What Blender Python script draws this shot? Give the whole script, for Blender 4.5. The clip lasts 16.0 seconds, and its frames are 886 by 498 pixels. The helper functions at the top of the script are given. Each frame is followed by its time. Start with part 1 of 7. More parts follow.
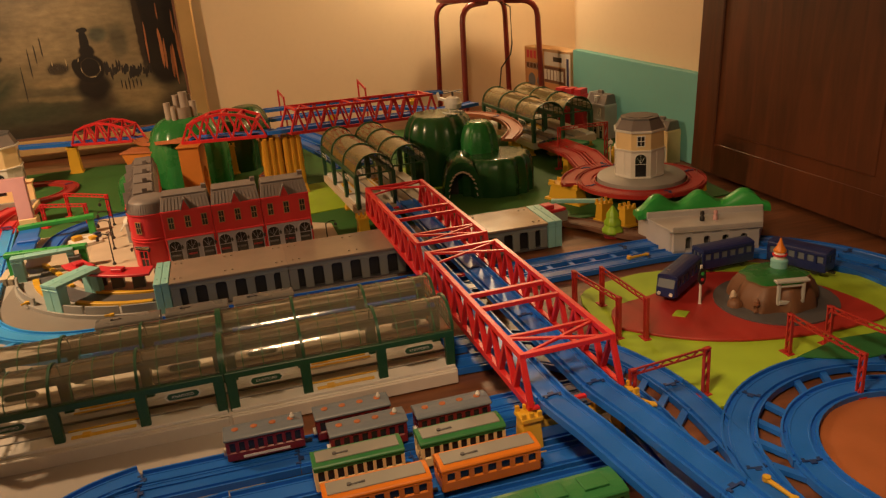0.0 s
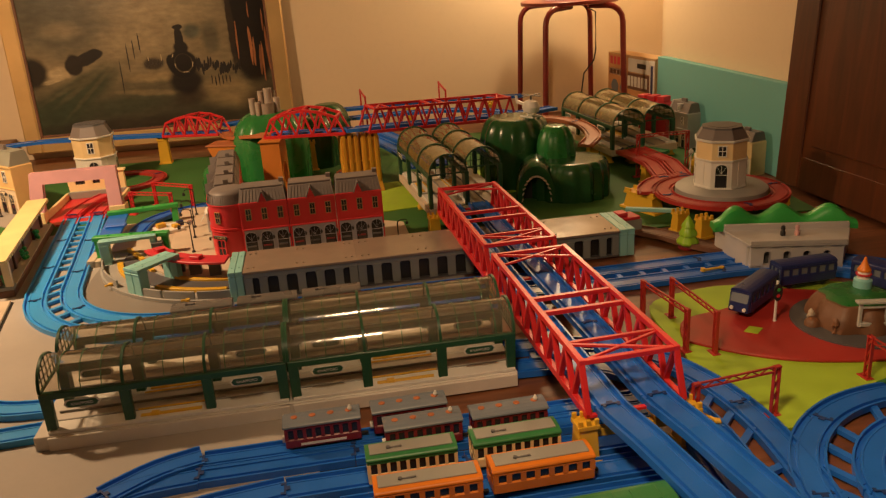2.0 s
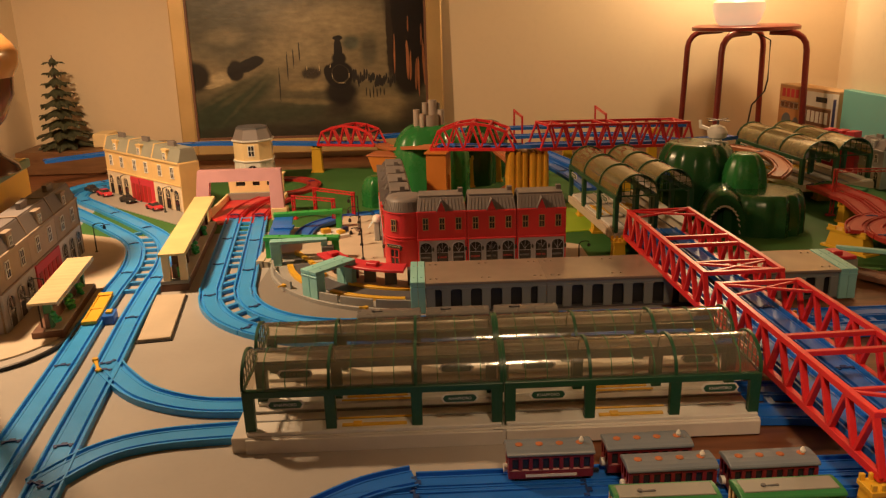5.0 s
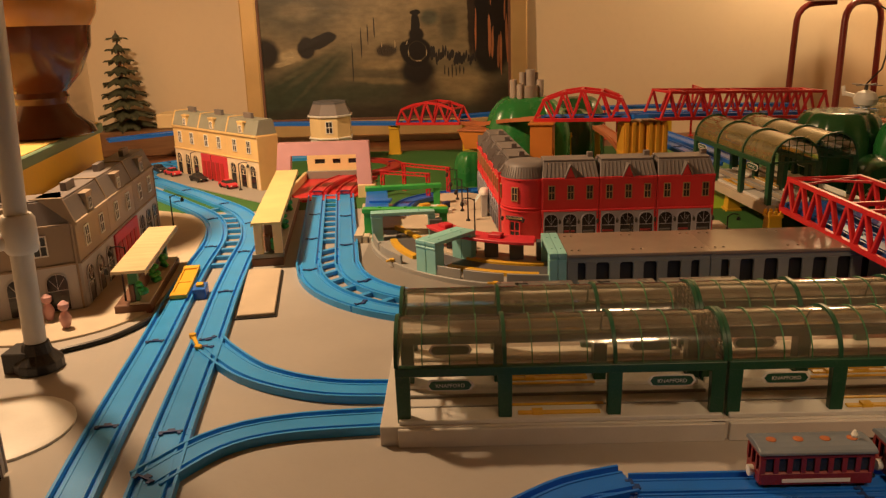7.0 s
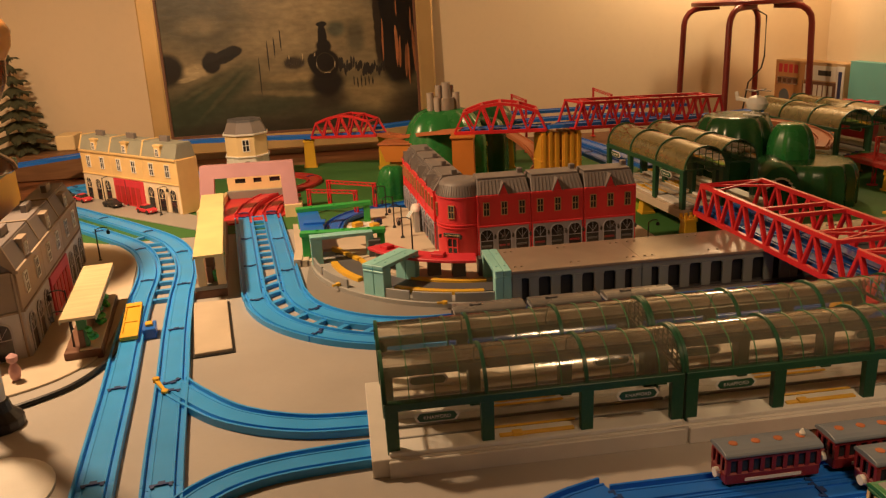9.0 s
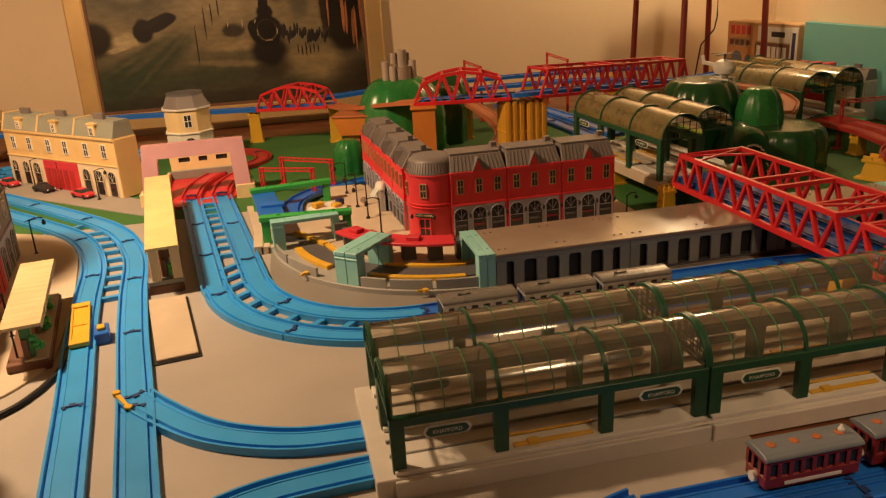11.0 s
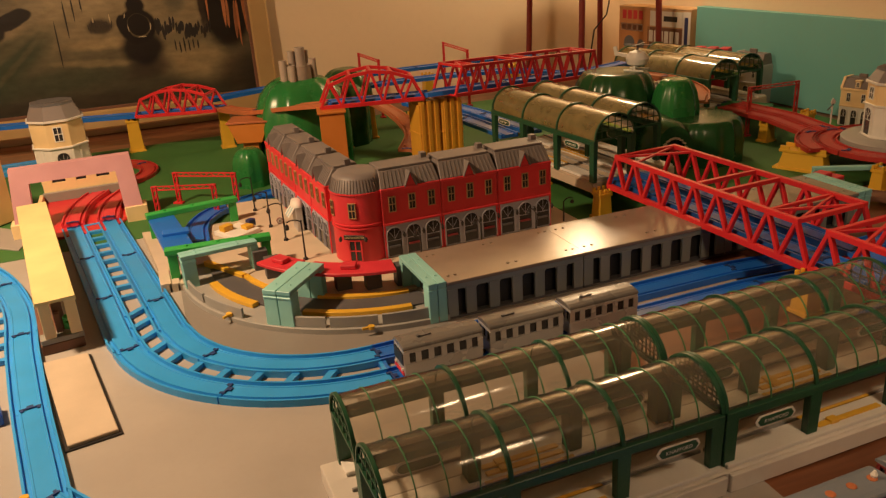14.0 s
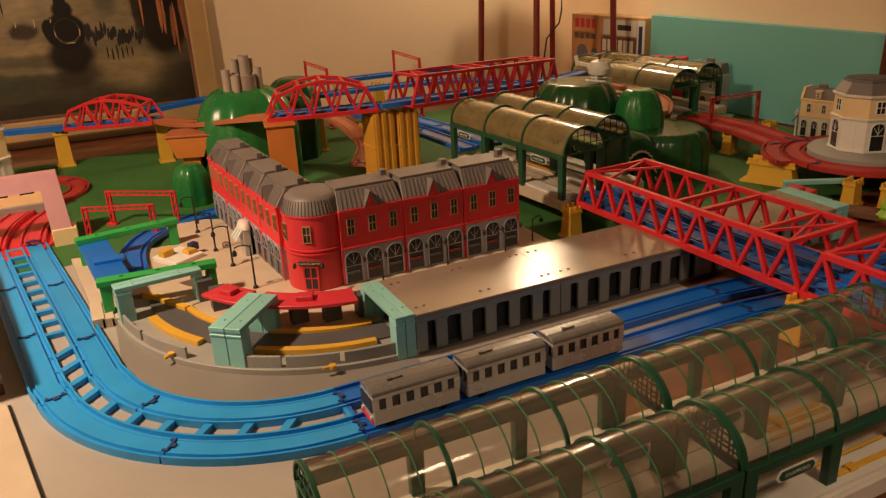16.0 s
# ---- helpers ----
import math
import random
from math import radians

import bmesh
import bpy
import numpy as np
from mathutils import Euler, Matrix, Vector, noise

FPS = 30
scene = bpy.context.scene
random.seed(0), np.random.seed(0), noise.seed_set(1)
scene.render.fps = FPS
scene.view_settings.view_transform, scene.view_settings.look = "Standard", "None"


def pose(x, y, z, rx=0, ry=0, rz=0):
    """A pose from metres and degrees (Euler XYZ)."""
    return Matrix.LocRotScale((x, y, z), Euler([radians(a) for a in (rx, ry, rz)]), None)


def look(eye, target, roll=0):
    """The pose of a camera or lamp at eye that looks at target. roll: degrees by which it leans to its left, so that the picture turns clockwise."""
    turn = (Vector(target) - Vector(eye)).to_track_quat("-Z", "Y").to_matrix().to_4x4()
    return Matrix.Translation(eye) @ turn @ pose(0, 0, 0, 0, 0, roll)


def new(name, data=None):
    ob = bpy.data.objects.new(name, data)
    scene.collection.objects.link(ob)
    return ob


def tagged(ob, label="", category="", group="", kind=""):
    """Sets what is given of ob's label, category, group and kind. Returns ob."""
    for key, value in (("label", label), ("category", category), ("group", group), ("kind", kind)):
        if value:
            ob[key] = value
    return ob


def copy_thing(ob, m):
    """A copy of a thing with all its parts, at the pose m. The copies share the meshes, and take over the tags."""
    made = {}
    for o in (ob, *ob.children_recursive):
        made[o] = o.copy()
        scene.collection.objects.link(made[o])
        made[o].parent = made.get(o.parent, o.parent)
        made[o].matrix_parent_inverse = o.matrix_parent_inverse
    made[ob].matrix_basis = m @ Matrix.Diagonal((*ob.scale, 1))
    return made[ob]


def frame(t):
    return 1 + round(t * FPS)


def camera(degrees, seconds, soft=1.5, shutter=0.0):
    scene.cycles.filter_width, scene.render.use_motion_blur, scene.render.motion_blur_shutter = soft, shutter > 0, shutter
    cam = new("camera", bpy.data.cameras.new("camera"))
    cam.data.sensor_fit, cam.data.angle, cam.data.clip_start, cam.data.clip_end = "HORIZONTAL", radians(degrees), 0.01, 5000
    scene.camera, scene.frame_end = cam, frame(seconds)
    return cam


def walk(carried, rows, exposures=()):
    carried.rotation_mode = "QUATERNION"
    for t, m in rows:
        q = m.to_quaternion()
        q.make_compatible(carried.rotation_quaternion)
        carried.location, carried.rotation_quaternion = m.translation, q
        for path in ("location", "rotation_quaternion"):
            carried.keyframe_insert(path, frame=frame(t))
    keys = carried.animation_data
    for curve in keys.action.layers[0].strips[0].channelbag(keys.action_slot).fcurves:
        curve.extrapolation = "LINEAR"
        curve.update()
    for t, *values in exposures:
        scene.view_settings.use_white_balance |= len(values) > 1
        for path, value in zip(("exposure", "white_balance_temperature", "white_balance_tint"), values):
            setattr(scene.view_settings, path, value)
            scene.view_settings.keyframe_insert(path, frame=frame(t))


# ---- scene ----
cam = camera(58.6, 16.0, soft=1.3)
PATH = [
    (0, (0.3677, -0.9318, 0.5564), (0.8330, 0.8861, -0.1357), -4.40),
    (0.5, (0.3758, -0.9359, 0.5554), (0.7883, 0.8965, -0.1318), -4.40),
    (1, (0.3820, -0.9390, 0.5533), (0.7444, 0.9062, -0.1278), -4.20),
    (1.5, (0.3871, -0.9421, 0.5503), (0.7025, 0.9143, -0.1238), -4.00),
    (2, (0.3830, -0.9369, 0.5503), (0.6594, 0.9274, -0.1188), -3.70),
    (2.5, (0.3728, -0.9287, 0.5472), (0.6233, 0.9414, -0.1161), -3.20),
    (3, (0.3544, -0.9123, 0.5431), (0.5839, 0.9641, -0.1099), -2.60),
    (3.5, (0.3207, -0.8877, 0.5308), (0.5212, 0.9935, -0.1181), -2.10),
    (4, (0.2891, -0.8722, 0.5237), (0.4505, 1.0148, -0.1191), -1.70),
    (4.5, (0.2564, -0.8588, 0.5237), (0.3689, 1.0377, -0.1013), -1.50),
    (5, (0.2196, -0.8301, 0.5001), (0.2652, 1.0831, -0.0809), -1.60),
    (5.2, (0.2034, -0.8014, 0.4838), (0.2169, 1.1177, -0.0792), -1.70),
    (7.3, (0.0422, -0.6516, 0.3835), (0.0058, 1.2695, -0.1715), -1.80),
    (7.5, (0.0320, -0.6485, 0.3897), (0.0256, 1.2706, -0.1733), -1.90),
    (8, (0.0033, -0.6607, 0.4091), (0.0849, 1.2525, -0.1680), -2.30),
    (8.5, (-0.0080, -0.6699, 0.4316), (0.1596, 1.2368, -0.1484), -2.70),
    (9, (-0.0193, -0.6821, 0.4429), (0.2082, 1.2181, -0.1381), -2.90),
    (9.2, (-0.0203, -0.6801, 0.4459), (0.2213, 1.2174, -0.1381), -3.00),
    (11.3, (-0.0782, -0.5694, 0.4470), (0.3189, 1.2676, -0.2367), -3.50),
    (11.5, (-0.0854, -0.5612, 0.4562), (0.3250, 1.2709, -0.2330), -3.70),
    (12, (-0.0956, -0.5479, 0.4684), (0.3459, 1.2735, -0.2298), -4.10),
    (12.5, (-0.1047, -0.5305, 0.4787), (0.3706, 1.2805, -0.2245), -4.30),
    (13, (-0.1108, -0.5100, 0.4817), (0.4175, 1.2838, -0.2274), -4.20),
    (13.5, (-0.1138, -0.4875, 0.4848), (0.4832, 1.2795, -0.2371), -4.00),
    (14, (-0.1188, -0.4405, 0.4746), (0.5445, 1.2972, -0.2607), -3.60),
    (14.5, (-0.1125, -0.4057, 0.4776), (0.6035, 1.3093, -0.2614), -3.50),
    (15, (-0.1125, -0.3832, 0.4776), (0.6344, 1.3195, -0.2593), -3.40),
    (15.5, (-0.1145, -0.3617, 0.4746), (0.6574, 1.3328, -0.2553), -3.10),
    (16, (-0.1093, -0.3413, 0.4664), (0.6876, 1.3434, -0.2596), -2.80),
]
walk(cam, [(t, look(eye, target, roll)) for t, eye, target, roll in PATH],
     exposures=((0.0, 0.05, 6750, 10), (4.0, 0.0, 6700, 10), (9.0, 0.0, 6600, 10), (13.0, 0.0, 6450, 10), (15.0, 0.0, 6150, 10), (16.0, 0.0, 5850, 10)))


# ---- light ----
world = bpy.data.worlds.new("room_air")
scene.world = world
world.use_nodes = True
bg = world.node_tree.nodes["Background"]
bg.inputs[0].default_value = (1.0, 0.72, 0.45, 1)
bg.inputs[1].default_value = 0.008


def lamp(name, kind, power, place, colour, size=0.1, target=None):
    data = bpy.data.lights.new(name, kind)
    data.energy, data.color = power, colour
    if kind == "AREA":
        data.shape, data.size = "DISK", size
    elif kind == "POINT":
        data.shadow_soft_size = size
    ob = new(name, data)
    ob.matrix_world = look(place, target) if target else Matrix.Translation(place)
    return ob


WARM = (1.0, 0.70, 0.40)
lamp("table_lamp_bulb", "POINT", 14.0, (1.243, 1.755, 0.768), (1.0, 0.685, 0.370), 0.05)
lamp("stand_lamp_bulb", "AREA", 20.5, (-0.73, 0.60, 1.05), (1.0, 0.638, 0.350), 0.10, (-0.52, 0.80, 0.05)).data.spread = radians(160)
# unseen low fill lamp in front, added to brighten the right-hand side
lamp("ceiling_lamp_bulb", "AREA", 2.4, (0.42, -0.52, 0.82), (1.0, 0.66, 0.37), 0.14, (0.92, -0.22, 0.0)).data.spread = radians(115)


# ---- materials ----
def nodes_of(name):
    m = bpy.data.materials.new(name)
    m.use_nodes = True
    t = m.node_tree
    return m, t, t.nodes["Principled BSDF"]


def link(t, a, b):
    t.links.new(a, b)


def plastic(name, rgb, rough=0.38, wear=0.16, scale=60.0, bump=0.06, metal=0.0, dust=0.10, coat=0.0):
    """Moulded plastic or paint: slow patches, fine grain, a little dust and relief."""
    m, t, p = nodes_of(name)
    n = t.nodes
    geo = n.new("ShaderNodeNewGeometry")
    slow = n.new("ShaderNodeTexNoise")
    slow.inputs["Scale"].default_value, slow.inputs["Detail"].default_value = scale * 0.35, 4
    fine = n.new("ShaderNodeTexNoise")
    fine.inputs["Scale"].default_value, fine.inputs["Detail"].default_value = scale * 9, 3
    link(t, geo.outputs["Position"], slow.inputs["Vector"])
    link(t, geo.outputs["Position"], fine.inputs["Vector"])
    hue = n.new("ShaderNodeMix")
    hue.data_type = "RGBA"
    hue.inputs["A"].default_value = (*[c * (1 - wear) for c in rgb], 1)
    hue.inputs["B"].default_value = (*[min(1, c * (1 + wear) + 0.01) for c in rgb], 1)
    link(t, slow.outputs["Fac"], hue.inputs["Factor"])
    info = n.new("ShaderNodeObjectInfo")
    vary = n.new("ShaderNodeHueSaturation")
    tone = n.new("ShaderNodeMapRange")
    tone.inputs["To Min"].default_value, tone.inputs["To Max"].default_value = 1 - wear * 0.5, 1 + wear * 0.5
    link(t, info.outputs["Random"], tone.inputs["Value"])
    link(t, tone.outputs["Result"], vary.inputs["Value"])
    link(t, hue.outputs["Result"], vary.inputs["Color"])
    dirt = n.new("ShaderNodeMix")
    dirt.data_type = "RGBA"
    dirt.inputs["B"].default_value = (0.32, 0.28, 0.23, 1)
    amount = n.new("ShaderNodeMapRange")
    amount.inputs["From Min"].default_value, amount.inputs["From Max"].default_value = 0.5, 0.85
    amount.inputs["To Min"].default_value, amount.inputs["To Max"].default_value = 0.0, dust
    link(t, fine.outputs["Fac"], amount.inputs["Value"])
    link(t, amount.outputs["Result"], dirt.inputs["Factor"])
    link(t, vary.outputs["Color"], dirt.inputs["A"])
    link(t, dirt.outputs["Result"], p.inputs["Base Color"])
    gloss = n.new("ShaderNodeMapRange")
    gloss.inputs["To Min"].default_value, gloss.inputs["To Max"].default_value = rough - 0.08, rough + 0.14
    link(t, slow.outputs["Fac"], gloss.inputs["Value"])
    link(t, gloss.outputs["Result"], p.inputs["Roughness"])
    p.inputs["Metallic"].default_value = metal
    p.inputs["Coat Weight"].default_value = coat
    b = n.new("ShaderNodeBump")
    b.inputs["Strength"].default_value, b.inputs["Distance"].default_value = bump, 0.002
    link(t, fine.outputs["Fac"], b.inputs["Height"])
    link(t, b.outputs["Normal"], p.inputs["Normal"])
    return m


def clear_plastic(name, tint, cover=0.35):
    """Thin smoked see-through plastic: tinted see-through, some haze, sharp gloss."""
    m, t, p = nodes_of(name)
    n = t.nodes
    out = n["Material Output"]
    see = n.new("ShaderNodeBsdfTransparent")
    see.inputs[0].default_value = (*tint, 1)
    p.inputs["Base Color"].default_value = (tint[0] * 0.68, tint[1] * 0.66, tint[2] * 0.58, 1)
    p.inputs["Roughness"].default_value = 0.10
    p.inputs["Specular IOR Level"].default_value = 0.8
    geo = n.new("ShaderNodeNewGeometry")
    smear = n.new("ShaderNodeTexNoise")
    smear.inputs["Scale"].default_value, smear.inputs["Detail"].default_value = 45, 5
    link(t, geo.outputs["Position"], smear.inputs["Vector"])
    haze = n.new("ShaderNodeMapRange")
    haze.inputs["To Min"].default_value, haze.inputs["To Max"].default_value = cover * 0.5, cover * 1.5
    link(t, smear.outputs["Fac"], haze.inputs["Value"])
    mix = n.new("ShaderNodeMixShader")
    link(t, haze.outputs["Result"], mix.inputs[0])
    link(t, see.outputs[0], mix.inputs[1])
    link(t, p.outputs[0], mix.inputs[2])
    p.inputs["Specular IOR Level"].default_value = 0.2
    wave = n.new("ShaderNodeTexNoise")
    wave.inputs["Scale"].default_value = 26
    link(t, geo.outputs["Position"], wave.inputs["Vector"])
    ripple = n.new("ShaderNodeBump")
    ripple.inputs["Strength"].default_value, ripple.inputs["Distance"].default_value = 0.25, 0.003
    link(t, wave.outputs["Fac"], ripple.inputs["Height"])
    shine = n.new("ShaderNodeBsdfGlossy")
    shine.inputs["Roughness"].default_value = 0.12
    link(t, ripple.outputs[0], shine.inputs["Normal"])
    edge = n.new("ShaderNodeFresnel")
    edge.inputs["IOR"].default_value = 1.8
    both = n.new("ShaderNodeMixShader")
    link(t, edge.outputs[0], both.inputs[0])
    link(t, mix.outputs[0], both.inputs[1])
    link(t, shine.outputs[0], both.inputs[2])
    link(t, both.outputs[0], out.inputs[0])
    return m


def wood(name, dark, light, scale=6.0, rough=0.45, along="X"):
    m, t, p = nodes_of(name)
    n = t.nodes
    co = n.new("ShaderNodeTexCoord")
    mp = n.new("ShaderNodeMapping")
    st = {"X": (0.12, 1, 1), "Y": (1, 0.12, 1), "Z": (1, 1, 0.12)}[along]
    mp.inputs["Scale"].default_value = st
    link(t, co.outputs["Object"], mp.inputs["Vector"])
    grain = n.new("ShaderNodeTexNoise")
    grain.inputs["Scale"].default_value, grain.inputs["Detail"].default_value = scale * 8, 7
    grain.inputs["Distortion"].default_value = 1.2
    big = n.new("ShaderNodeTexNoise")
    big.inputs["Scale"].default_value = scale
    link(t, mp.outputs[0], grain.inputs["Vector"])
    link(t, co.outputs["Object"], big.inputs["Vector"])
    add = n.new("ShaderNodeMath")
    add.operation = "MULTIPLY_ADD"
    add.inputs[1].default_value = 0.6
    link(t, grain.outputs["Fac"], add.inputs[0])
    half = n.new("ShaderNodeMath")
    half.operation = "MULTIPLY"
    half.inputs[1].default_value = 0.4
    link(t, big.outputs["Fac"], half.inputs[0])
    link(t, half.outputs[0], add.inputs[2])
    ramp = n.new("ShaderNodeValToRGB")
    ramp.color_ramp.elements[0].position, ramp.color_ramp.elements[1].position = 0.32, 0.68
    ramp.color_ramp.elements[0].color, ramp.color_ramp.elements[1].color = (*dark, 1), (*light, 1)
    link(t, add.outputs[0], ramp.inputs[0])
    link(t, ramp.outputs[0], p.inputs["Base Color"])
    p.inputs["Roughness"].default_value = rough
    b = n.new("ShaderNodeBump")
    b.inputs["Strength"].default_value, b.inputs["Distance"].default_value = 0.15, 0.002
    link(t, grain.outputs["Fac"], b.inputs["Height"])
    link(t, b.outputs["Normal"], p.inputs["Normal"])
    return m


M = {}
for key, rgb, rough in (
    ("blue", (0.008, 0.14, 0.62), 0.30), ("light_blue", (0.025, 0.31, 0.78), 0.34), ("red", (0.62, 0.018, 0.026), 0.33),
    ("dark_red", (0.40, 0.022, 0.018), 0.4), ("maroon", (0.20, 0.012, 0.016), 0.35), ("brick_red", (0.68, 0.034, 0.046), 0.42),
    ("yellow", (0.72, 0.42, 0.03), 0.38), ("orange", (0.58, 0.20, 0.03), 0.4), ("train_orange", (0.72, 0.20, 0.012), 0.33),
    ("lime", (0.34, 0.52, 0.03), 0.6), ("grass", (0.035, 0.15, 0.025), 0.7), ("hill", (0.007, 0.070, 0.016), 0.20),
    ("bright_green", (0.03, 0.38, 0.07), 0.35), ("post_green", (0.006, 0.075, 0.034), 0.35), ("leaf", (0.02, 0.12, 0.02), 0.6),
    ("grey", (0.30, 0.30, 0.29), 0.5), ("pale_grey", (0.45, 0.46, 0.44), 0.5), ("dark_grey", (0.09, 0.09, 0.10), 0.5),
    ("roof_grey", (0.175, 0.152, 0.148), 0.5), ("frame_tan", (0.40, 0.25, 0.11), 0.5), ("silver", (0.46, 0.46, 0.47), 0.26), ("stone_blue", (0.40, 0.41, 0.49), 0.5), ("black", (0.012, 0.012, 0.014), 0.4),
    ("cream", (0.82, 0.63, 0.34), 0.5), ("sand", (0.55, 0.46, 0.35), 0.6), ("white", (0.75, 0.74, 0.70), 0.45),
    ("turquoise", (0.26, 0.58, 0.57), 0.42), ("cream_yellow", (0.72, 0.60, 0.28), 0.5), ("pink", (0.52, 0.27, 0.30), 0.5),
    ("brown", (0.16, 0.07, 0.04), 0.5), ("navy", (0.012, 0.025, 0.13), 0.28), ("tan_roof", (0.26, 0.205, 0.16), 0.15), ("hall_grey", (0.22, 0.245, 0.24), 0.42), ("train_roof", (0.13, 0.125, 0.12), 0.25), ("plate_grey", (0.26, 0.26, 0.24), 0.45),
    ("clay", (0.42, 0.13, 0.045), 0.5), ("glass_dark", (0.02, 0.02, 0.025), 0.12), ("tram_grey", (0.15, 0.18, 0.22), 0.35), ("deck_blue", (0.006, 0.085, 0.36), 0.3),
    ("stone_white", (0.50, 0.48, 0.48), 0.5), ("shop_red", (0.60, 0.03, 0.05), 0.4), ("train_green", (0.02, 0.17, 0.05), 0.35),
    ("station_white", (0.66, 0.63, 0.58), 0.45), ("pale_green", (0.045, 0.20, 0.085), 0.3), ("fig_pink", (0.62, 0.35, 0.36), 0.5),
):
    M[key] = plastic(key, rgb, rough)
M["silver"].node_tree.nodes["Principled BSDF"].inputs["Metallic"].default_value = 0.35
M["smoke"] = clear_plastic("smoke", (0.972, 0.945, 0.885), 0.08)
M["smoke_green"] = clear_plastic("smoke_green", (0.50, 0.43, 0.22), 0.50)
M["castle"] = plastic("castle", (0.36, 0.30, 0.25), 0.6)
M["wall_paint"] = plastic("wall_paint", (0.74, 0.60, 0.42), 0.75, 0.05, 6, 0.12, dust=0.05)
M["teal_board"] = plastic("teal_board", (0.16, 0.47, 0.47), 0.6, 0.1, 8, 0.1, dust=0.1)
M["board"] = plastic("board", (0.34, 0.315, 0.29), 0.55, 0.24, 14, 0.1, dust=0.15)
M["sheet_grey"] = plastic("sheet_grey", (0.21, 0.195, 0.18), 0.5, 0.2, 14, 0.1, dust=0.15)
M["floor_wood"] = wood("floor_wood", (0.09, 0.032, 0.014), (0.26, 0.10, 0.045), 5, 0.4)
M["door_wood"] = wood("door_wood", (0.050, 0.015, 0.006), (0.135, 0.038, 0.013), 4, 0.42, "Z")
M["gilt"] = plastic("gilt", (0.58, 0.40, 0.18), 0.35, 0.25, 20, 0.2, metal=0.35)
M["pale_wood"] = wood("pale_wood", (0.52, 0.40, 0.22), (0.70, 0.57, 0.34), 12, 0.5, "Y")


# ---- building blocks ----
def box(bm, x0, x1, y0, y1, z0, z1):
    r = bmesh.ops.create_cube(bm, size=1.0)
    bmesh.ops.transform(bm, verts=r["verts"], matrix=Matrix.LocRotScale(((x0 + x1) / 2, (y0 + y1) / 2, (z0 + z1) / 2), None, (x1 - x0, y1 - y0, z1 - z0)))
    return r["verts"]


def bar(bm, a, b, w, h=None, up=(0, 0, 1)):
    """A rectangular bar from a to b, w wide and h deep."""
    a, b = Vector(a), Vector(b)
    d = b - a
    u = Vector(up)
    if abs(d.normalized().dot(u)) > 0.98:
        u = Vector((0, 1, 0))
    s = d.cross(u).normalized()
    v = s.cross(d).normalized()
    rot = Matrix((s, d.normalized(), v)).transposed().to_4x4()
    r = bmesh.ops.create_cube(bm, size=1.0)
    bmesh.ops.transform(bm, verts=r["verts"], matrix=Matrix.Translation((a + b) / 2) @ rot @ Matrix.Diagonal((w, d.length, h or w, 1)))
    return r["verts"]


def rod(bm, a, b, r0, r1=None, n=10):
    """A round rod or cone from a to b."""
    a, b = Vector(a), Vector(b)
    d = b - a
    r = bmesh.ops.create_cone(bm, cap_ends=True, segments=n, radius1=r0, radius2=r0 if r1 is None else r1, depth=d.length)
    bmesh.ops.transform(bm, verts=r["verts"], matrix=Matrix.Translation((a + b) / 2) @ d.to_track_quat("Z", "Y").to_matrix().to_4x4())
    return r["verts"]


def tube(bm, pts, r, n=8):
    """A round tube along points."""
    pts = [Vector(p) for p in pts]
    rings = []
    for i, p in enumerate(pts):
        d = (pts[min(i + 1, len(pts) - 1)] - pts[max(i - 1, 0)]).normalized()
        q = d.to_track_quat("Z", "Y")
        rings.append([bm.verts.new(p + q @ Vector((r * math.cos(k * math.tau / n), r * math.sin(k * math.tau / n), 0))) for k in range(n)])
    for a, b in zip(rings, rings[1:]):
        for k in range(n):
            bm.faces.new((a[k], a[(k + 1) % n], b[(k + 1) % n], b[k]))
    bm.faces.new(rings[0][::-1])
    bm.faces.new(rings[-1])


def prism(bm, poly, z0, z1, top=None):
    """A flat outline raised from z0 to z1; top: another outline for the upper face."""
    lo = [bm.verts.new((x, y, z0)) for x, y in poly]
    hi = [bm.verts.new((x, y, z1)) for x, y in (top or poly)]
    n = len(poly)
    bm.faces.new(lo[::-1])
    bm.faces.new(hi)
    for i in range(n):
        bm.faces.new((lo[i], lo[(i + 1) % n], hi[(i + 1) % n], hi[i]))


def lathe(bm, prof, n=24, x=0.0, y=0.0):
    """A turned body: (radius, height) pairs from bottom to top."""
    rings = []
    for r, z in prof:
        rings.append([bm.verts.new((x + r * math.cos(k * math.tau / n), y + r * math.sin(k * math.tau / n), z)) for k in range(n)])
    for a, b in zip(rings, rings[1:]):
        for k in range(n):
            bm.faces.new((a[k], a[(k + 1) % n], b[(k + 1) % n], b[k]))
    bm.faces.new(rings[0][::-1])
    bm.faces.new(rings[-1])


def sweep(bm, path, prof, closed_ends=True):
    """A cross-section of (side, height) pairs, closed, drawn along (x, y, z) points."""
    path = [Vector(p) for p in path]
    rings = []
    for i, p in enumerate(path):
        d = path[min(i + 1, len(path) - 1)] - path[max(i - 1, 0)]
        d.z = 0
        d.normalize()
        s = Vector((d.y, -d.x, 0))
        rings.append([bm.verts.new(p + s * u + Vector((0, 0, v))) for u, v in prof])
    k = len(prof)
    for a, b in zip(rings, rings[1:]):
        for j in range(k):
            bm.faces.new((a[j], b[j], b[(j + 1) % k], a[(j + 1) % k]))
    if closed_ends:
        bm.faces.new(rings[0])
        bm.faces.new(rings[-1][::-1])


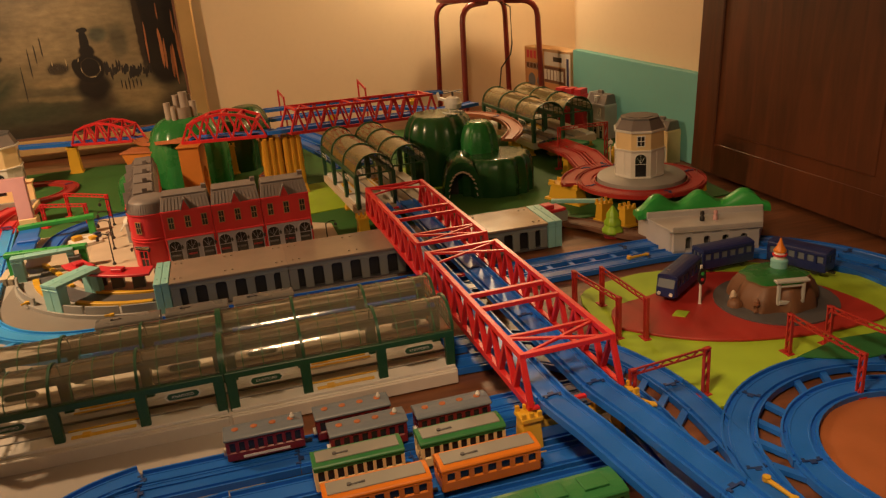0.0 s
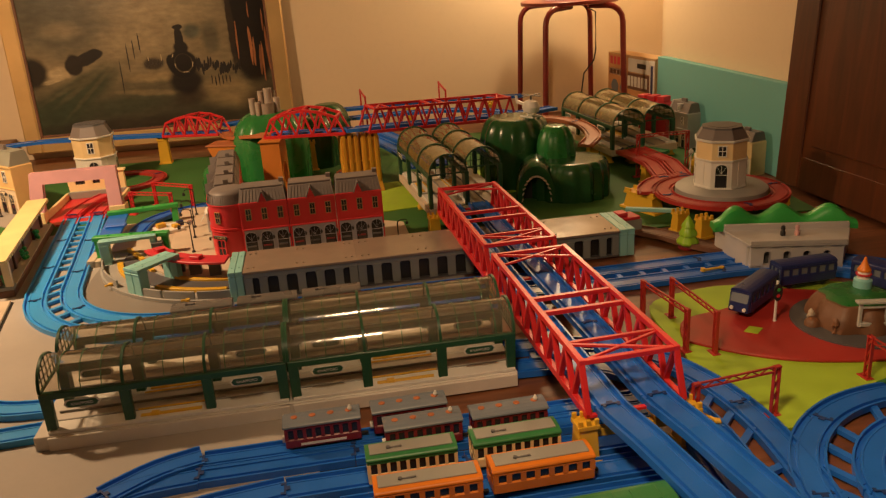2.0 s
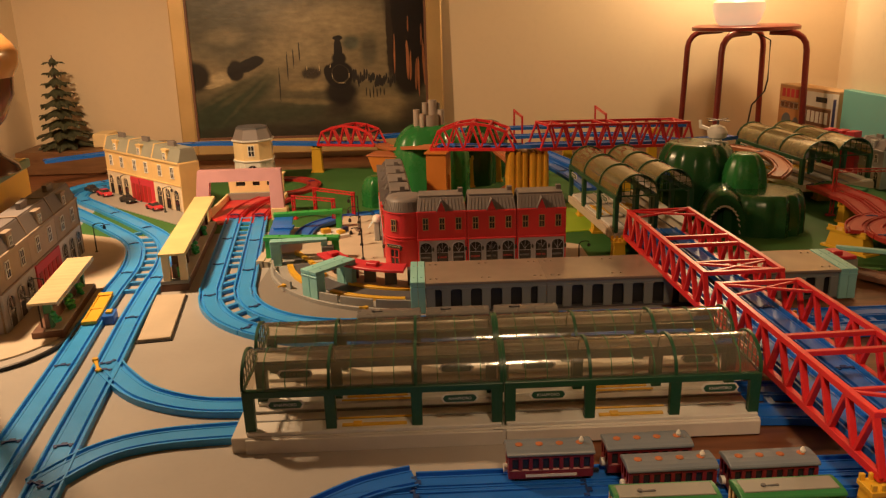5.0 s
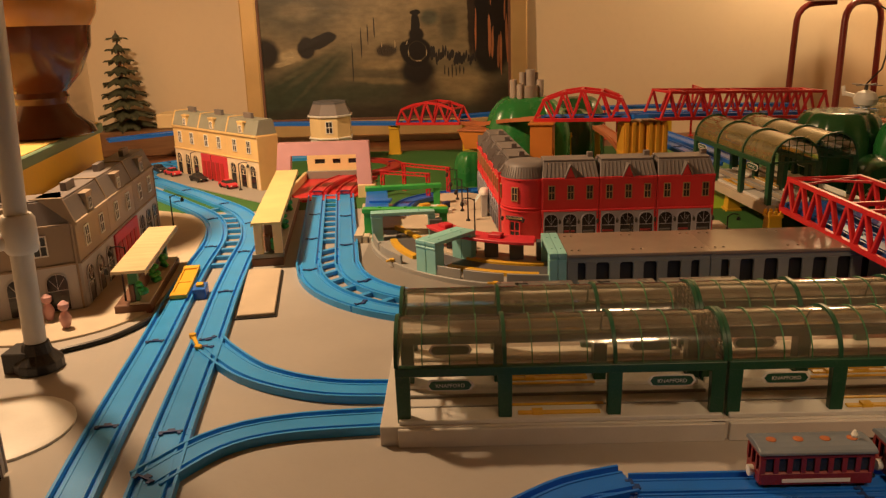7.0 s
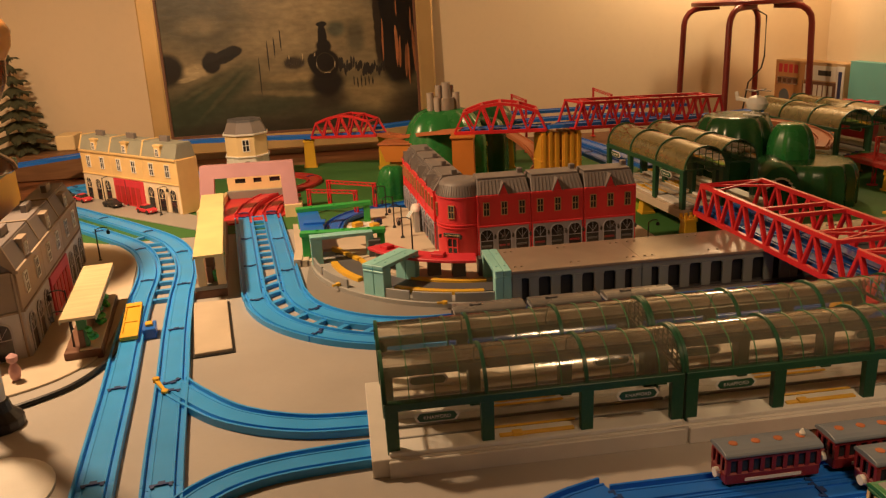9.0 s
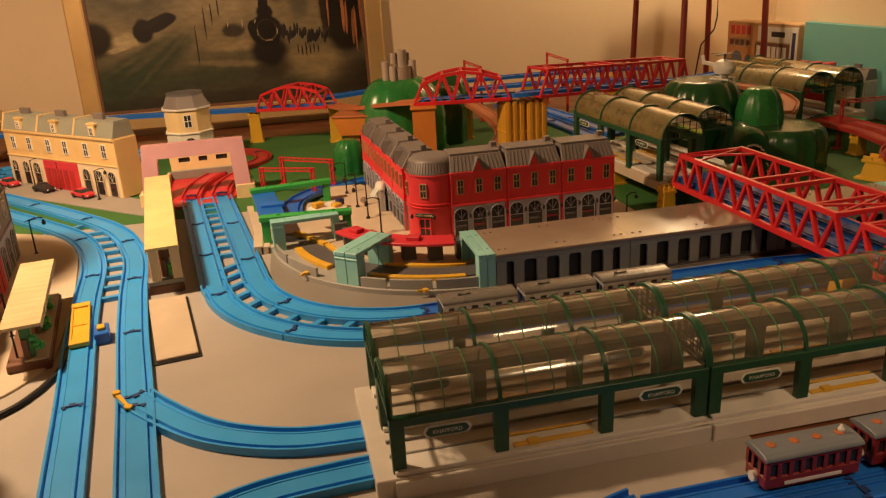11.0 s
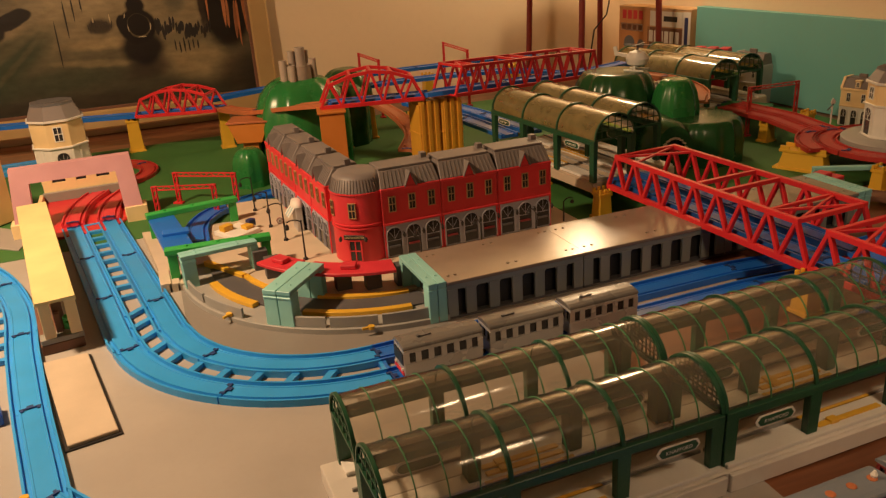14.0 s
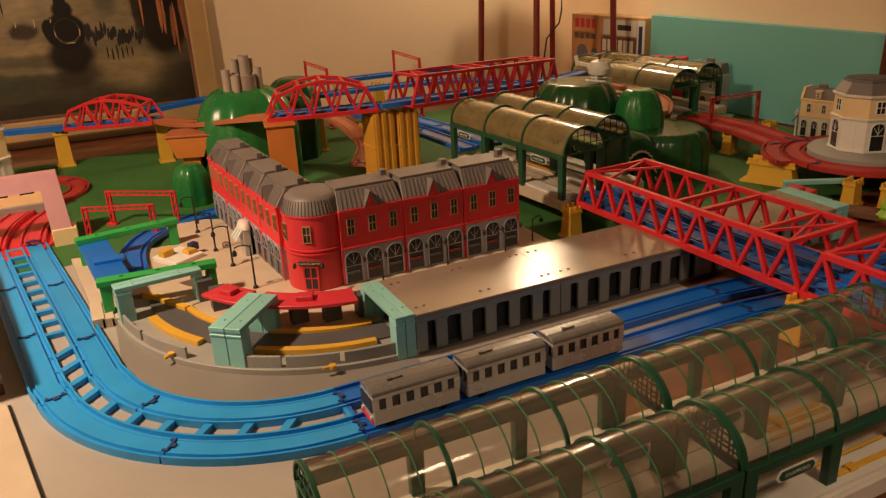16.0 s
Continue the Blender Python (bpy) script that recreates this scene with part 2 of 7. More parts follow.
def finish(name, bm, mat, bevel=0.0, smooth=False):
    bmesh.ops.recalc_face_normals(bm, faces=bm.faces)
    if bevel:
        edges = [e for e in bm.edges if len(e.link_faces) == 2 and e.calc_face_angle(0) > 0.6]
        bmesh.ops.bevel(bm, geom=edges, offset=bevel, segments=1, affect="EDGES", clamp_overlap=True)
    me = bpy.data.meshes.new(name)
    bm.to_mesh(me)
    bm.free()
    if smooth:
        me.polygons.foreach_set("use_smooth", [True] * len(me.polygons))
        me.set_sharp_from_angle(angle=radians(38))
    me.materials.append(mat if not isinstance(mat, str) else M[mat])
    return me


def part(name, bm, mat, parent, label="", bevel=0.0, smooth=False):
    ob = new(name, finish(name, bm, mat, bevel, smooth))
    ob.parent = parent
    if label:
        ob["label"] = label
    return ob


def again(ob, m, parent):
    """One more piece on the same mesh."""
    o = new(ob.name.split(".")[0], ob.data)
    o.parent, o.matrix_basis = parent, m
    return o


def thing(name, label, category, group="", x=0, y=0, z=0, turn=0, kind=""):
    e = new(name)
    e.empty_display_size = 0.02
    e.matrix_world = pose(x, y, z, 0, 0, turn)
    return tagged(e, label, category, group, kind)


def solid(name, bm, mat, label, category, group="", kind="", bevel=0.0, smooth=False, m=None):
    ob = new(name, finish(name, bm, mat, bevel, smooth))
    if m:
        ob.matrix_world = m
    return tagged(ob, label, category, group, kind)


def B():
    return bmesh.new()


def arc(cx, cy, r, a0, a1, n=14):
    return [(cx + r * math.cos(radians(a0 + (a1 - a0) * i / n)), cy + r * math.sin(radians(a0 + (a1 - a0) * i / n))) for i in range(n + 1)]


def resample(pts, step):
    """Points at even steps along a polyline of 2 or 3 coordinates."""
    pts = [Vector((*p, 0.0)) if len(p) == 2 else Vector(p) for p in pts]
    total = sum((b - a).length for a, b in zip(pts, pts[1:]))
    n = max(1, round(total / step))
    out, i, run = [pts[0]], 0, 0.0
    for k in range(1, n):
        want = total * k / n
        while run + (pts[i + 1] - pts[i]).length < want:
            run += (pts[i + 1] - pts[i]).length
            i += 1
        f = (want - run) / (pts[i + 1] - pts[i]).length
        out.append(pts[i].lerp(pts[i + 1], f))
    out.append(pts[-1])
    return out


def offset(pts, d):
    """The line moved d to its right."""
    pts = [Vector((*p[:2], p[2] if len(p) > 2 else 0.0)) for p in pts]
    out = []
    for i, p in enumerate(pts):
        t = pts[min(i + 1, len(pts) - 1)] - pts[max(i - 1, 0)]
        t.z = 0
        t.normalize()
        out.append(p + Vector((t.y, -t.x, 0)) * d)
    return out


def curve_through(pts, per=8):
    """A smooth line through points."""
    pts = [Vector((*p, 0.0)) if len(p) == 2 else Vector(p) for p in pts]
    out = []
    for i in range(len(pts) - 1):
        p0, p1, p2, p3 = pts[max(i - 1, 0)], pts[i], pts[i + 1], pts[min(i + 2, len(pts) - 1)]
        for k in range(per):
            t = k / per
            out.append(0.5 * ((2 * p1) + (p2 - p0) * t + (2 * p0 - 5 * p1 + 4 * p2 - p3) * t * t + (3 * p1 - p0 - 3 * p2 + p3) * t ** 3))
    return out + [pts[-1]]


# ---- room ----
def panel(name, bm, mat, label, bevel=0.0):
    return solid(name, bm, mat, label, "room", kind="structure", bevel=bevel)


b = B(); box(b, -1.6, 1.83, -2.6, 2.12, -0.06, -0.002)
panel("floor", b, "floor_wood", "reddish brown wooden floor under the toy railway")
b = B(); box(b, -1.6, 1.83, 2.03, 2.13, -0.06, 2.5)
panel("wall_north", b, "wall_paint", "cream painted plaster wall behind the railway")
b = B(); prism(b, [(1.533, 1.583), (1.537, 0.80), (1.64, 0.80), (1.64, -2.6), (1.83, -2.6), (1.83, 2.03), (1.73, 2.03), (1.73, 1.583)], -0.06, 2.5)
panel("wall_east", b, "wall_paint", "cream painted plaster wall with a turquoise board")
b = B(); prism(b, [(-1.16, 2.03), (-1.26, 2.03), (-1.55, -2.6), (-1.45, -2.6)], -0.06, 2.5)
panel("wall_west", b, "wall_paint", "cream painted plaster side wall")
b = B(); box(b, -1.6, 1.83, -2.7, -2.6, -0.06, 2.5)
panel("wall_south", b, "wall_paint", "plain cream painted wall")
b = B(); box(b, -1.7, 1.9, -2.7, 2.15, 2.5, 2.6)
panel("ceiling", b, "wall_paint", "plain cream ceiling")

# ---- ground sheets ----
b = B(); prism(b, [(-1.246, -0.8868), (0.2953, -0.8891), (0.3479, 0.02), (0.3478, 0.2954), (0.6259, 0.2925), (0.6217, 0.6605), (0.5218, 0.6619), (0.5164, 1.041), (-0.203, 1.056), (-0.4545, 1.221), (-1.158, 1.651)], -0.002, 0.0004)
panel("ground_board", b, "board", "warm grey cardboard sheet under the tracks")
# thin layer inside the curve, darker than the board around it
b = B(); prism(b, arc(0.101, 0.6095, 0.205, 176, 268, 16) + [(0.215, 0.402), (0.215, 0.552), (0.02, 0.62), (-0.05, 0.72), (-0.10, 0.76)], 0.0002, 0.0012)
panel("ground_sheet", b, "sheet_grey", "thin dark grey ground layer inside the curve")
b = B(); prism(b, [(-0.6291, 1.008), (-0.1628, 1.008), (0.0584, 1.017), (0.0982, 1.068), (0.4765, 1.06), (0.5027, 0.5659), (1.1, 0.5776), (1.445, 0.5739), (1.503, 1.448), (1.161, 1.747), (-0.7538, 1.799)], -0.0015, 0.0014)
panel("ground_grass", b, "grass", "dark green play mat behind the buildings")
b = B(); prism(b, curve_poly := [(p.x, p.y) for p in curve_through([(0.8705, 0.0261), (0.8885, 0.1924), (0.998, 0.2354), (1.078, 0.2299), (1.208, 0.2095), (1.341, 0.0724), (1.343, -0.035), (1.215, -0.1324), (1.054, -0.1318), (0.8931, -0.1902), (0.8515, -0.0818), (0.8705, 0.0261)], 5)][:-1], 0.0, 0.004)
panel("ground_meadow", b, "lime", "lime green plastic meadow plate on the floor")
b = B(); prism(b, [(0.4988, 0.9005), (0.9712, 0.9769), (0.9827, 1.235), (0.4943, 1.171)], 0.0, 0.0032)
panel("ground_meadow_far", b, "lime", "light green sheet behind the raised station")

# ---- tracks ----
HALF = 0.0205
RAIL = [(-HALF, 0), (HALF, 0), (HALF, 0.0092), (0.0178, 0.0092), (0.0172, 0.0042), (0.0124, 0.0042), (0.0118, 0.0082), (0.0096, 0.0082), (0.0092, 0.0074),
        (-0.0092, 0.0074), (-0.0096, 0.0082), (-0.0118, 0.0082), (-0.0124, 0.0042), (-0.0172, 0.0042), (-0.0178, 0.0092), (-HALF, 0.0092)]
M["joint_blue"] = plastic("joint_blue", (0.006, 0.035, 0.17), 0.5)
b = B()
box(b, -0.0115, 0.0115, -0.0012, 0.0012, 0.0, 0.0012)
box(b, -0.0035, 0.0035, 0.001, 0.0055, 0.0, 0.0011)
box(b, -0.0105, -0.0070, -0.0050, 0.0, 0.0, 0.0011)
box(b, 0.0070, 0.0105, -0.0050, 0.0, 0.0, 0.0011)
JOINT = finish("connector", b, "joint_blue")


def track(line, colour="blue", step=0.214, label="", group="railway tracks", z=0.0, fine=0.018):
    """Snap-together toy track pieces along a line."""
    pts = resample(line, 0.003)
    total = sum((q - p).length for p, q in zip(pts, pts[1:]))
    n = max(1, round(total / step))
    per = len(pts) / n
    for i in range(n):
        seg = pts[int(i * per):int((i + 1) * per) + 1]
        if len(seg) < 3:
            continue
        seg = resample(seg, fine)
        d0, d1 = (seg[1] - seg[0]).normalized(), (seg[-1] - seg[-2]).normalized()
        seg[0], seg[-1] = seg[0] + d0 * 0.0004, seg[-1] - d1 * 0.0004
        base = seg[0].copy()
        base.z += z
        e = thing("toy_track", label or {"blue": "deep blue plastic toy railway track piece", "light_blue": "light blue plastic toy railway track piece", "deck_blue": "blue plastic toy railway track piece, darkened as in shade",
                  "dark_red": "dark red plastic toy railway track piece", "brown": "brown plastic toy railway track piece", "clay": "reddish brown toy railway track piece"}.get(colour, "plastic toy railway track piece"),
                  "toy track", group, *base)
        b = B()
        sweep(b, [p - seg[0] for p in seg], RAIL)
        part("rail_bed", b, colour, e)
        j = new("connector", JOINT)
        j.parent = e
        a = math.atan2(d0.y, d0.x)
        j.matrix_basis = pose(0, 0, 0.0082, 0, 0, math.degrees(a) - 90)


def ties(line_a, line_b, colour="blue", step=0.044):
    """The rungs that hold two parallel tracks apart."""
    a, c = resample(line_a, step), resample(line_b, step)
    n = min(len(a), len(c))
    e = thing("track_spacer", "rungs between two parallel plastic tracks", "toy track", "railway tracks", *a[0])
    for k in range(0, n):
        p, q = a[k * (len(a) - 1) // (n - 1)], c[k * (len(c) - 1) // (n - 1)]
        d = (q - p).normalized()
        b = B()
        bar(b, p + d * HALF - a[0] + Vector((0, 0, 0.004)), q - d * HALF - a[0] + Vector((0, 0, 0.0045)), 0.009, 0.006)
        part("rung", b, colour, e)


def pair(mid, colour="blue", gap=0.0315, rungs=True, z=0.0):
    l, r = offset(mid, -gap), offset(mid, gap)
    track(l, colour, z=z)
    track(r, colour, z=z + 0.0002)
    if rungs:
        ties(l, r, colour)


# the double line round the corner building, and on under the bridge
corner = [(-0.229, 1.125), (-0.1545, 0.578)] + arc(0.101, 0.6095, 0.255, 188, 270, 20)
pair(corner, "light_blue")
pair([(0.101, 0.3545), (0.20, 0.3545)], "blue")
pair([(0.20, 0.3545), (0.6253, 0.351), (0.8465, 0.3244)], "blue", rungs=False)
pair(curve_through([(0.8465, 0.3244), (1.006, 0.3258), (1.136, 0.3218), (1.256, 0.2772), (1.353, 0.1794), (1.396, 0.0526), (1.375, -0.0937), (1.297, -0.2012)]), "blue")
# the two lines along the left side
pair(curve_through([(-0.1662, -0.612), (-0.2146, -0.2435), (-0.2615, 0.0475), (-0.2933, 0.2687), (-0.3197, 0.4414), (-0.3403, 0.5982), (-0.3628, 0.7788), (-0.4212, 0.9467), (-0.5365, 1.101), (-0.6667, 1.254), (-0.8064, 1.433), (-0.7843, 1.604), (-0.6233, 1.675), (-0.3535, 1.707)]), "light_blue", gap=0.033, rungs=False)
siding = curve_through([(-0.3403, 0.5982), (-0.3628, 0.7788), (-0.4212, 0.9467), (-0.470, 1.013)])
ties(offset(siding, -0.033), offset(siding, 0.033), "light_blue", 0.045)
# curves into the large station
track([(-0.2593, 0.2653)] + [(p.x, p.y) for p in curve_through([(-0.2422, 0.2385), (-0.1752, 0.1635), (-0.0923, 0.121), (-0.0091, 0.1122)])], "light_blue", z=0.0007)
track(curve_through([(-0.2197, -0.0543), (-0.1762, 0.0099), (-0.1139, 0.039), (-0.0097, 0.0489)]), "light_blue", z=0.0007)
pair(curve_through([(0.6133, 0.076), (0.7086, 0.0645), (0.7848, 0.0168), (0.826, -0.062), (0.8422, -0.1703), (0.8281, -0.318), (0.7882, -0.4953)]), "blue")
# parking lines for the trams, and the curve on the brown disc
for k, yy in enumerate((-0.0817, -0.1072, -0.163, -0.214, -0.262)):
    x0 = (0.2003, 0.1988, 0.30, 0.36, 0.40)[k]
    track([(x0, yy), (0.752, yy)] if k < 2 else [(x0, yy), (0.72, yy)], "blue")
track(curve_through([(-0.0295, -0.2298), (0.0541, -0.1609), (0.1267, -0.1187), (0.1988, -0.1094)]), "blue")
track(curve_through([(-0.0096, -0.2946), (0.0949, -0.2108), (0.1984, -0.1767), (0.3013, -0.1606)]), "blue", z=0.0008)
track(curve_through([(0.0958, -0.1245), (0.1476, -0.0872), (0.1991, -0.0698)]), "blue", z=0.0016)
pair(arc(1.062, -0.3628, 0.178, 62, 190, 20) + [(0.8953, -0.456), (0.9167, -0.5937)], "blue", gap=0.033, z=0.0011)
track([(0.7893, -0.1504), (0.7783, -0.3376), (0.7628, -0.5445)], "blue", z=0.0022)

# ---- long truss bridge ----
def truss(parent, L, H, n, w, mat, arch=False, side=0.0):
    """One side of a truss: chords, end posts and slanting bars."""
    def top(x):
        if arch:
            return H * (0.56 + 0.44 * math.sin(math.pi * x / L))
        return H
    def beam(name, p, q, a, c):
        b = B(); bar(b, p, q, a, c); part(name, b, mat, parent, bevel=0.0006)
    beam("bottom_chord", (0, side, w / 2), (L, side, w / 2), w, w * 1.2)
    step = L / n
    ups = [(step * (k + 0.5)) for k in range(n)]
    tops = [(x, side, top(x)) for x in ups]
    if arch:
        b = B()
        for p, q in zip(tops, tops[1:]):
            bar(b, p, q, w, w)
        part("top_chord", b, mat, parent, bevel=0.0006)
    else:
        beam("top_chord", (tops[0][0] - w / 2, side, H), (tops[-1][0] + w / 2, side, H), w, w)
    for k in range(n):
        beam("diagonal", (step * k, side, w / 2), tops[k], w * 0.95, w * 0.7)
        beam("diagonal", tops[k], (step * (k + 1), side, w / 2), w * 0.95, w * 0.7)
    return tops


def truss_bridge(label, L, W, H, n, w, m, arch=False, mat="red", group="red truss bridges"):
    e = thing("truss_bridge", label, "toy bridge", group)
    for s in (-W / 2, W / 2):
        half_side = new("side_truss")
        half_side.parent = e
        tops = truss(half_side, L, H, n, w, mat, arch, s)
    def brace(name, p, q, a, c):
        b = B(); bar(b, p, q, a, c); part(name, b, mat, e, bevel=0.0005)
    frames = (0, n // 2 - 1, n // 2, n - 1) if not arch else range(n)
    for k in frames:
        brace("cross_beam", (tops[k][0], -W / 2, tops[k][2]), (tops[k][0], W / 2, tops[k][2]), w * 0.9, w * 0.8)
    if not arch:
        for k0, k1 in ((0, 1), (n - 2, n - 1)):
            x0, x1 = tops[k0][0], tops[k1][0]
            brace("cross_beam", (x1 + w * 0.3, -W / 2, H), (x1 + w * 0.3, W / 2, H), w * 0.7, w * 0.6)
            brace("wind_brace", (x0, -W / 2, H), (x1, W / 2, H), w * 0.55, w * 0.5)
            brace("wind_brace", (x0, W / 2, H), (x1, -W / 2, H), w * 0.55, w * 0.45)
    for k in (0, n):
        brace("floor_beam", (L * k / n, -W / 2, w * 0.4), (L * k / n, W / 2, w * 0.4), w * 0.8, w * 0.5)
    e.matrix_world = m
    return e


truss_bridge("long bright red plastic truss bridge over the tracks", 0.426, 0.118, 0.060, 9, 0.0076, pose(0.710, -0.180, 0.054, 0, 0, 92.2))
truss_bridge("long bright red plastic truss bridge beside the raised station", 0.426, 0.118, 0.060, 9, 0.0076, pose(0.6935, 0.248, 0.054, 0, 0, 92.2))
# same blue track, its colour darkened for the shade within the truss
pair([(0.6935, 0.248, 0.056), (0.677, 0.690, 0.058)], "deck_blue", gap=0.030, rungs=False)
pair([(0.81, -0.58, 0.012), (0.775, -0.42, 0.026), (0.726, -0.24, 0.052), (0.710, -0.18, 0.056), (0.6935, 0.248, 0.056)], "blue", gap=0.030, rungs=False)


def pier(label, H, w, d, m, mat="yellow", group="yellow bridge piers"):
    """A bridge pier with a battlement top and a flared foot."""
    e = thing("bridge_pier", label, "toy pier", group)
    b = B()
    box(b, -w * 0.6, w * 0.6, -d * 0.6, d * 0.6, 0, 0.006)
    prism(b, [(-w / 2, -d / 2), (w / 2, -d / 2), (w / 2, d / 2), (-w / 2, d / 2)], 0.005, H - 0.008,
          [(-w * 0.42, -d * 0.42), (w * 0.42, -d * 0.42), (w * 0.42, d * 0.42), (-w * 0.42, d * 0.42)])
    part("column", b, mat, e, bevel=0.0008)
    b = B()
    box(b, -w / 2, w / 2, -d / 2, d / 2, H - 0.0085, H - 0.003)
    for sx in (-1, 0, 1):
        for sy in (-1, 1):
            box(b, sx * w * 0.38 - w * 0.1, sx * w * 0.38 + w * 0.1, sy * d * 0.5 - sy * 0.003 - 0.002, sy * d * 0.5 - sy * 0.003 + 0.002, H - 0.0035, H + 0.004)
    part("battlement", b, mat, e, bevel=0.0005)
    e.matrix_world = m
    return e


for px, py, tall in ((0.647, -0.182, 0.054), (0.773, -0.180, 0.054), (0.630, 0.238, 0.054), (0.757, 0.240, 0.054), (0.606, 0.672, 0.052)):
    pier("yellow plastic pier holding up the red bridge", tall, 0.026, 0.026, pose(px, py, 0, 0, 0, 2))
e = thing("pier_beam", "yellow plastic cross beam between two bridge piers", "toy pier", x=0.710, y=-0.181, z=0.03)
b = B(); box(b, -0.05, 0.05, -0.005, 0.005, 0, 0.010); box(b, -0.03, -0.02, -0.006, 0.006, 0.004, 0.016); box(b, 0.02, 0.03, -0.006, 0.006, 0.004, 0.016)
part("beam", b, "yellow", e, bevel=0.0006)

# ---- vaulted stations ----
def sign_plate(parent, x, y, z, words=True):
    """A dark green name board with pointed ends and a pale rim."""
    s = new("name_board")
    s.parent = parent
    s.location = (x, y, z)
    for key, k, dy in (("white", 1.0, 0.0), ("post_green", 0.89, -0.0006)):
        b = B()
        w, h = 0.0225 * k, 0.0056 * k * (1 if k == 1 else 0.90)
        prism(b, [(-w, 0), (-w * 0.86, -h * 0.9), (-w * 0.7, -h), (w * 0.7, -h), (w * 0.86, -h * 0.9), (w, 0), (w * 0.86, h * 0.9), (w * 0.7, h), (-w * 0.7, h), (-w * 0.86, h * 0.9)], 0, 0.0012)
        bmesh.ops.rotate(b, verts=b.verts, matrix=Matrix.Rotation(radians(90), 3, "X"))
        bmesh.ops.translate(b, verts=b.verts, vec=(0, dy, 0))
        part("rim" if key == "white" else "face", b, key, s)
    if words:
        f = bpy.data.curves.new("lettering", "FONT")
        f.body, f.size, f.align_x, f.align_y, f.extrude = "KNAPFORD", 0.0052, "CENTER", "CENTER", 0.0001
        o = new("lettering", f)
        o.data.materials.append(M["white"])
        o.parent = s
        o.matrix_basis = pose(0, -0.0021, -0.0001, 90, 0, 0)
    return s


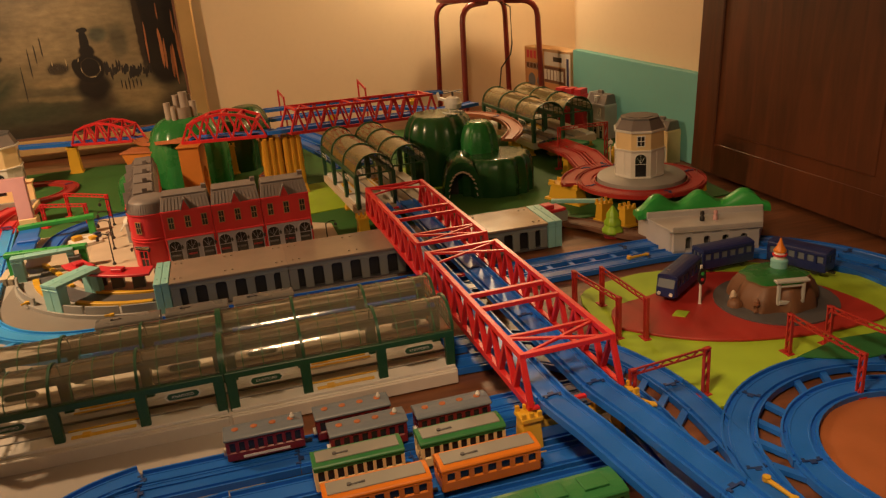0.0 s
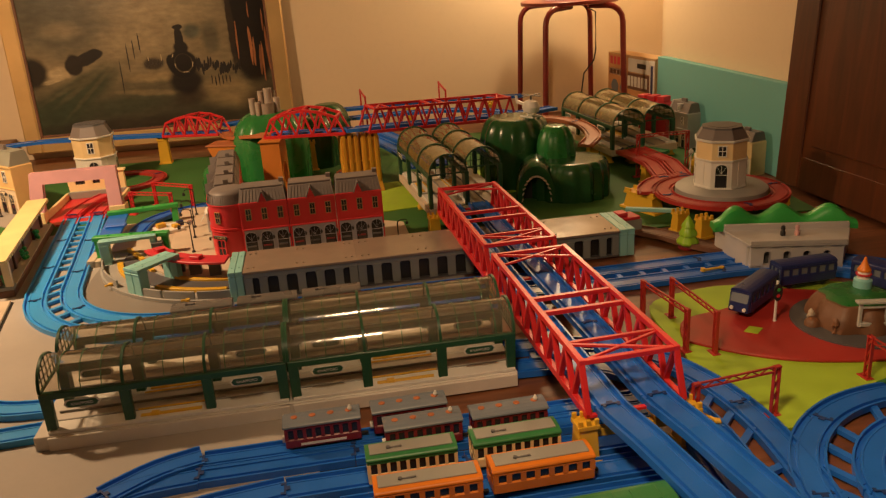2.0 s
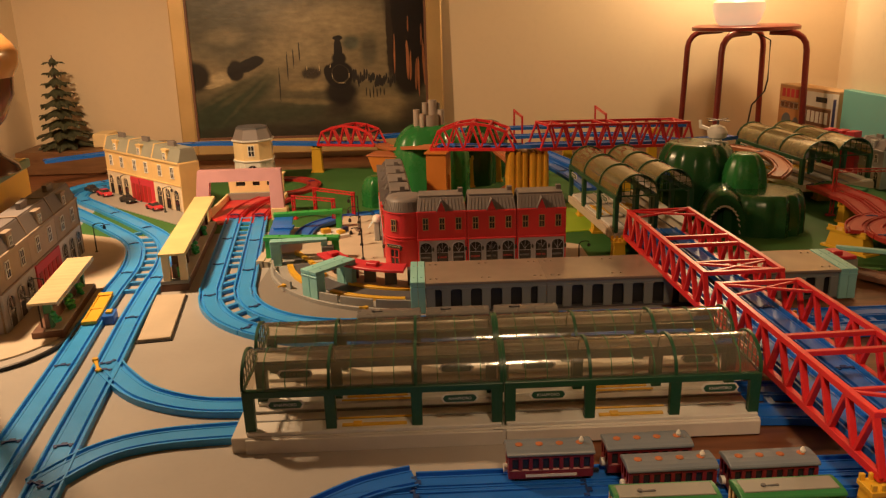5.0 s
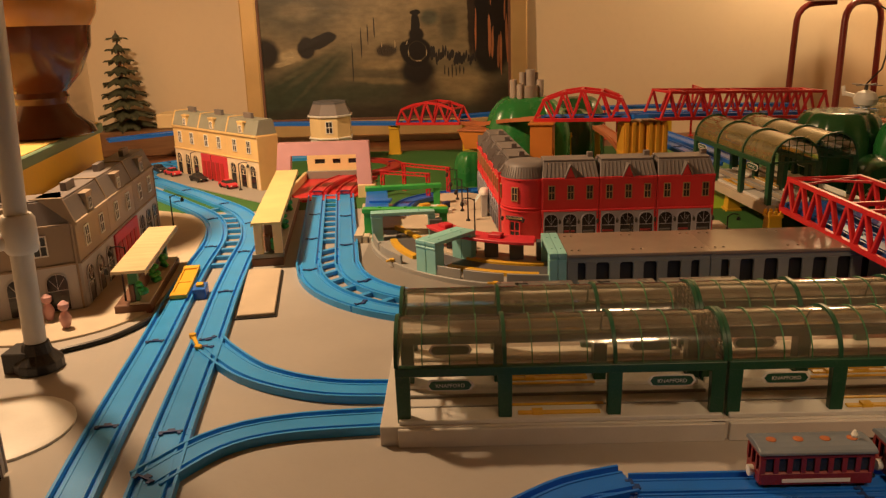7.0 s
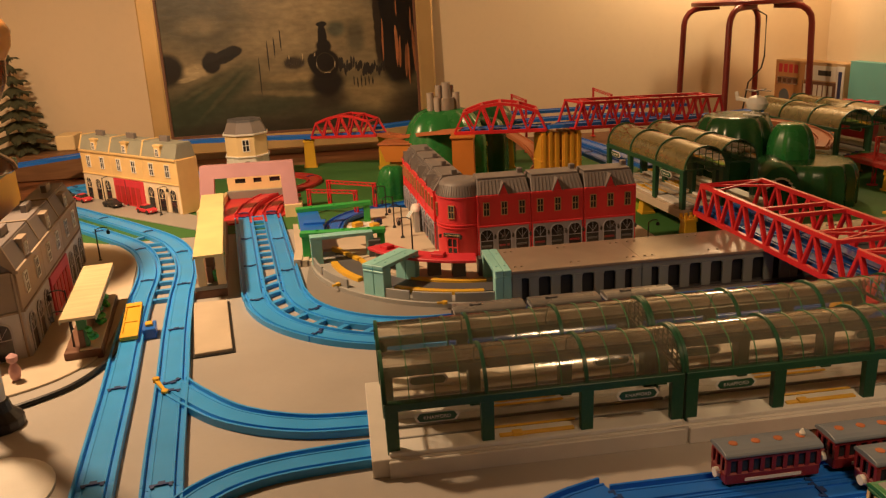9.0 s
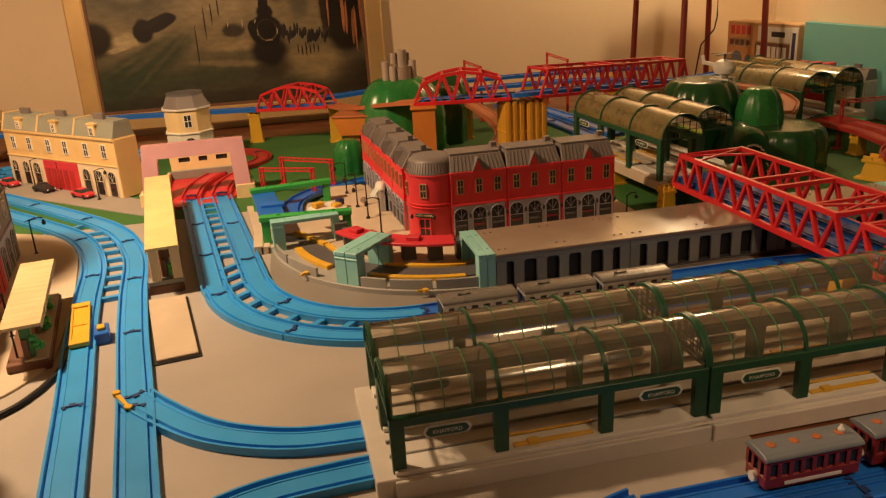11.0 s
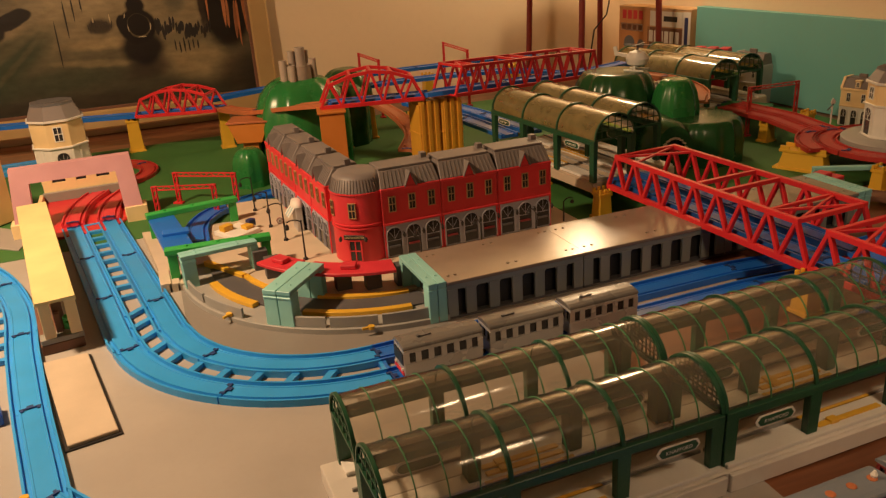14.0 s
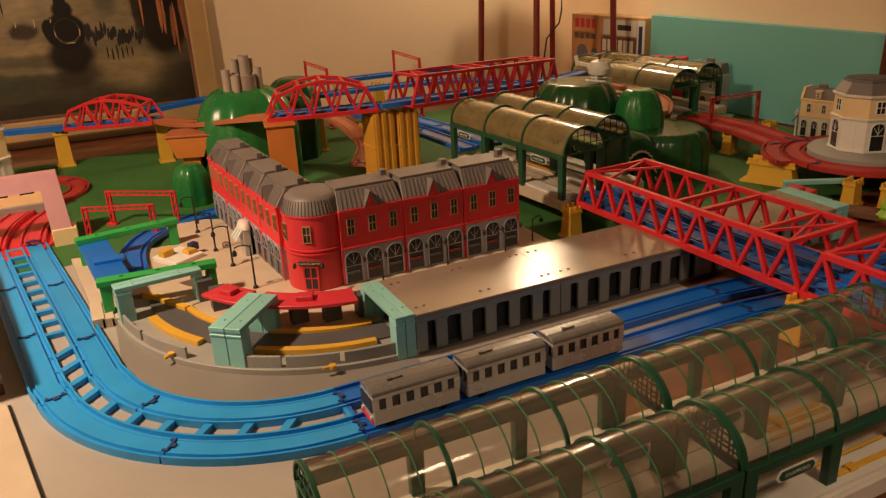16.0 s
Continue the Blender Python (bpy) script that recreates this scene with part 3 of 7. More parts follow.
def vault_station(label, L, bays, m, roof, z0, deep, pitch, half, rise, spring, signs, group, posts_z, short=0.0, stone="stone_white", fine_ribs=True, setback=0.001, stub=0.0):
    """A station: base, platforms, green posts and beams, two see-through barrel roofs with ribs."""
    e = thing("toy_station", label, "toy station", group)
    b = B()
    box(b, -stub, L, 0, deep, 0, z0)
    box(b, 0.001, L - 0.001, -0.004, 0.0005, 0, z0 * 0.92)
    part("base", b, stone, e, "pale plastic base", bevel=0.0008)
    for k, yy in enumerate((0.016, deep / 2, deep - 0.016)):
        b = B()
        hw = 0.013 if k != 1 else 0.010
        box(b, 0.002, L - 0.002, yy - hw, yy + hw, z0, z0 + 0.0045)
        part("platform", b, "white", e, bevel=0.0006)
    for yy in (0.0335, 0.058, 0.099, 0.124):
        if yy < deep - 0.01:
            b = B()
            box(b, 0.001, L - 0.001, yy, yy + 0.0018, z0, z0 + 0.0032)
            part("rail_strip", b, "grey", e)
    bw = L / bays
    for yy in (0.010, deep / 2 - 0.004, deep / 2 + 0.006):
        b = B()
        box(b, bw * 1.12, bw * 1.88, yy, yy + 0.006, z0 + 0.0045, z0 + 0.0065)
        box(b, bw * 1.25, bw * 1.35, yy - 0.001, yy + 0.007, z0 + 0.0045, z0 + 0.0085)
        part("bench", b, "yellow", e, bevel=0.0004)
    for yy in (0.029, deep / 2 - 0.013):
        b = B(); box(b, bw * 1.06, bw * 1.94, yy, yy + 0.0035, z0 + 0.0045, z0 + 0.0055)
        part("edge_line", b, "yellow", e)
    for v in range(2):
        yc = half + setback + v * pitch
        front, back = yc - half, yc + half
        S, L = L, L - short * v
        bw = L / bays
        for yy in (front, back):
            for k in range(bays + 1):
                x = min(max(k * bw, 0.0068), L - 0.0068)
                b = B()
                prism(b, [(x - 0.0062, yy - 0.004), (x + 0.0062, yy - 0.004), (x + 0.0062, yy + 0.004), (x - 0.0062, yy + 0.004)], posts_z, spring - 0.004,
                      [(x - 0.0068, yy - 0.0045), (x + 0.0068, yy - 0.0045), (x + 0.0068, yy + 0.0045), (x - 0.0068, yy + 0.0045)])
                part("post", b, "post_green", e, bevel=0.0006)
            b = B()
            box(b, 0, L, yy - 0.0046, yy + 0.0046, spring - 0.0085, spring)
            part("beam", b, "post_green", e, bevel=0.0006)
        n = 14
        prof = [(yc - half * math.cos(math.pi * i / n), spring + rise * math.sin(math.pi * i / n)) for i in range(n + 1)]
        for k in range(bays):
            b = B()
            for q in range(2):
                s = 1.0 - q * 0.02
                ring = [[b.verts.new((x, yc + (y - yc) * s, spring + (z - spring) * s)) for y, z in prof] for x in (k * bw + 0.001, (k + 1) * bw - 0.001)]
                for i in range(n):
                    b.faces.new((ring[0][i], ring[0][i + 1], ring[1][i + 1], ring[1][i]))
            part("roof_panel", b, roof, e, "smoked see-through plastic roof panel", smooth=True)
        for k in range(bays * 4 + 1):
            x = min(max(L * k / (bays * 4), 0.001), L - 0.001)
            main = k % 4 == 0
            if not main and not fine_ribs:
                continue
            b = B()
            w, h = (0.0036, 0.0026) if main else (0.0009, 0.0011)
            ring = [[b.verts.new((x + sx * w / 2, yc + (y - yc) * s, spring + (z - spring) * s)) for y, z in prof] for sx, s in ((-1, 1.0), (1, 1.0), (1, 1 + h / half), (-1, 1 + h / half))]
            for a in range(4):
                for i in range(n):
                    b.faces.new((ring[a][i], ring[a][i + 1], ring[(a + 1) % 4][i + 1], ring[(a + 1) % 4][i]))
            part("rib", b, "post_green" if main else "pale_green", e, smooth=True)
        for x in (0.0015, L - 0.0015):
            b = B()
            for i in range(1, 6):
                yy = yc - half + 2 * half * i / 6
                top = spring + rise * math.sqrt(max(0, 1 - ((yy - yc) / half) ** 2))
                bar(b, (x, yy, spring), (x, yy, top), 0.0012, 0.0012)
            for f in (0.35, 0.68):
                hw = half * math.sqrt(1 - f * f)
                bar(b, (x, yc - hw, spring + rise * f), (x, yc + hw, spring + rise * f), 0.0012, 0.0012)
            bar(b, (x, yc - half, spring), (x, yc + half, spring), 0.003, 0.003)
            part("end_lattice", b, "post_green", e)
        L = S
        bw = L / bays
    for k in signs:
        sign_plate(e, bw * (k + 0.5), setback - 0.007, spring - 0.0155)
        sign_plate(e, bw * (k + 0.5), half * 2 + 0.006, spring - 0.014, False)
    e.matrix_world = m
    return e


big = vault_station("long toy station with two smoked barrel roofs on green posts", 0.308, 3, pose(-0.002, 0.007, 0), "smoke", 0.020, 0.176, 0.084, 0.038, 0.034, 0.076, (0, 2), "vaulted stations", 0.020, stone="station_white", setback=0.011, stub=0.016)
copy_thing(big, pose(0.308, 0.007, 0.0002))
high = vault_station("raised toy station with two smoked barrel roofs beside the hill", 0.352, 3, pose(0.578, 1.045, 0.040, 0, 0, -85.5), "smoke_green", 0.018, 0.180, 0.088, 0.041, 0.042, 0.093, (-0.0064, 1.99), "vaulted stations", 0.018, 0.035, "sand", False)
vault_station("raised toy station with glossy smoked roofs in the corner", 0.36, 3, pose(1.140, 1.440, 0.036, 0, 0, -85.5), "smoke_green", 0.018, 0.195, 0.101, 0.045, 0.042, 0.084, (-0.0064, 1.99), "vaulted stations", 0.018, 0.02, "sand", False)

# ---- long low market hall ----
def hall(label, x0, x1, y0, y1, H, n, m=None):
    e = thing("market_hall", label, "toy building", "market halls", x0, y0, 0)
    L, D = x1 - x0, y1 - y0
    b = B()
    box(b, 0, L, 0, D, 0.0, 0.0035)
    part("plinth", b, "dark_grey", e, bevel=0.0006)
    pitch = L / n
    for yy in (0.0015, D - 0.0055):
        b = B()
        box(b, 0, L, yy, yy + 0.004, H - 0.014, H - 0.005)
        for k in range(n):
            x = pitch * (k + 0.5)
            for s in (-1, 1):
                prism2 = [(x + s * pitch * 0.29, H - 0.014), (x + s * pitch * 0.19, H - 0.014), (x + s * pitch * 0.29, H - 0.0175)]
                v = [[b.verts.new((px, yy + dy, pz)) for px, pz in prism2] for dy in (0.0003, 0.0037)]
                b.faces.new(v[0]); b.faces.new(v[1][::-1])
                for i in range(3):
                    b.faces.new((v[0][i], v[0][(i + 1) % 3], v[1][(i + 1) % 3], v[1][i]))
        part("wall_band", b, "hall_grey", e)
        for k in range(n + 1):
            w = pitch * 0.22
            x = min(max(pitch * k, w), L - w)
            b = B()
            box(b, x - w, x + w, yy - 0.0008, yy + 0.0045, 0.0035, H - 0.013)
            part("pier", b, "hall_grey", e, bevel=0.0006)
    b = B()
    box(b, -0.001, L + 0.001, -0.003, D + 0.003, H - 0.005, H)
    part("roof", b, "tan_roof", e, "flat glossy beige plastic roof", bevel=0.0008)
    b = B()
    rod(b, (0, 0, H), (0, 0, H + 0.0016), 0.0022, 0.0018, 8)
    stud = None
    for fx in (0.04, 0.09, 0.47, 0.53, 0.91, 0.96):
        for fy in (0.15, 0.85):
            if stud is None:
                stud = part("stud", b, "tan_roof", e)
                stud.location = (L * fx, D * fy, 0)
            else:
                again(stud, Matrix.Translation((L * fx, D * fy, 0)), e)
    # solid black box: the shade inside the openings, put in as colour
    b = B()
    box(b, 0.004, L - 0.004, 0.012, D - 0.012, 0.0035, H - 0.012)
    part("inner_core", b, "black", e, "black box standing in for the unlit inside")
    return e


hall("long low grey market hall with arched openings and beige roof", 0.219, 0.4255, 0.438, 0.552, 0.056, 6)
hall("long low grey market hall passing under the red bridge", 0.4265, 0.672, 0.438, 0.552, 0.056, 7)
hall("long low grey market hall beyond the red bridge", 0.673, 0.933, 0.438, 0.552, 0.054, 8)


def gate(label, m, W=0.036, D=0.098, H=0.056):
    e = thing("platform_gate", label, "toy gate", "turquoise platform gates")
    for yy, t in ((0.0, 0.020), (D - 0.012, 0.012)):
        for k in range(2):
            b = B()
            box(b, k * W / 2 + 0.0004, (k + 1) * W / 2 - 0.0004, yy, yy + t, 0, H - 0.006)
            box(b, k * W / 2 + 0.0002, (k + 1) * W / 2 - 0.0002, yy - 0.001, yy + t + 0.001, H - 0.012, H - 0.009)
            part("pillar", b, "turquoise", e, bevel=0.0007)
    for k in range(2):
        b = B()
        box(b, k * W / 2 + 0.0004, (k + 1) * W / 2 - 0.0004, -0.001, D, H - 0.006, H)
        for yy in (0.2, 0.75):
            rod(b, (W / 2 * k + W * 0.25, D * yy, H - 0.001), (W / 2 * k + W * 0.25, D * yy, H + 0.0015), 0.0018, 0.0014, 8)
        part("lintel", b, "turquoise", e, bevel=0.0007)
    e.matrix_world = m
    return e


CX, CY, CR = 0.210, 0.745, 0.308
gate("turquoise plastic end gate of the market hall", pose(0.192, 0.437, 0), W=0.026, D=0.116, H=0.058)
for ang, W, D in ((229, 0.042, 0.098), (185, 0.024, 0.114)):
    a = radians(ang)
    gate("turquoise plastic gate over the curved platform", pose(CX + CR * 0.99 * math.cos(a), CY + CR * 0.99 * math.sin(a), 0.004, 0, 0, ang - 270) @ pose(-W / 2, 0, 0), W=W, D=D)

# ---- curved platform in front of the corner building ----
e = thing("curved_platform", "curved grey toy platform with yellow strips and low walls", "toy platform")
b = B()
prism(b, arc(CX, CY, CR, 172, 272, 30) + arc(CX, CY, 0.16, 272, 172, 20), 0.0, 0.009)
part("base", b, "grey", e, bevel=0.0008)
for a0, a1 in ((188, 200), (201, 217), (229, 241), (242, 254), (255, 267)):
    b = B()
    prism(b, arc(CX, CY, CR - 0.004, a0, a1, 6) + arc(CX, CY, CR - 0.008, a1, a0, 6), 0.009, 0.024)
    part("parapet", b, "grey", e, bevel=0.0005)
for r0, r1, a0, a1, key in ((0.262, 0.274, 190, 215, "yellow"), (0.262, 0.272, 232, 264, "yellow"), (0.215, 0.224, 186, 212, "yellow"), (0.212, 0.222, 232, 266, "yellow")):
    b = B()
    prism(b, arc(CX, CY, r1, a0, a1, 10) + arc(CX, CY, r0, a1, a0, 10), 0.009, 0.0155)
    part("tactile_strip", b, key, e, bevel=0.0004)
b = B()
prism(b, arc(CX, CY, 0.262, 176, 270, 20) + arc(CX, CY, 0.222, 270, 176, 20), 0.0095, 0.0115)
part("track_bed", b, "dark_grey", e)
b = B()
prism(b, arc(CX, CY, 0.213, 176, 270, 20) + arc(CX, CY, 0.165, 270, 176, 20), 0.009, 0.014)
part("platform_deck", b, "sand", e, bevel=0.0005)
for k in range(7):
    a = radians(188 + k * 13)
    b = B()
    bar(b, (CX + 0.19 * math.cos(a), CY + 0.19 * math.sin(a), 0.014), (CX + 0.19 * math.cos(a), CY + 0.19 * math.sin(a), 0.045), 0.022, 0.018)
    part("canopy_pillar", b, "dark_grey", e, bevel=0.0006)
for a0, a1 in ((204, 221), (226, 262)):
    b = B()
    prism(b, arc(CX, CY, 0.222, a0, a1, 10) + arc(CX, CY, 0.180, a1, a0, 10), 0.045, 0.050)
    part("canopy", b, "shop_red", e, "glossy red curved canopy", bevel=0.0008)
    b = B()
    mid_a = (a0 + a1) / 2
    prism(b, arc(CX, CY, 0.209, mid_a - 3, mid_a + 3, 4) + arc(CX, CY, 0.192, mid_a + 3, mid_a - 3, 4), 0.0502, 0.0565)
    part("canopy_block", b, "shop_red", e, bevel=0.0008)
b = B()
prism(b, arc(CX, CY, 0.178, 172, 272, 20) + [(0.5531, 0.5459), (0.5503, 0.7763), (0.0881, 1.087), (0.018, 1.089)], 0.0, 0.0125)
part("pavement", b, "sand", e, bevel=0.0008)

# ---- red corner building ----
def window(e, x, y, z, w, h, yaw, frame="frame_tan"):
    """A small sash window standing proud of the wall, with glass and bars."""
    s = new("window")
    s.parent = e
    s.matrix_basis = pose(x, y, z, 0, 0, yaw)
    b = B()
    box(b, -w / 2, w / 2, -0.0004, 0.0012, 0, h)
    part("glass", b, "glass_dark", s)
    b = B()
    t = w * 0.13
    for x0, x1, z0, z1 in ((-w / 2 - t, -w / 2, -t, h + t), (w / 2, w / 2 + t, -t, h + t), (-w / 2, w / 2, -t, 0), (-w / 2, w / 2, h, h + t), (-t * 0.35, t * 0.35, 0, h), (-w / 2, w / 2, h * 0.48, h * 0.54)):
        box(b, x0, x1, -0.0014, 0.0008, z0, z1)
    part("frame", b, frame, s)
    return s


def arch_opening(e, x, y, z, w, h, yaw, surround="stone_white", fill="glass_dark"):
    s = new("arched_window")
    s.parent = e
    s.matrix_basis = pose(x, y, z, 0, 0, yaw)
    n = 8
    out = [(-w / 2, 0)] + [(-w / 2 * math.cos(math.pi * i / n), h - w / 2 + w / 2 * math.sin(math.pi * i / n)) for i in range(n + 1)] + [(w / 2, 0)]
    b = B()
    lo = [b.verts.new((px, -0.0004, pz)) for px, pz in out]
    hi = [b.verts.new((px, 0.001, pz)) for px, pz in out]
    b.faces.new(lo); b.faces.new(hi[::-1])
    for i in range(len(out)):
        b.faces.new((lo[i], lo[(i + 1) % len(out)], hi[(i + 1) % len(out)], hi[i]))
    part("glass", b, fill, s)
    b = B()
    pts = [(px * 1.12, -0.0012, pz + 0.0004) for px, pz in out]
    for p, q in zip(pts, pts[1:]):
        bar(b, p, q, 0.0016, 0.0016)
    bar(b, (0, -0.0012, h * 0.55), (0, -0.0012, h), 0.0006)
    bar(b, (-w / 2, -0.0012, h * 0.55), (w / 2, -0.0012, h * 0.55), 0.0009)
    for k in (-1, 1):
        bar(b, (0, -0.0012, h * 0.6), (k * w * 0.36, -0.0012, h * 0.86), 0.0006)
    part("surround", b, surround, s)
    return s


def town_block(e, w, d, m, wall="brick_red", base="stone_white", z1=0.0555, z2=0.1115, ztop=0.140, arches=3, windows=3):
    """One bay of a terrace: shopfront arches below, windows above, mansard roof with a gable."""
    s = new("block")
    s.parent = e
    s.matrix_basis = m
    def put(name, bm, mat, bevel=0.0006):
        return part(name, bm, mat, s, bevel=bevel)
    b = B(); box(b, 0.0003, w - 0.0003, 0, d, 0.0, z1); put("ground_storey", b, base)
    b = B(); box(b, 0.0003, w - 0.0003, 0, d, z1, z2); put("upper_storey", b, wall)
    b = B()
    box(b, 0, w, -0.0028, d, z2 - 0.003, z2 + 0.001)
    put("cornice", b, wall)
    b = B()
    box(b, 0, w, -0.002, d, z1 - 0.002, z1 + 0.0015)
    put("string_course", b, wall)
    for x0 in (0.0, w - 0.0035):
        b = B(); box(b, x0, x0 + 0.0035, -0.0012, 0.0004, 0.0, z2 - 0.003); put("edge_strip", b, wall)
    b = B()
    prism(b, [(0.0006, -0.001), (w - 0.0006, -0.001), (w - 0.0006, d), (0.0006, d)], z2 + 0.001, ztop - 0.004,
          [(0.004, 0.016), (w - 0.004, 0.016), (w - 0.004, d * 0.9), (0.004, d * 0.9)])
    box(b, 0.005, w - 0.005, 0.018, d * 0.85, ztop - 0.004, ztop)
    put("mansard_roof", b, "roof_grey")
    n = 14
    b = B()
    for k in range(1, n):
        x = w * k / n
        bar(b, (x, -0.0010, z2 + 0.002), (0.004 + (w - 0.008) * k / n, 0.0158, ztop - 0.004), 0.0010, 0.0012)
    put("roof_ribs", b, "roof_grey", 0)
    b = B()
    g = [(w * 0.42, z2 + 0.001), (w * 0.5, z2 + 0.020), (w * 0.58, z2 + 0.001)]
    v = [[b.verts.new((px, yy, pz)) for px, pz in g] for yy in (-0.0015, 0.020)]
    b.faces.new(v[0]); b.faces.new(v[1][::-1])
    for i in range(3):
        b.faces.new((v[0][i], v[0][(i + 1) % 3], v[1][(i + 1) % 3], v[1][i]))
    put("gable", b, wall, 0)
    b = B()
    bar(b, (w * 0.40, 0.009, z2), (w * 0.5, 0.009, z2 + 0.0225), 0.026, 0.0014, up=(0, 0, 1)); bar(b, (w * 0.60, 0.009, z2), (w * 0.5, 0.009, z2 + 0.0225), 0.026, 0.0014)
    put("gable_roof", b, "roof_grey", 0)
    b = B(); box(b, w * 0.86, w * 0.96, d * 0.55, d * 0.7, ztop - 0.004, ztop + 0.008); put("chimney", b, "roof_grey")
    return s


def dress(s, w, z1, z2, arches, windows, frame="frame_tan", surround="stone_white"):
    for k in range(windows):
        window(s, w * (k + 0.5 + 0.02) / windows, -0.0008, z1 + (z2 - z1) * 0.36, w * 0.095, (z2 - z1) * 0.40, 0, frame)
    for k in range(arches):
        arch_opening(s, w * (k + 0.5) / arches, -0.0008, 0.003, w * 0.23, z1 * 0.84, 0, surround)


e = thing("corner_building", "red brick corner building with grey mansard roof and arches", "toy building")
Z = 0.0125
for k in range(3):
    s = town_block(e, 0.0968, 0.075, pose(0.2055 + 0.0978 * k, 0.659, Z), base="stone_blue")
    dress(s, 0.0968, 0.0555, 0.1115, 3, 3, surround="stone_blue")
for k in range(4):
    s = town_block(e, 0.0915, 0.066, pose(0.111 + 0.0065 * k, 1.093 - 0.0925 * k, Z, 0, 0, -86), base="stone_blue")
    dress(s, 0.0915, 0.0555, 0.1115, 3, 3, surround="stone_blue")
# the rounded corner tower
tx, ty, tr = 0.184, 0.703, 0.045
s = new("tower")
s.parent = e
s.location = (tx, ty, Z)
b = B(); lathe(b, [(tr, 0), (tr, 0.1115)], 28); part("wall", b, "brick_red", s, smooth=True)
for zz in (0.0535, 0.059, 0.1085):
    b = B(); lathe(b, [(tr, zz), (tr + 0.0018, zz + 0.0005), (tr + 0.0018, zz + 0.0022), (tr, zz + 0.0028)], 28); part("cornice_ring", b, "brick_red", s, smooth=True)
b = B(); lathe(b, [(tr + 0.0005, 0.1115), (tr - 0.006, 0.131), (tr - 0.012, 0.1365), (tr - 0.02, 0.138), (0.001, 0.1385)], 28); part("tower_roof", b, "roof_grey", s, smooth=True)
b = B()
for k in range(56):
    a = k * math.tau / 56
    bar(b, ((tr + 0.0005) * math.cos(a), (tr + 0.0005) * math.sin(a), 0.112), ((tr - 0.006) * math.cos(a), (tr - 0.006) * math.sin(a), 0.131), 0.0010, 0.0010)
part("roof_ribs", b, "roof_grey", s)
for a in (-122, -175):
    window(s, (tr + 0.0003) * math.cos(radians(a)), (tr + 0.0003) * math.sin(radians(a)), 0.074, 0.0095, 0.022, a + 90)
a = -122
dx, dy = math.cos(radians(a)), math.sin(radians(a))
window(s, tr * dx, tr * dy, 0.004, 0.017, 0.032, a + 90, "brick_red")
board = new("shop_sign")
board.parent = s
board.matrix_basis = pose((tr + 0.002) * dx, (tr + 0.002) * dy, 0.043, 0, 0, a + 90)
b = B(); box(b, -0.0165, 0.0165, -0.0008, 0.0014, -0.0036, 0.0036); part("plate", b, "black", board, bevel=0.0005)
f = bpy.data.curves.new("lettering", "FONT")
f.body, f.size, f.align_x, f.align_y, f.extrude = "CASTLE CENTER", 0.0042, "CENTER", "CENTER", 0.0001
o = new("lettering", f)
o.data.materials.append(M["cream"])
o.parent, o.matrix_basis = board, pose(0, -0.0011, 0, 90, 0, 0)
for k in (-1, 1):
    b = B()
    bar(b, (k * 0.020, 0.0, 0.0), (k * 0.020, -0.006, 0.003), 0.0012)
    lathe(b, [(0.0018, -0.004), (0.003, 0.0), (0.0012, 0.003)], 8, k * 0.020, -0.007)
    part("wall_lantern", b, "black", board)
for k in range(3):
    for q in range(3):
        b = B()
        x0 = 0.2055 + 0.0978 * k + 0.0968 * (q + 0.5) / 3 + 0.014
        bar(b, (x0, 0.658, 0.052), (x0, 0.652, 0.054), 0.0011)
        lathe(b, [(0.0014, 0.046), (0.0026, 0.050), (0.0010, 0.054)], 8, x0, 0.651)
        part("wall_lantern", b, "black", e)
        b = B()
        box(b, x0 - 0.024, x0 - 0.006, 0.6545, 0.6585, 0.030, 0.033)
        part("shop_awning", b, "maroon" if (k + q) % 2 else "dark_grey", e, bevel=0.0005)
b = B(); lathe(b, [(0.019, 0.0), (0.019, 0.004), (0.014, 0.010), (0.002, 0.013)], 18); bmesh.ops.scale(b, verts=b.verts, vec=(0.55, 1, 1))
o = part("door_canopy", b, "white", e, "round white door canopy", smooth=True); o.location = (0.115, 0.871, 0.056)
b = B(); box(b, -0.012, 0.0, -0.016, 0.016, 0, 0.046); o = part("porch", b, "stone_white", e, bevel=0.001); o.location = (0.121, 0.871, Z)
M["sky_blue"] = plastic("sky_blue", (0.33, 0.52, 0.60), 0.45)
for k in range(5):
    b = B(); bar(b, (-0.004, -0.013 + 0.0065 * k, 0.0), (-0.016, -0.013 + 0.0065 * k, -0.016), 0.0058, 0.0012); o = part("awning_strip", b, "sky_blue" if k % 2 else "white", e, bevel=0.0003); o.location = (0.112, 0.871, 0.056)

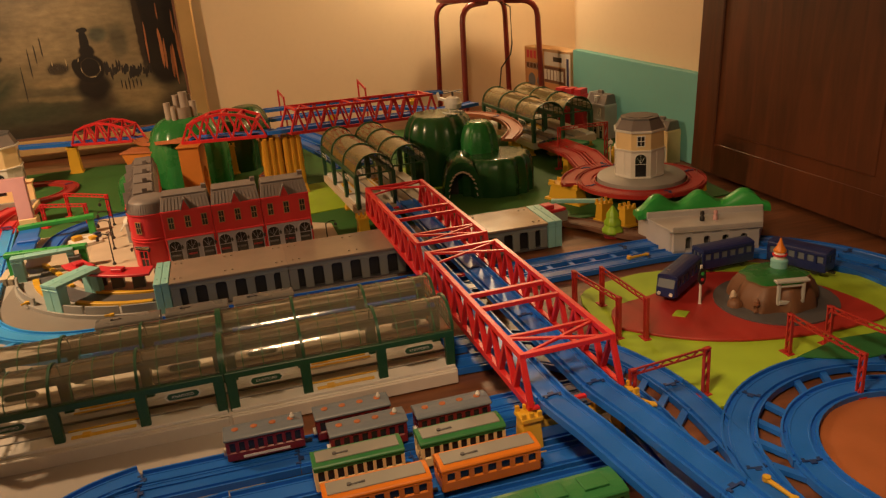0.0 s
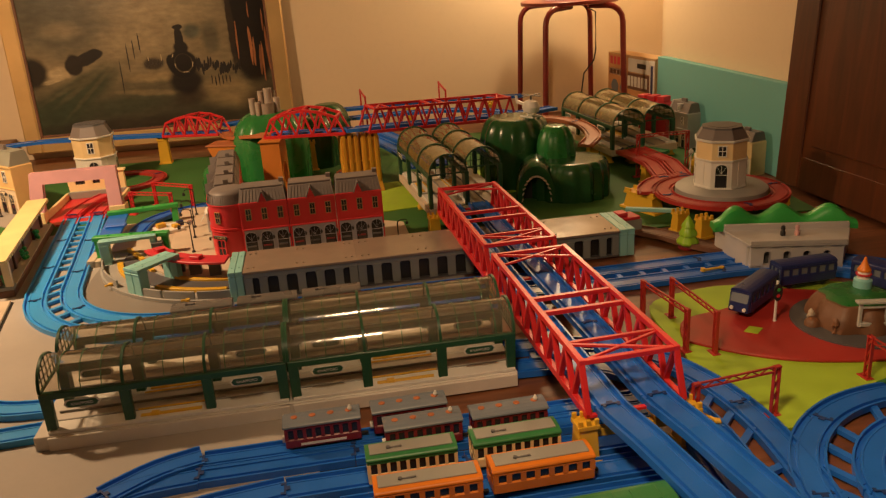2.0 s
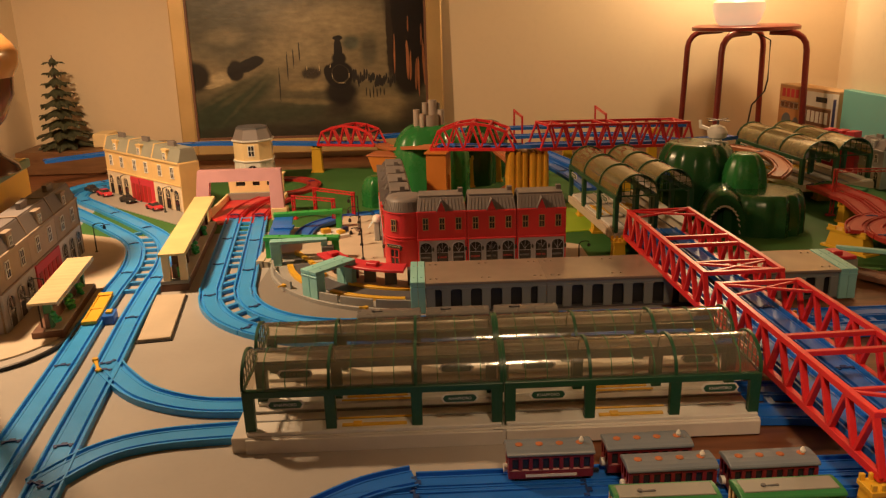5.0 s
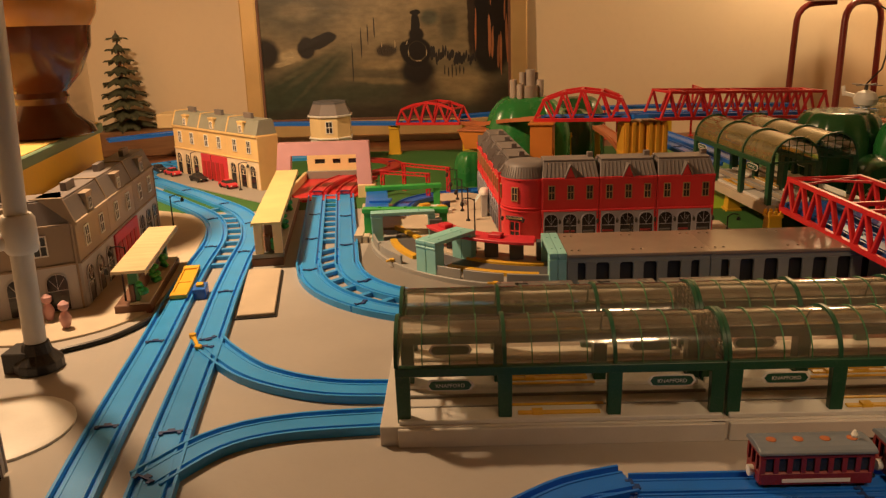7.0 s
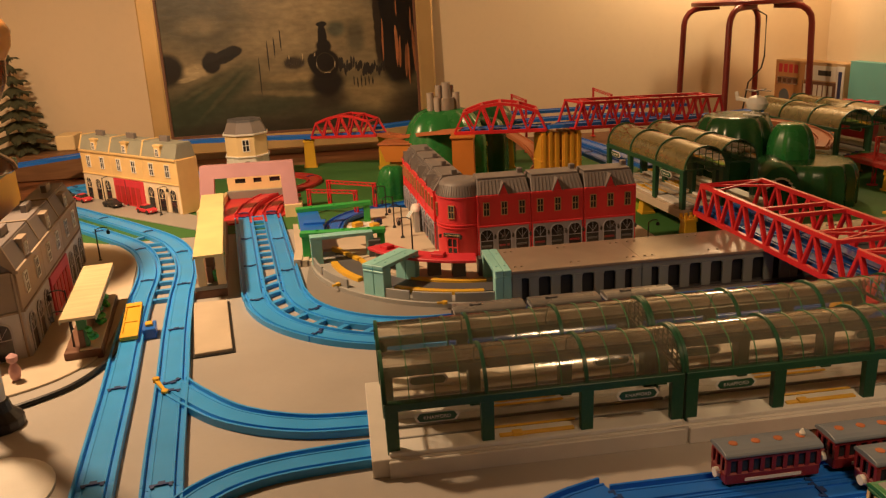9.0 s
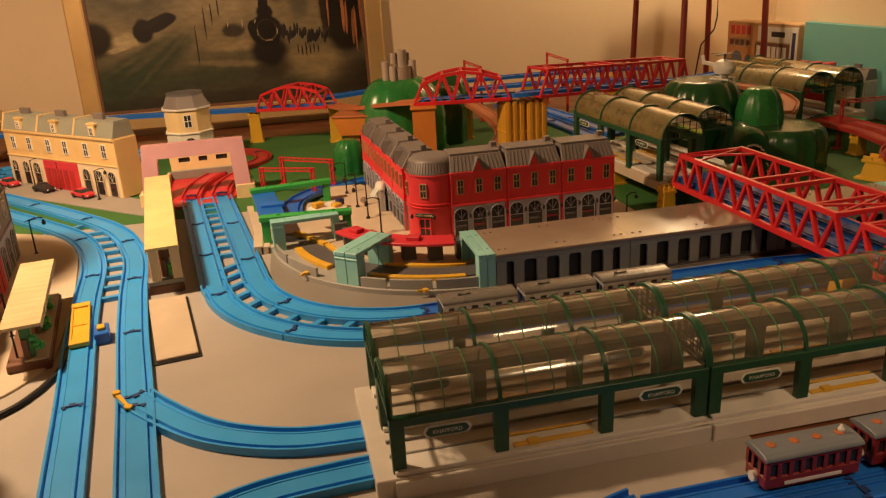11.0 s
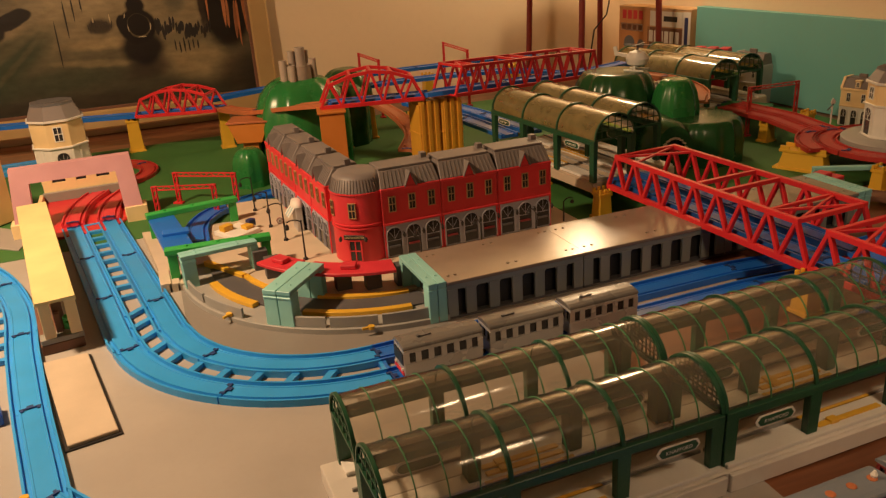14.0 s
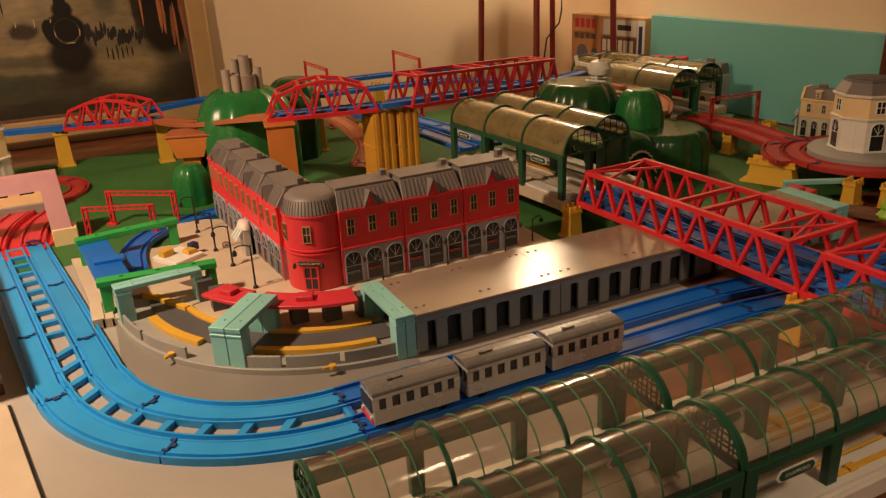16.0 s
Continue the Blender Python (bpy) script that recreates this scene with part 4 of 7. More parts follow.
# ---- street furniture ----
def street_lamp(x, y, z=0.0, H=0.058, turn=0, plate=False):
    e = thing("street_lamp", "black plastic toy street lamp with a curved arm", "toy lamp", "street lamps", x, y, z, turn)
    b = B()
    lathe(b, [(0.0042, 0), (0.0038, 0.003), (0.0016, 0.005), (0.0013, H * 0.6), (0.0011, H)], 8)
    part("pole", b, "black", e, smooth=True)
    b = B()
    tube(b, [(0, 0, H * 0.93)] + [(0.012 * (1 - math.cos(a)), 0, H * 0.93 + 0.006 * math.sin(a)) for a in (0.4, 0.9, 1.4, 2.0, 2.6)], 0.0010, 6)
    part("arm", b, "black", e)
    b = B()
    lathe(b, [(0.0030, H * 0.80), (0.0036, H * 0.86), (0.0016, H * 0.93)], 8, 0.0225, 0)
    part("lantern", b, "black", e)
    if plate:
        b = B(); rod(b, (0.006, -0.001, H * 0.55), (0.006, 0.0012, H * 0.55), 0.0055, None, 14); part("round_plate", b, "maroon", e)
        for sy in (-1, 1):
            b = B(); rod(b, (0.006, sy * 0.0018, H * 0.55), (0.006, sy * 0.0008, H * 0.55), 0.0044, None, 14); part("plate_face", b, "white", e)
            f = bpy.data.curves.new("lettering", "FONT")
            f.body, f.size, f.align_x, f.align_y, f.extrude = "30", 0.0052, "CENTER", "CENTER", 0.0001
            o = new("lettering", f)
            o.data.materials.append(M["black"])
            o.parent, o.matrix_basis = e, pose(0.006, sy * 0.0021, H * 0.55, 90, 0, 0 if sy < 0 else 180)
    return e


for x, y, t, pl in ((0.0624, 1.018, 200, 0), (0.0718, 0.9083, 190, 0), (0.082, 0.826, 180, 1), (0.092, 0.722, 170, 0), (0.526, 0.665, 20, 0), (-0.643, 1.418, 30, 0), (-0.573, 1.365, 30, 1), (-0.465, 1.227, 30, 0), (-0.511, 0.876, 20, 0), (-0.4524, 0.5023, 190, 0), (-0.4179, 0.4036, 180, 0), (0.2469, 0.6101, 90, 0), (0.3467, 0.6087, 90, 0), (0.4421, 0.6073, 90, 0)):
    street_lamp(x, y, 0.0125 if 0.05 < x < 0.52 else 0.004 if y > 1.2 else 0.001, 0.066 if x < 0.2 else 0.048, t, pl)


def gantry(label, a, c, H, mat="dark_red", single=False, z=0.001):
    """An overhead-line frame: two lattice posts with feet and a lattice beam."""
    a, c = Vector((*a, 0)), Vector((*c, 0))
    d = (c - a)
    e = thing("line_gantry", label, "toy gantry", "line gantries", a.x, a.y, z, math.degrees(math.atan2(d.y, d.x)))
    L = d.length
    for x in ((0, L) if not single else (L,)):
        b = B()
        box(b, x - 0.012, x + 0.008, -0.006, 0.006, 0, 0.004)
        bar(b, (x - 0.0038, 0, 0.004), (x - 0.0038, 0, H), 0.0022, 0.005); bar(b, (x + 0.0038, 0, 0.004), (x + 0.0038, 0, H), 0.0022, 0.005)
        for k in range(4):
            z0, z1 = 0.004 + (H - 0.004) * k / 4, 0.004 + (H - 0.004) * (k + 1) / 4
            bar(b, (x - 0.0038, 0, z0), (x + 0.0038, 0, z1), 0.0015, 0.003)
        box(b, x - 0.005, x + 0.005, -0.003, 0.003, H - 0.003, H)
        part("post", b, mat, e, bevel=0.0004)
    b = B()
    bar(b, (0, 0, H - 0.001), (L, 0, H - 0.001), 0.0022, 0.0022); bar(b, (0, 0, H - 0.008), (L, 0, H - 0.008), 0.0022, 0.0022)
    n = max(4, int(L / 0.012))
    for k in range(n):
        z0, z1 = (H - 0.008, H - 0.001) if k % 2 else (H - 0.001, H - 0.008)
        bar(b, (L * k / n, 0, z0), (L * (k + 1) / n, 0, z1), 0.0014, 0.0014)
    part("lattice_beam", b, mat, e)
    return e


G = "dark red plastic lattice gantry standing over the track"
gantry(G, (0.788, -0.170), (0.899, -0.157), 0.071)
gantry(G, (0.858, 0.149), (0.874, 0.030), 0.070)
gantry(G, (0.9045, 0.145), (0.909, 0.011), 0.070)
gantry(G, (1.063, -0.107), (1.069, -0.232), 0.064)
gantry(G, (1.127, -0.108), (1.150, -0.240), 0.064)
gantry(G, (1.196, 0.977), (1.328, 0.969), 0.114, "dark_red")
GB = "bright red plastic lattice gantry over the blue track"
gantry(GB, (-0.1074, 1.119), (-0.002, 1.07), 0.062, "red")
gantry(GB, (-0.0625, 1.188), (0.0429, 1.116), 0.066, "red")


def signal(x, y):
    e = thing("railway_signal", "white toy signal post with a black oval head", "toy signal", "", x, y, 0.004)
    b = B(); lathe(b, [(0.005, 0), (0.004, 0.003), (0.0022, 0.005), (0.0020, 0.070)], 10); part("post", b, "white", e, smooth=True)
    b = B(); rod(b, (0, -0.004, 0.052), (0, -0.0015, 0.052), 0.0095, None, 18); bmesh.ops.scale(b, verts=b.verts, vec=(0.75, 1, 1.45), space=Matrix.Translation((0, 0, -0.052))); part("head", b, "black", e)
    for k, key in ((-1, "shop_red"), (1, "bright_green")):
        b = B(); rod(b, (0, -0.005, 0.052 + 0.005 * k), (0, -0.0035, 0.052 + 0.005 * k), 0.0028, None, 10); part("lens", b, key, e)


signal(1.042, 0.077)

# ---- far bridges and their supports ----
def line_up(a, c):
    a, c = Vector(a), Vector(c)
    d = c - a
    return Matrix.Translation(a) @ Euler((0, -math.asin(d.z / d.length), math.atan2(d.y, d.x))).to_matrix().to_4x4(), d.length


for a, c, w, h in (((-0.095, 1.720, 0.093), (0.092, 1.614, 0.102), 0.066, 0.064), ((0.249, 1.184, 0.159), (0.4575, 1.138, 0.160), 0.068, 0.068)):
    m, L = line_up(a, c)
    truss_bridge("dark red arched truss bridge on tall piers", L, w, h, 5, 0.0068, m, True, "red", "red arched bridges")
m, L = line_up((0.500, 1.115, 0.163), (0.915, 1.222, 0.145))
truss_bridge("long red truss bridge high on piers at the back", L, 0.078, 0.060, 11, 0.0064, m)
deck = curve_through([(-0.9564, 1.64, 0.075), (-0.6033, 1.837, 0.082), (-0.3535, 1.805, 0.086), (-0.103, 1.726, 0.090), (0.094, 1.613, 0.101)])
track(deck, "blue")
track(curve_through([(0.094, 1.613, 0.101), (0.116, 1.50, 0.110), (0.150, 1.375, 0.126), (0.205, 1.265, 0.146), (0.2649, 1.184, 0.158)]), "clay")
track(curve_through([(0.2649, 1.184, 0.159), (0.4576, 1.130, 0.163), (0.505, 1.1165, 0.166), (0.915, 1.222, 0.148), (1.06, 1.271, 0.146)]), "blue")
pair(curve_through([(0.5299, 1.401, 0.10), (0.611, 1.281, 0.075), (0.6531, 1.157, 0.061), (0.6598, 1.073, 0.060)]), "blue", gap=0.03, rungs=False)
track(curve_through([(0.075, 1.745, 0.102), (0.2888, 1.812, 0.105), (0.5429, 1.815, 0.108), (0.8341, 1.827, 0.106), (1.113, 1.821, 0.10)]), "blue")
for (x0, y0), (x1, y1) in (((0.5477, 1.72), (0.5429, 1.9)), ((0.8195, 1.718), (0.8312, 1.933))):
    gantry("dark red lattice gantry over the high rear track", (x0, y0), (x1, y1), 0.164, "red")
for px in (0.42, 0.70, 0.98):
    pier("yellow plastic pier under a raised track", 0.104, 0.03, 0.03, pose(px, 1.7435, 0))
track(curve_through([(0.30, 1.62, 0.10), (0.55, 1.62, 0.11), (0.85, 1.55, 0.115), (1.05, 1.50, 0.09)]), "blue")
for px, py, tall, w in ((-0.122, 1.737, 0.086, 0.034), (0.097, 1.630, 0.098, 0.030), (0.5201, 1.401, 0.07, 0.03), (0.3523, 1.436, 0.09, 0.034), (0.4395, 1.501, 0.09, 0.034), (0.7862, 1.326, 0.10, 0.03), (0.9162, 1.216, 0.145, 0.03), (0.6165, 0.9051, 0.040, 0.026), (0.6138, 1.056, 0.040, 0.026), (0.777, 0.9025, 0.040, 0.026)):
    pier("yellow plastic pier under a raised track", tall, w, w, pose(px, py, 0))
M["amber_pier"] = plastic("amber_pier", (0.62, 0.31, 0.025), 0.4)
for k, x0 in enumerate((0.436, 0.488)):
    e = thing("tall_pier", "tall yellow plastic pier with vertical grooves", "toy pier", "yellow bridge piers", x0, 1.1028, 0, 4)
    e.scale = (1.32, 1.2, 1)
    b = B()
    prism(b, [(-0.004, -0.008), (0.040, -0.008), (0.040, 0.05), (-0.004, 0.05)], 0, 0.03, [(0.0, 0.0), (0.036, 0.0), (0.036, 0.045), (0.0, 0.045)])
    box(b, 0.0, 0.036, 0.0, 0.045, 0.029, 0.150)
    box(b, -0.001, 0.037, -0.001, 0.046, 0.085, 0.090)
    part("column", b, "amber_pier", e, bevel=0.0008)
    for q in range(3):
        b = B(); box(b, 0.003 + q * 0.012, 0.009 + q * 0.012, -0.002, 0.003, 0.03, 0.155); part("rib", b, "amber_pier", e, bevel=0.0005)
    for q in range(3):
        b = B(); box(b, 0.002 + q * 0.012, 0.010 + q * 0.012, 0.0, 0.045, 0.150, 0.1565); part("merlon", b, "amber_pier", e)
e = thing("viaduct_pier", "orange plastic viaduct pier with an arched hole", "toy pier", "", 0.2298, 1.124, 0, -12)
b = B(); box(b, 0.0, 0.05, 0, 0.07, 0.10, 0.155); box(b, 0.0, 0.05, 0, 0.016, 0, 0.10); box(b, 0.0, 0.05, 0.054, 0.07, 0, 0.10)
for k in range(8):
    a0, a1 = math.pi * k / 8, math.pi * (k + 1) / 8
    prism_pts = [(0.035 - 0.019 * math.cos(a0), 0.08 + 0.019 * math.sin(a0)), (0.035 - 0.019 * math.cos(a1), 0.08 + 0.019 * math.sin(a1)), (0.035 - 0.019 * math.cos(a1), 0.101), (0.035 - 0.019 * math.cos(a0), 0.101)]
    v = [[b.verts.new((xx, p, q)) for p, q in prism_pts] for xx in (0.0, 0.05)]
    b.faces.new(v[0]); b.faces.new(v[1][::-1])
    for i in range(4):
        b.faces.new((v[0][i], v[0][(i + 1) % 4], v[1][(i + 1) % 4], v[1][i]))
bmesh.ops.remove_doubles(b, verts=b.verts, dist=0.0002)
part("pier_body", b, "orange", e)
b = B(); box(b, -0.004, 0.054, -0.004, 0.074, 0.1545, 0.159); part("cap", b, "orange", e, bevel=0.0008)
e = thing("viaduct_bracket", "orange brown bracket carrying the curved ramp", "toy pier", "", 0.085, 1.330, 0, -20)
e.scale = (1, 1, 0.86)
b = B(); prism(b, [(0.0, 0.0), (0.055, 0.0), (0.055, 0.06), (0.0, 0.06)], 0.085, 0.137, [(-0.015, -0.005), (0.075, -0.005), (0.075, 0.065), (-0.015, 0.065)]); box(b, 0.01, 0.045, 0.01, 0.05, 0.0, 0.086)
part("bracket_body", b, "orange", e, bevel=0.001)
b = B(); prism(b, [(-0.018, -0.008), (0.080, -0.008), (0.080, 0.068), (-0.018, 0.068)], 0.137, 0.142); part("slab", b, "clay", e, bevel=0.001)


# ---- hills ----
def hill(name, label, prof, n, m, mat="hill", lobes=11, depth=0.07, seed=1, parent=None):
    """A moulded hill: a turned body with soft vertical folds."""
    b = B()
    rings = []
    for r, z in prof:
        ring = []
        for k in range(n):
            a = k * math.tau / n
            f = 1 + depth * (0.5 * math.cos(lobes * a + seed) + 0.5 * math.cos((lobes - 4) * a + seed * 2.3)) + 0.03 * math.sin(3 * a + seed)
            ring.append(b.verts.new((r * f * math.cos(a), r * f * math.sin(a), z)))
        rings.append(ring)
    for p, q in zip(rings, rings[1:]):
        for k in range(n):
            b.faces.new((p[k], p[(k + 1) % n], q[(k + 1) % n], q[k]))
    b.faces.new(rings[0][::-1]); b.faces.new(rings[-1])
    if parent:
        o = part(name, b, mat, parent, smooth=True)
        o.matrix_basis = m
        return o
    return solid(name, b, mat, label, "toy hill", "green hills", smooth=True, m=m)


def dome(r, h, flat=0.35, foot=1.0):
    return [(r * foot, 0), (r * (foot * 0.5 + 0.5), h * 0.25), (r, h * 0.5)] + [(r * (flat + (1 - flat) * math.cos(t)), h * (0.5 + 0.5 * math.sin(t))) for t in (0.35, 0.7, 1.0, 1.25, 1.45)] + [(r * flat * 0.9, h)]


M["hill_light"] = plastic("hill_light", (0.014, 0.17, 0.035), 0.24, 0.2)
hill("castle_hill", "glossy green plastic hill carrying a grey castle", dome(0.108, 0.198), 60, pose(0.243, 1.362, 0), "hill_light", 13, 0.06, 2)
hill("dark_hill", "dark green plastic hill inside the spiral track", dome(0.060, 0.150), 60, pose(0.376, 1.484, 0), "hill", 11, 0.05, 3)
hill("low_hill", "low green plastic hill behind the bridges", dome(0.07, 0.17), 50, pose(0.4178, 1.599, 0), "hill", 9, 0.05, 5)
hill("bush_hill", "small green moulded bush at the hill foot", dome(0.036, 0.082), 40, pose(0.0952, 1.238, 0), "hill_light", 9, 0.09, 4)
e = thing("mountain", "glossy dark green plastic mountain with a tunnel mouth", "toy hill", "green hills")
hill("upper_slope", "", dome(0.095, 0.176, 0.62), 64, pose(0.890, 1.062, 0), "hill", 14, 0.05, 1, e)
hill("small_peak", "", dome(0.050, 0.166, 0.4), 44, pose(0.964, 0.946, 0), "hill_light", 12, 0.07, 2, e)
hill("lower_slope", "", dome(0.105, 0.092, 0.78), 72, pose(0.985, 0.892, 0) @ Matrix.Diagonal((0.946, 0.8176, 1, 1)), "hill", 18, 0.055, 6, e)
b = B()
n = 16
for r0, r1, y0, y1 in ((0.052, 0.052, 0, 0.10),):
    ring = [[b.verts.new((r * math.cos(math.pi * i / n), y, r * 2.05 * math.sin(math.pi * i / n) ** 0.8)) for i in range(n + 1)] for r, y in ((0.033, 0.0), (0.046, 0.0), (0.050, 0.012), (0.050, 0.10), (0.033, 0.10))]
    for p, q in zip(ring, ring[1:] + ring[:1]):
        for i in range(n):
            b.faces.new((p[i], p[i + 1], q[i + 1], q[i]))
o = part("tunnel_mouth", b, "hill", e, smooth=True); o.matrix_basis = pose(0.8822, 0.8366, 0.0, 0, 0, -14)
b = B()
for k in range(15):
    a = math.pi * (k + 0.5) / 15
    bar(b, (0.033 * math.cos(a), -0.001, 0.0677 * math.sin(a) ** 0.8), (0.0355 * math.cos(a), -0.001, 0.0715 * math.sin(a) ** 0.8), 0.008, 0.003, up=(0, 1, 0))
o = part("stone_ring", b, "sand", e); o.matrix_basis = pose(0.8822, 0.8366, 0.0, 0, 0, -14)
# black block filling the tunnel, standing in for the darkness inside
b = B(); box(b, -0.031, 0.031, 0.05, 0.098, 0.001, 0.046); o = part("tunnel_dark", b, "black", e); o.matrix_basis = pose(0.8822, 0.8366, 0.0, 0, 0, -14)
track(curve_through([(0.9168, 1.198, 0.135), (1.024, 1.191, 0.132), (1.09, 1.121, 0.122), (1.093, 1.028, 0.108), (1.051, 0.9733, 0.096)]), "clay")
track(curve_through([(0.4352, 1.198, 0.03), (0.483, 1.284, 0.045), (0.4812, 1.383, 0.07), (0.4405, 1.453, 0.10)]), "clay")
track(curve_through([(0.4567, 1.096, 0.012), (0.4705, 1.161, 0.022), (0.4545, 1.226, 0.034)]), "clay")

e = thing("toy_castle", "small grey plastic castle with round towers", "toy castle", "", 0.243, 1.345, 0.195)
b = B(); lathe(b, [(0.030, 0), (0.030, 0.032), (0.027, 0.032), (0.027, 0.026), (0.001, 0.026)], 20); part("keep_wall", b, "castle", e, smooth=True)
for x, y, r, h in ((-0.034, -0.008, 0.009, 0.046), (0.033, -0.004, 0.009, 0.044), (-0.010, 0.012, 0.008, 0.062), (0.010, 0.014, 0.012, 0.068), (-0.018, -0.026, 0.008, 0.036), (0.024, 0.02, 0.007, 0.06)):
    b = B(); lathe(b, [(r, 0), (r, h), (r * 0.75, h), (r * 0.75, h - 0.004), (0.0005, h - 0.004)], 14, x, y); part("tower", b, "castle", e, smooth=True)

e = thing("toy_helicopter", "white toy helicopter with dark rotor standing on the hill", "toy helicopter", "", 0.928, 1.036, 0.1745, 30)
e.scale = (1.5, 1.5, 1.5)
b = B(); lathe(b, [(0.004, 0.006), (0.012, 0.010), (0.014, 0.018), (0.010, 0.027), (0.003, 0.030)], 16); bmesh.ops.scale(b, verts=b.verts, vec=(1, 1.25, 1)); part("cabin", b, "white", e, smooth=True)
b = B(); bar(b, (0, 0.01, 0.02), (0, 0.034, 0.024), 0.005, 0.005); bar(b, (0, 0.033, 0.02), (0, 0.036, 0.034), 0.002, 0.006); part("tail", b, "white", e, bevel=0.0006)
b = B(); rod(b, (0, 0, 0.029), (0, 0, 0.037), 0.0018); bar(b, (-0.022, 0, 0.0375), (0.022, 0, 0.0375), 0.003, 0.001); bar(b, (0, -0.022, 0.0375), (0, 0.022, 0.0375), 0.003, 0.001); part("rotor", b, "dark_grey", e)
for k in (-1, 1):
    b = B(); bar(b, (k * 0.010, -0.014, 0.0015), (k * 0.010, 0.016, 0.0015), 0.003, 0.003); bar(b, (k * 0.010, 0.0, 0.002), (k * 0.006, 0, 0.012), 0.002); part("skid", b, "white", e)

# ---- raised red loop with the octagonal house ----
def octagon_house(label, x, y, z, r, H, turn=0, wall="cream", group="octagonal houses"):
    e = thing("octagonal_house", label, "toy house", group, x, y, z, turn)
    def ring(rr):
        return [(rr * math.cos(radians(22.5 + 45 * k)), rr * math.sin(radians(22.5 + 45 * k))) for k in range(8)]
    z1, z2 = H * 0.48, H * 0.80
    b = B(); prism(b, ring(r), 0, z1); part("ground_storey", b, "white" if wall == "cream" else wall, e, bevel=0.0008)
    b = B(); prism(b, ring(r * 0.985), z1, z2); part("upper_storey", b, wall, e, bevel=0.0008)
    b = B(); prism(b, ring(r * 1.06), z1 - 0.003, z1 + 0.001); part("string_course", b, "white" if wall == "cream" else wall, e, bevel=0.0006)
    b = B(); prism(b, ring(r * 1.07), z2 - 0.003, z2 + 0.002); part("cornice", b, "white" if wall == "cream" else wall, e, bevel=0.0006)
    b = B(); prism(b, ring(r * 1.04), 0, 0.004); part("plinth", b, "white" if wall == "cream" else wall, e, bevel=0.0006)
    b = B(); prism(b, ring(r * 1.02), z2 + 0.002, H * 0.97, ring(r * 0.80)); part("mansard_roof", b, "roof_grey", e, bevel=0.0008)
    b = B(); prism(b, ring(r * 0.80), H * 0.969, H, ring(r * 0.78)); prism(b, ring(r * 0.55), H, H + 0.001); part("roof_rim", b, "dark_grey", e)
    ap = r * math.cos(radians(22.5))
    for k in range(8):
        a = 45 * k
        cx, cy = math.cos(radians(a)), math.sin(radians(a))
        if k % 2 == 0:
            window(e, ap * 0.985 * cx, ap * 0.985 * cy, z1 + (z2 - z1) * 0.25, r * 0.26, (z2 - z1) * 0.5, a + 90, "white")
            arch_opening(e, ap * cx, ap * cy, 0.004, r * 0.42, z1 * 0.82, a + 90, "white")
        else:
            b = B()
            box(b, -r * 0.05, r * 0.05, -0.001, 0.0015, 0.004, z1 - 0.004)
            o = part("pilaster", b, "white", e); o.matrix_basis = pose(ap * cx, ap * cy, 0, 0, 0, a + 90)
    return e


e = thing("round_base", "round grey plastic turntable base inside the red loop", "toy base", "", 1.243, 0.628, 0.0)
b = B(); lathe(b, [(0.088, 0.050), (0.098, 0.050), (0.098, 0.062), (0.092, 0.066), (0.001, 0.066)], 40); part("disc", b, "grey", e, smooth=True)
b = B(); lathe(b, [(0.03, 0.0), (0.03, 0.0505)], 16); part("column", b, "dark_grey", e)
octagon_house("white and cream octagonal toy house with grey roof", 1.241, 0.634, 0.066, 0.056, 0.130, -25)
track(arc(1.243, 0.628, 0.123, 0, 358, 40), "dark_red", z=0.046)
track(arc(1.243, 0.628, 0.160, 95, 165, 14), "dark_red", z=0.046)
pair([(1.198, 0.7668, 0.046), (1.228, 0.9075, 0.048), (1.203, 1.047, 0.055)], "dark_red", gap=0.024, rungs=False)
for px, py, w in ((1.106, 0.5392, 0.03), (1.132, 0.486, 0.03), (1.328, 0.532, 0.03), (1.373, 0.6699, 0.03), (1.198, 0.9173, 0.03), (1.343, 0.9431, 0.03)):
    pier("yellow plastic pier under the red loop", 0.045, w, w * 0.8, pose(px, py, 0, 0, 0, 10))
pier("wide yellow plastic pier with battlements under the red loop", 0.045, 0.092, 0.034, pose(1.096, 0.705, 0, 0, 0, -67))
e = thing("flag_signal", "thin white toy post with a small arm", "toy signal", "", 1.252, 0.795, 0.053)
b = B(); rod(b, (0, 0, 0), (0, 0, 0.058), 0.0016); rod(b, (0, -0.002, 0.050), (0, 0.0, 0.050), 0.006, None, 12); part("post", b, "white", e)
b = B(); bar(b, (0, -0.003, 0.046), (-0.016, -0.003, 0.034), 0.003, 0.001); part("arm", b, "black", e)
# ---- back right corner ----
b = B(); prism(b, [(1.503, 1.555), (1.512, 0.802), (1.534, 0.802), (1.530, 1.555)], 0.0, 0.236)
solid("turquoise_board", b, "teal_board", "turquoise painted board leaning along the side wall", "board", bevel=0.001)
e = thing("wooden_door", "dark varnished wooden panel door leaning on the wall", "door panel", "", 1.478, 0.790, 0.0, -88.5)
e.matrix_world = pose(1.478, 0.790, 0.012, -2.5, 0, -88.5)
b = B(); box(b, 0, 1.9, 0, 0.028, 0, 0.95); part("leaf", b, "door_wood", e, bevel=0.002)
for x0, x1, z0, z1 in ((0.0, 0.085, 0, 0.95), (0.60, 0.70, 0, 0.95), (1.25, 1.35, 0.0, 0.95)):
    b = B(); box(b, x0, x1, -0.005, 0.001, z0, z1); part("stile", b, "door_wood", e, bevel=0.003)
